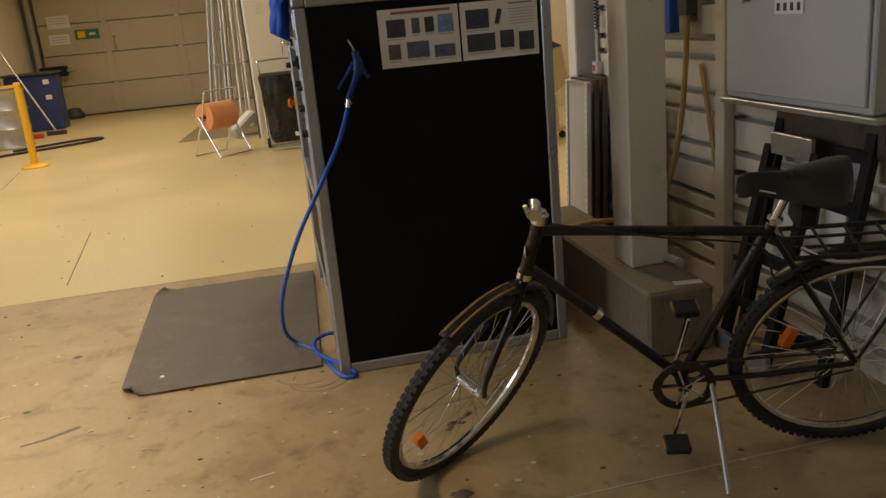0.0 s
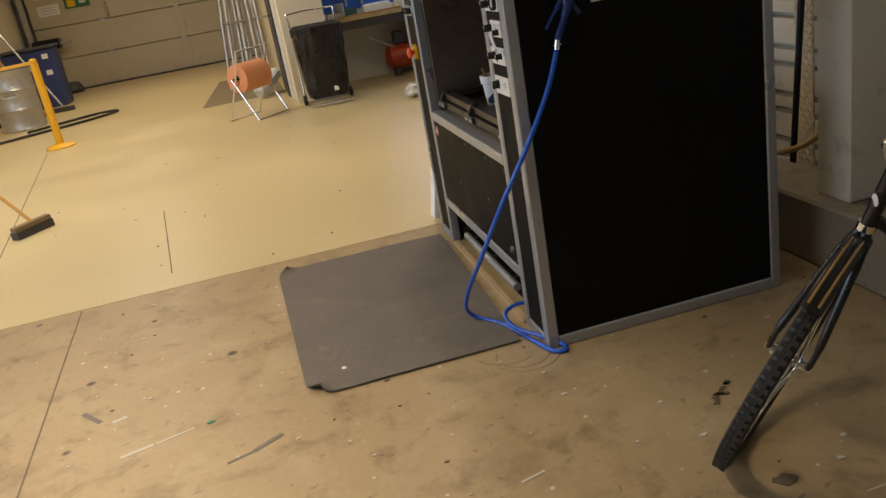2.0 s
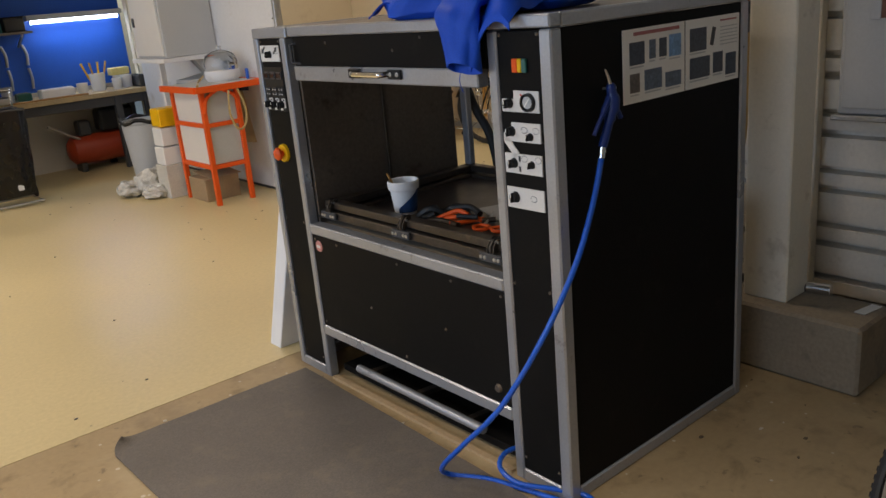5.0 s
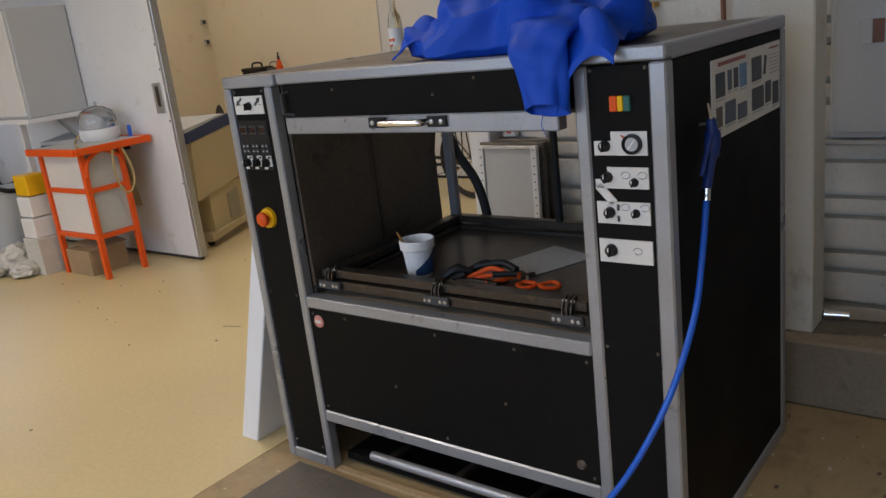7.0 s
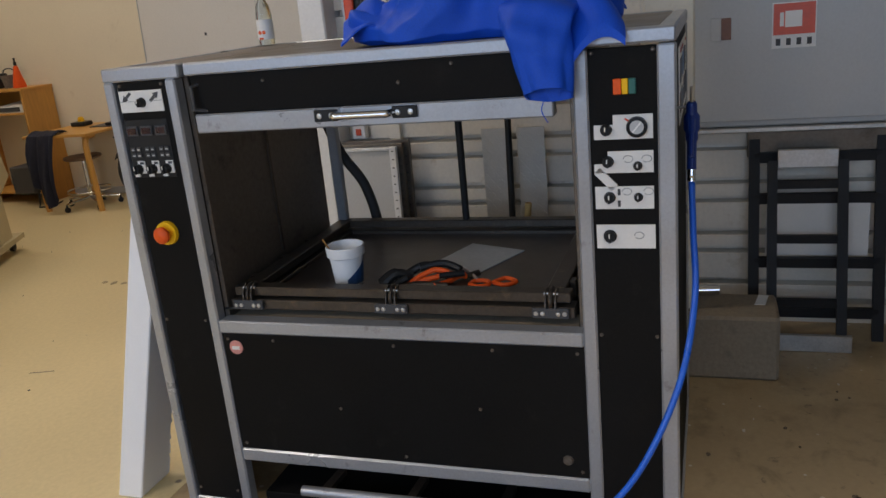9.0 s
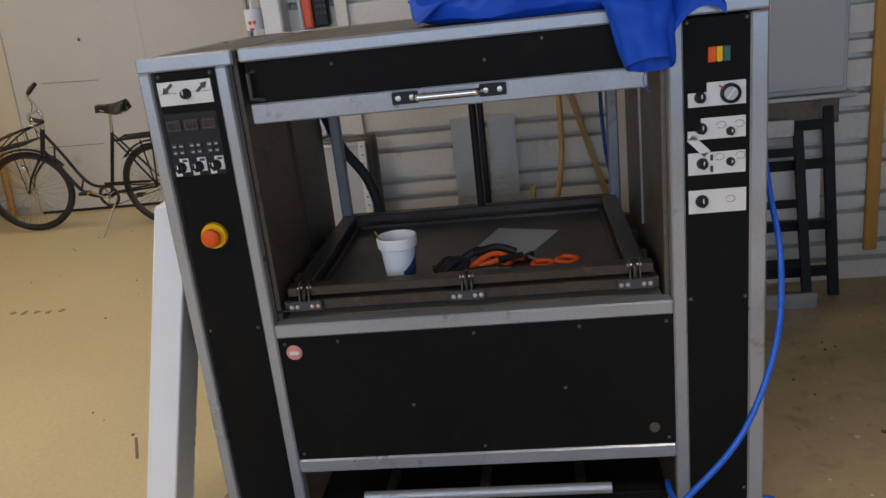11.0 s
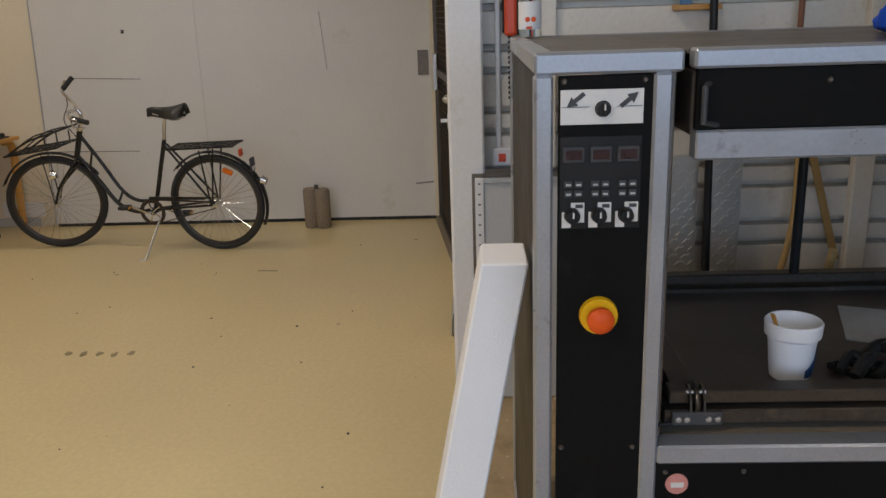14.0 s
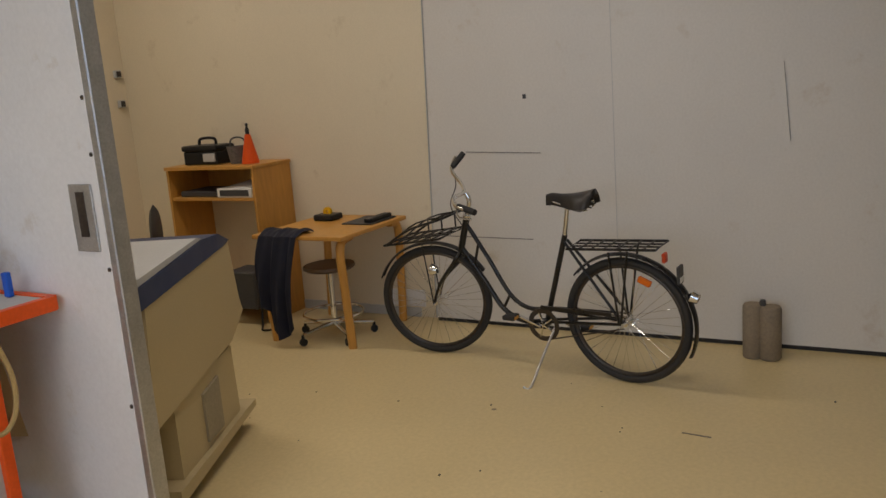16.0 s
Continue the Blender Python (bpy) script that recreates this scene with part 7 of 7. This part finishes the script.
jk = thing("dark_blue_jacket", 4.12, 9.16, 0.2, 0, "dark navy jacket hanging from the table edge", "jacket")


def jacket(u, v):
    y = 9.02 + 0.30 * u + 0.02 * math.sin(3 * v)
    fold = 0.018 * math.sin(14 * u + 2 * v) + 0.012 * math.sin(27 * u - 3 * v)
    if v < 0.12:
        return (4.30 - 0.16 * v / 0.12, y, 0.748 + 0.02 * math.sin(v * 26) + abs(fold) * 0.5)
    d = (v - 0.12) / 0.88
    low = 0.62 + 0.10 * (u - 0.35) - 0.28 * max(0, 0.6 - u) * 0 + 0.05 * math.sin(5 * u)
    return (4.125 - 0.05 * math.sin(d * 2.2) - fold * (0.4 + d), y + 0.05 * d * (0.6 - u) + 0.04 * d, 0.745 - d * (low if u < 0.75 else low * (0.80 - 0.6 * (u - 0.75))))


part("cloth", thicken(grid(B(), jacket, 50, 40), 0.006), mat("navy_cotton", (0.010, 0.012, 0.026), 0.85, 0, 0.25, 12, 220, 0.1), jk, smooth=True)

# floor-standing plotter
PX, PY, PA = 3.0, 8.52, radians(23)
pt = thing("plotter", 2.4, 8.9, 0, 0, "beige wheeled plotter with dark blue front band", "plotter")
PM = Matrix.Translation((PX, PY, 0)) @ Matrix.Rotation(PA, 4, "Z")  # x runs back along the visible end, y away from it
beige = mat("beige_plastic", (0.48, 0.39, 0.22), 0.5, 0, 0.05, 3, 120, 0.02)
navy = mat("navy_plastic", (0.02, 0.035, 0.10), 0.45, 0, 0.06, 5, 120, 0.02)
X2Z = Matrix(((1, 0, 0, 0), (0, 0, 1, 0), (0, 1, 0, 0), (0, 0, 0, 1)))


def side_prism(pts, y0, y1):
    return prism(B(), pts, y0, y1, PM @ X2Z)


part("body", side_prism([(-0.95, 0.42), (-0.10, 0.50), (0.09, 0.60), (0.06, 0.66), (0.0, 0.965), (-0.90, 0.90)], 0.0, 1.35), beige, pt)
part("front_band", side_prism([(-0.95, 0.885), (-0.05, 0.955), (0.005, 0.968), (-0.12, 1.02), (-0.30, 1.03), (-0.95, 0.97)], -0.006, 1.356), navy, pt, "dark blue band")
part("top_cover", side_prism([(-0.95, 0.972), (-0.30, 1.032), (-0.35, 1.045), (-0.95, 1.0)], 0.0, 1.35), M["grey_paint"], pt)
part("pedestal", side_prism([(-0.75, 0.12), (-0.06, 0.12), (-0.08, 0.47), (-0.75, 0.45)], 0.02, 0.22), beige, pt)
# raised plate whose darker beige stands for the shade of a recess
part("pedestal_recess_shade", side_prism([(-0.48, 0.16), (-0.30, 0.16), (-0.30, 0.40), (-0.48, 0.38)], 0.008, 0.02), mat("beige_shade", (0.30, 0.26, 0.18), 0.6), pt)
part("foot_beam", side_prism([(-0.85, 0.06), (0.08, 0.10), (0.08, 0.135), (-0.85, 0.12)], -0.01, 0.20), beige, pt)
part("far_pedestal", side_prism([(-0.75, 0.12), (-0.06, 0.12), (-0.08, 0.47), (-0.75, 0.45)], 1.13, 1.33), beige, pt)
for x, y in ((0.03, 0.08), (-0.75, 0.08), (0.03, 1.23), (-0.75, 1.23)):
    c = PM @ Vector((x, y, 0.04))
    part("caster", lathe(B(), [(0, -0.016), (0.036, -0.016), (0.04, 0), (0.036, 0.016), (0, 0.016)], 16, Matrix.Translation(c) @ Matrix.Rotation(PA, 4, "Z") @ Matrix.Rotation(radians(90), 4, "X")), M["rubber"], pt)
    part("caster_fork", bar(B(), c, c + Vector((0, 0, 0.06)), 0.014), M["dark"], pt)
mn = thing("small_monitor", 2.45, 9.35, 0.98, 0, "small black monitor on the plotter", "monitor")
part("screen", box(B(), -0.16, 0.16, -0.012, 0.012, 0.06, 0.30, 0.006, 1, Matrix.Translation((2.55, 9.45, 1.0)) @ Matrix.Rotation(radians(-60), 4, "Z") @ Matrix.Rotation(radians(-10), 4, "X")), M["black_plastic"], mn)
part("stand", bar(B(), (2.55, 9.46, 0.985), (2.55, 9.47, 1.08), 0.02), M["black_plastic"], mn)
for z in (1.62, 1.86):
    jb = thing("junction_box", 4.93, 11.33, z, 0, "small grey junction box on the cream wall", "junction box", "junction boxes")
    part("box", box(B(), 4.86, 4.92, 11.295, 11.33, z, z + 0.06, 0.006), M["grey_paint"], jb)
    part("cover", box(B(), 4.868, 4.912, 11.29, 11.295, z + 0.008, z + 0.052, 0.002), M["dark"], jb)
och = thing("office_chair", 3.95, 10.2, 0, 0, "dark office chair with rounded back behind plotter", "chair")
part("backrest", lathe(B(), [(0, -0.02), (0.16, -0.018), (0.19, 0.0), (0.16, 0.018), (0, 0.02)], 24, Matrix.Translation((3.85, 9.95, 0.80)) @ Matrix.Rotation(radians(40), 4, "Z") @ Matrix.Rotation(radians(90), 4, "X")), M["dark"], och, smooth=True)
part("seat", box(B(), 3.75, 4.15, 10.0, 10.4, 0.44, 0.50, 0.03, 3), M["dark"], och)
part("back_arm", sweep(B(), [(3.9, 10.02, 0.78), (3.93, 10.1, 0.6), (3.95, 10.2, 0.46)], 0.018), M["black_plastic"], och)
part("column", bar(B(), (3.95, 10.2, 0.06), (3.95, 10.2, 0.45), 0.025), M["chrome"], och)
for i in range(5):
    a = 2 * math.pi * i / 5
    part("base_arm", sweep(B(), [(3.95, 10.2, 0.09), (3.95 + 0.27 * math.cos(a), 10.2 + 0.27 * math.sin(a), 0.05)], [0.02, 0.014]), M["black_plastic"], och)
    part("caster", lathe(B(), [(0, -0.015), (0.024, -0.015), (0.024, 0.015), (0, 0.015)], 12, Matrix.Translation((3.95 + 0.27 * math.cos(a), 10.2 + 0.27 * math.sin(a), 0.026)) @ Matrix.Rotation(radians(90), 4, "X")), M["black_plastic"], och)
cbx = thing("cable_box", 4.72, 9.6, 0, 0, "dark box with cables on the floor by shelf", "box")
part("box", box(B(), 4.45, 4.68, 9.72, 9.98, 0.125, 0.40, 0.01), M["dark"], cbx)
part("cable", sweep(B(), curve_pts([(4.5, 9.72, 0.15), (4.42, 9.66, 0.03), (4.36, 9.60, 0.012), (4.45, 9.52, 0.012), (4.6, 9.55, 0.012)], 5), 0.008), M["black_plastic"], cbx)

# concrete weight by the sliding door
cw = thing("concrete_weight", 4.72, 6.35, 0, 0, "grey concrete door weight in two lobes", "weight")
bm = lathe(B(), [(0, 0), (0.05, 0), (0.056, 0.01), (0.056, 0.29), (0.05, 0.305), (0, 0.31)], 24, pose(4.73, 6.40, 0.003))
lathe(bm, [(0, 0), (0.05, 0), (0.058, 0.01), (0.058, 0.285), (0.05, 0.30), (0, 0.305)], 24, pose(4.72, 6.31, 0.003))
part("body", bm, M["plinth"], cw, smooth=True)
part("plug", lathe(B(), [(0, 0.03), (0.016, 0.03), (0.018, 0)], 12, pose(4.72, 6.35, 0.305)), M["dark"], cw)

# ---- far end of the hall ----
yel = mat("yellow_barrier_paint", (0.80, 0.42, 0.02), 0.4, 0, 0.05, 5, 80, 0.02)


def barrier(x, y):
    o = thing("barrier_post", x, y, 0, 0, "yellow barrier post on round base", "barrier post", "barrier posts")
    part("base", lathe(B(), [(0, 0.05), (0.05, 0.05), (0.14, 0.03), (0.165, 0.012), (0.165, 0), (0, 0)], 30, pose(x, y, 0.003)), yel, o, smooth=True)
    part("pole", bar(B(), (x, y, 0.04), (x, y, 1.0), 0.045, 20), yel, o, smooth=True)
    part("cap", box(B(), x - 0.035, x + 0.035, y - 0.035, y + 0.035, 1.0, 1.05, 0.01), yel, o)
    return o


barrier(-3.0, 11.24)
barrier(-2.95, 7.0)
tape = thing("barrier_tape", -3.5, 11.3, 0.9, 0, "yellow and black barrier tape from the post", "tape")
part("tape", beam(B(), (-3.04, 11.24, 1.0), (-5.9, 11.9, 0.92), 0.003, 0.05), yel, tape)
part("black_stripe", beam(B(), (-3.04, 11.238, 0.982), (-5.9, 11.898, 0.902), 0.005, 0.014), M["dark"], tape)
bro = thing("push_broom", -2.42, 7.15, 0, 0, "wide push broom with wooden handle", "broom")
part("head", beam(B(), (-2.56, 7.02, 0.075), (-2.36, 7.27, 0.075), 0.06, 0.04, (0, 0, 1), 0.006), mat("broom_wood", (0.22, 0.15, 0.08), 0.6), bro)
part("bristles", beam(B(), (-2.56, 7.02, 0.03), (-2.36, 7.27, 0.03), 0.075, 0.055), M["dark"], bro)
part("handle", bar(B(), (-2.45, 7.14, 0.09), (-3.5, 7.9, 1.2), 0.013), M["wood"], bro, smooth=True)

rl = thing("paper_reel_stand", -0.62, 10.45, 0, 0, "orange paper roll on a folding steel stand", "reel stand")
rc = Vector((-0.66, 10.45, 0.47))
ax = Vector((0.72, 0.69, 0)).normalized()
part("roll", lathe(B(), [(0.04, -0.20), (0.155, -0.20), (0.16, -0.195), (0.16, 0.195), (0.155, 0.20), (0.04, 0.20), (0.04, -0.20)], 32, Matrix.Translation(rc) @ ax.to_track_quat("Z", "Y").to_matrix().to_4x4()), mat("salmon_paper", (0.72, 0.30, 0.14), 0.7, 0, 0.04, 4, 90, 0.02), rl, "salmon orange paper roll", smooth=True)
fx = Vector((-ax.y, ax.x, 0))
for s in (-1, 1):
    c = rc + ax * 0.24 * s
    part("stand_frame", sweep(B(), [c + fx * 0.22 - Vector((0, 0, 0.46)), c - fx * 0.02, c - fx * 0.12 + Vector((0, 0, 0.30))], 0.010), M["chrome"], rl)
    part("stand_frame", sweep(B(), [c - fx * 0.24 - Vector((0, 0, 0.46)), c + fx * 0.03 - Vector((0, 0, 0.02)), c + fx * 0.05], 0.010), M["chrome"], rl)
for f, z in ((0.22, -0.46), (-0.24, -0.46), (-0.12, 0.30)):
    part("stand_bar", bar(B(), rc + ax * 0.24 + fx * f + Vector((0, 0, z)), rc - ax * 0.24 + fx * f + Vector((0, 0, z)), 0.010), M["chrome"], rl)
part("axle", bar(B(), rc - ax * 0.25, rc + ax * 0.25, 0.012), M["dark_steel"], rl)

random.seed(21)
for i in range(9):
    x = -0.95 + 0.075 * i
    po_ = thing("leaning_pole", x, 13.6, 0, 0, "long grey metal pole leaning on the wall", "pole", "bundle of leaning poles")
    part("pole", bar(B(), (x + random.uniform(-.02, .02), 13.3 + random.uniform(-.15, .25), 0.003), (-0.60 + 0.035 * i, 13.75 + 0.05 * i, 3.3), 0.027, 10), M["alu"], po_, smooth=True)
part("bundle_tie", bar(B(), (-0.86, 13.38, 0.95), (-0.26, 13.45, 0.95), 0.015), M["galv"], rl).name = "spare_bar"
bdl = thing("white_bundle", -0.42, 12.5, 0, 0, "white plastic bundle beside the passage wall", "bundle")
part("bundle", beam(B(), (-0.55, 11.9, 0.10), (-0.30, 12.2, 0.28), 0.16, 0.14, (0, 0, 1), 0.03), M["paper"], bdl)
part("bundle_end", beam(B(), (-0.60, 11.86, 0.07), (-0.52, 11.92, 0.12), 0.17, 0.13, (0, 0, 1), 0.02), M["grey_paint"], bdl)

dr = thing("steel_drum", -3.98, 13.74, 0, 0, "galvanised steel drum with ribs", "drum")
part("drum", lathe(B(), [(0, 0), (0.30, 0), (0.31, 0.02), (0.30, 0.04), (0.30, 0.28), (0.312, 0.30), (0.30, 0.32), (0.30, 0.56), (0.312, 0.58), (0.30, 0.60), (0.30, 0.84), (0.31, 0.86), (0.29, 0.87), (0, 0.85)], 36, pose(-3.98, 13.9, 0.002)), M["galv"], dr, smooth=True)
part("handle", sweep(B(), curve_pts([(-4.05, 13.58, 0.55), (-4.05, 13.55, 0.50), (-3.88, 13.55, 0.50), (-3.88, 13.58, 0.55)], 4), 0.01), M["alu"], dr)
blb = thing("blue_bin", -4.05, 17.0, 0, 0, "dark blue plastic bin with white stickers", "bin")
part("body", box(B(), -4.6, -3.75, 16.2, 16.7, 0.003, 0.98, 0.03, 2), mat("navy_bin", (0.02, 0.04, 0.16), 0.5), blb)
part("lid", box(B(), -4.63, -3.72, 16.17, 16.73, 0.985, 1.03, 0.015), M["dark"], blb)
for z in (0.55, 0.82):
    part("sticker", box(B(), -3.95, -3.85, 16.194, 16.2, z, z + 0.08), M["paper"], blb)
wmx = thing("wall_control_box", -4.65, 16.4, 1.3, 0, "dark control box with cables on the wall", "control box")
part("box", box(B(), -4.75, -4.5, 15.2, 15.75, 1.35, 1.85, 0.02), M["dark"], wmx)
part("cable", sweep(B(), curve_pts([(-4.6, 15.3, 1.35), (-4.55, 15.3, 1.18), (-4.5, 15.5, 1.15), (-4.5, 15.7, 1.25), (-4.6, 15.75, 1.4)], 5), 0.02), M["black_plastic"], wmx)
part("meter", box(B(), -4.49, -4.48, 15.35, 15.5, 1.45, 1.6), M["grey_paint"], wmx)
for i, (x0, y0, x1, y1, h, k) in enumerate(((-4.25, 14.8, -4.62, 15.1, 1.9, "alu"), (-3.95, 14.9, -4.6, 15.2, 1.6, "wood"), (-3.65, 15.2, -4.4, 15.6, 1.5, "alu"), (-4.45, 14.6, -4.68, 14.8, 1.7, "black_plastic"))):
    o = thing("leaning_broom", x0, y0, 0, 0, "broom with long handle leaning on the wall", "broom", "brooms by the garage door")
    part("handle", bar(B(), (x0, y0, 0.06), (x1, y1, h), 0.016), M[k], o, smooth=True)
    part("head", box(B(), x0 - 0.16, x0 + 0.16, y0 - 0.03, y0 + 0.03, 0.004, 0.075, 0.006), M["red"] if i == 1 else M["dark"], o)
fhs = thing("black_floor_hose", -3.2, 13.4, 0, 0, "black hose lying in a loop on the floor", "hose")
part("hose", sweep(B(), curve_pts([(-4.4, 12.4, 0.02), (-3.8, 12.75, 0.02), (-3.2, 13.1, 0.02), (-2.75, 13.45, 0.02), (-2.65, 13.75, 0.02), (-2.95, 13.8, 0.02), (-3.4, 13.5, 0.02), (-3.8, 13.2, 0.02)], 8), 0.018, 8), M["rubber"], fhs, smooth=True)
gdw = thing("dark_floor_clutter", -3.9, 18.3, 0, 0, "dark pulley lump at the garage door foot", "pulley")
part("lump", lathe(B(), [(0, 0), (0.18, 0), (0.2, 0.06), (0.12, 0.2), (0, 0.22)], 16, pose(-4.0, 18.3, 0.003)), M["dark"], gdw, smooth=True)

# scuffs and crumbs on the floors
random.seed(31)
marks = thing("floor_debris", 0, 6, 0, 0, "small crumbs and chips scattered on floor", "debris", kind="stuff")
dk, lt, gn, st, cs = B(), B(), B(), B(), B()


def crumb(bm, x, y, s, z):
    n = random.randint(5, 7) if s < 0.009 else 13
    a0 = random.random() * 6
    pts = [(x + s * random.uniform(0.5, 1) * math.cos(a0 + 6.283 * i / n) * 1.5, y + s * random.uniform(0.5, 1) * math.sin(a0 + 6.283 * i / n)) for i in range(n)]
    prism(bm, pts, z, z + 0.0025)


for i in range(90):
    crumb(dk, random.uniform(-2.5, 4.6), random.uniform(5.3, 10.2), random.uniform(0.003, 0.008), 0.0025)
for i in range(150):
    crumb(lt if random.random() < 0.6 else st, random.uniform(-1.6, 1.4), random.uniform(1.2, 5.0), random.uniform(0.003, 0.010), 0.0006)
for i in range(5):
    crumb(cs, 2.32 + random.uniform(-0.02, 0.02), 6.85 + 0.08 * i, 0.022, 0.0025)
for i in range(14):
    k = random.gauss(0, 1)
    crumb(st, 0.53 + 0.03 * k + random.gauss(0, 0.012), 2.84 + 0.02 * k + random.gauss(0, 0.012), 0.010, 0.0006)
crumb(st, 0.43, 2.39, 0.03, 0.0006)
crumb(gn, -1.10, 3.55, 0.012, 0.0006)
bm = B()
for a, b, w in (((-1.04, 3.24), (-0.95, 3.27), 0.012), ((-0.95, 3.27), (-0.85, 3.33), 0.02), ((-1.60, 3.89), (-1.52, 3.78), 0.02), ((1.02, 6.56), (1.06, 6.44), 0.006), ((3.63, 6.55), (3.62, 6.42), 0.012), ((0.78, 5.66), (0.62, 5.58), 0.012), ((0.40, 2.30), (0.44, 2.32), 0.01)):
    z = 0.0028 if a[1] > 5.2 else 0.0008
    beam(bm, (*a, z), (*b, z), w, 0.0012)
part("dark_scuffs", bm, mat("rubber_scuff", (0.17, 0.145, 0.12), 0.7), marks, kind="stuff")
bm = B()
for a, b, w in (((-1.41, 3.47), (-1.30, 3.50), 0.02), ((-1.29, 3.50), (-1.16, 3.54), 0.012), ((-1.47, 3.75), (-1.42, 3.77), 0.02), ((0.58, 2.262), (1.60, 2.292), 0.006), ((-0.2, 2.7), (-0.12, 2.72), 0.01)):
    beam(bm, (*a, 0.0008), (*b, 0.0008), w, 0.0012)
part("pale_scrapes", bm, mat("pale_scrape", (0.50, 0.45, 0.36), 0.7), marks, kind="stuff")
bm = B()
for a, b in (((-1.80, 5.12), (-1.735, 3.4)), ((-1.735, 3.4), (-1.66, -2.9)), ((-2.4, 5.2), (-3.1, 10.9)), ((-1.35, 5.4), (-1.5, 6.9))):
    z = 0.0026 if a[1] > 5.15 else 0.0006
    beam(bm, (*a, z), (*b, z), 0.007, 0.001)
arc = B()
for cx, cy, r, q0, q1 in ((0.06, 3.42, 0.10, 150, 380), (0.07, 3.41, 0.125, 190, 350), (0.02, 3.50, 0.13, 200, 300)):
    sweep(arc, [(cx + r * math.cos(radians(q)), cy + r * math.sin(radians(q)), -0.003) for q in range(q0, q1, 8)], 0.005, 6)
part("hose_scuff", arc, mat("hose_scuff", (0.28, 0.21, 0.12), 0.6), marks, kind="stuff")
part("floor_joint", bm, mat("joint_dirt", (0.16, 0.12, 0.08), 0.8), marks, kind="stuff")
part("brown_spots", st, mat("brown_spot", (0.13, 0.095, 0.06), 0.75), marks, kind="stuff")
part("oil_spots", cs, mat("oil_spot", (0.27, 0.215, 0.12), 0.5), marks, kind="stuff")
part("dark_crumbs", dk, M["dark"], marks, kind="stuff")
part("pale_flecks", lt, mat("pale_fleck", (0.55, 0.50, 0.42), 0.7), marks, kind="stuff")
part("green_fleck", gn, mat("green_fleck", (0.02, 0.25, 0.12), 0.5), marks, kind="stuff")
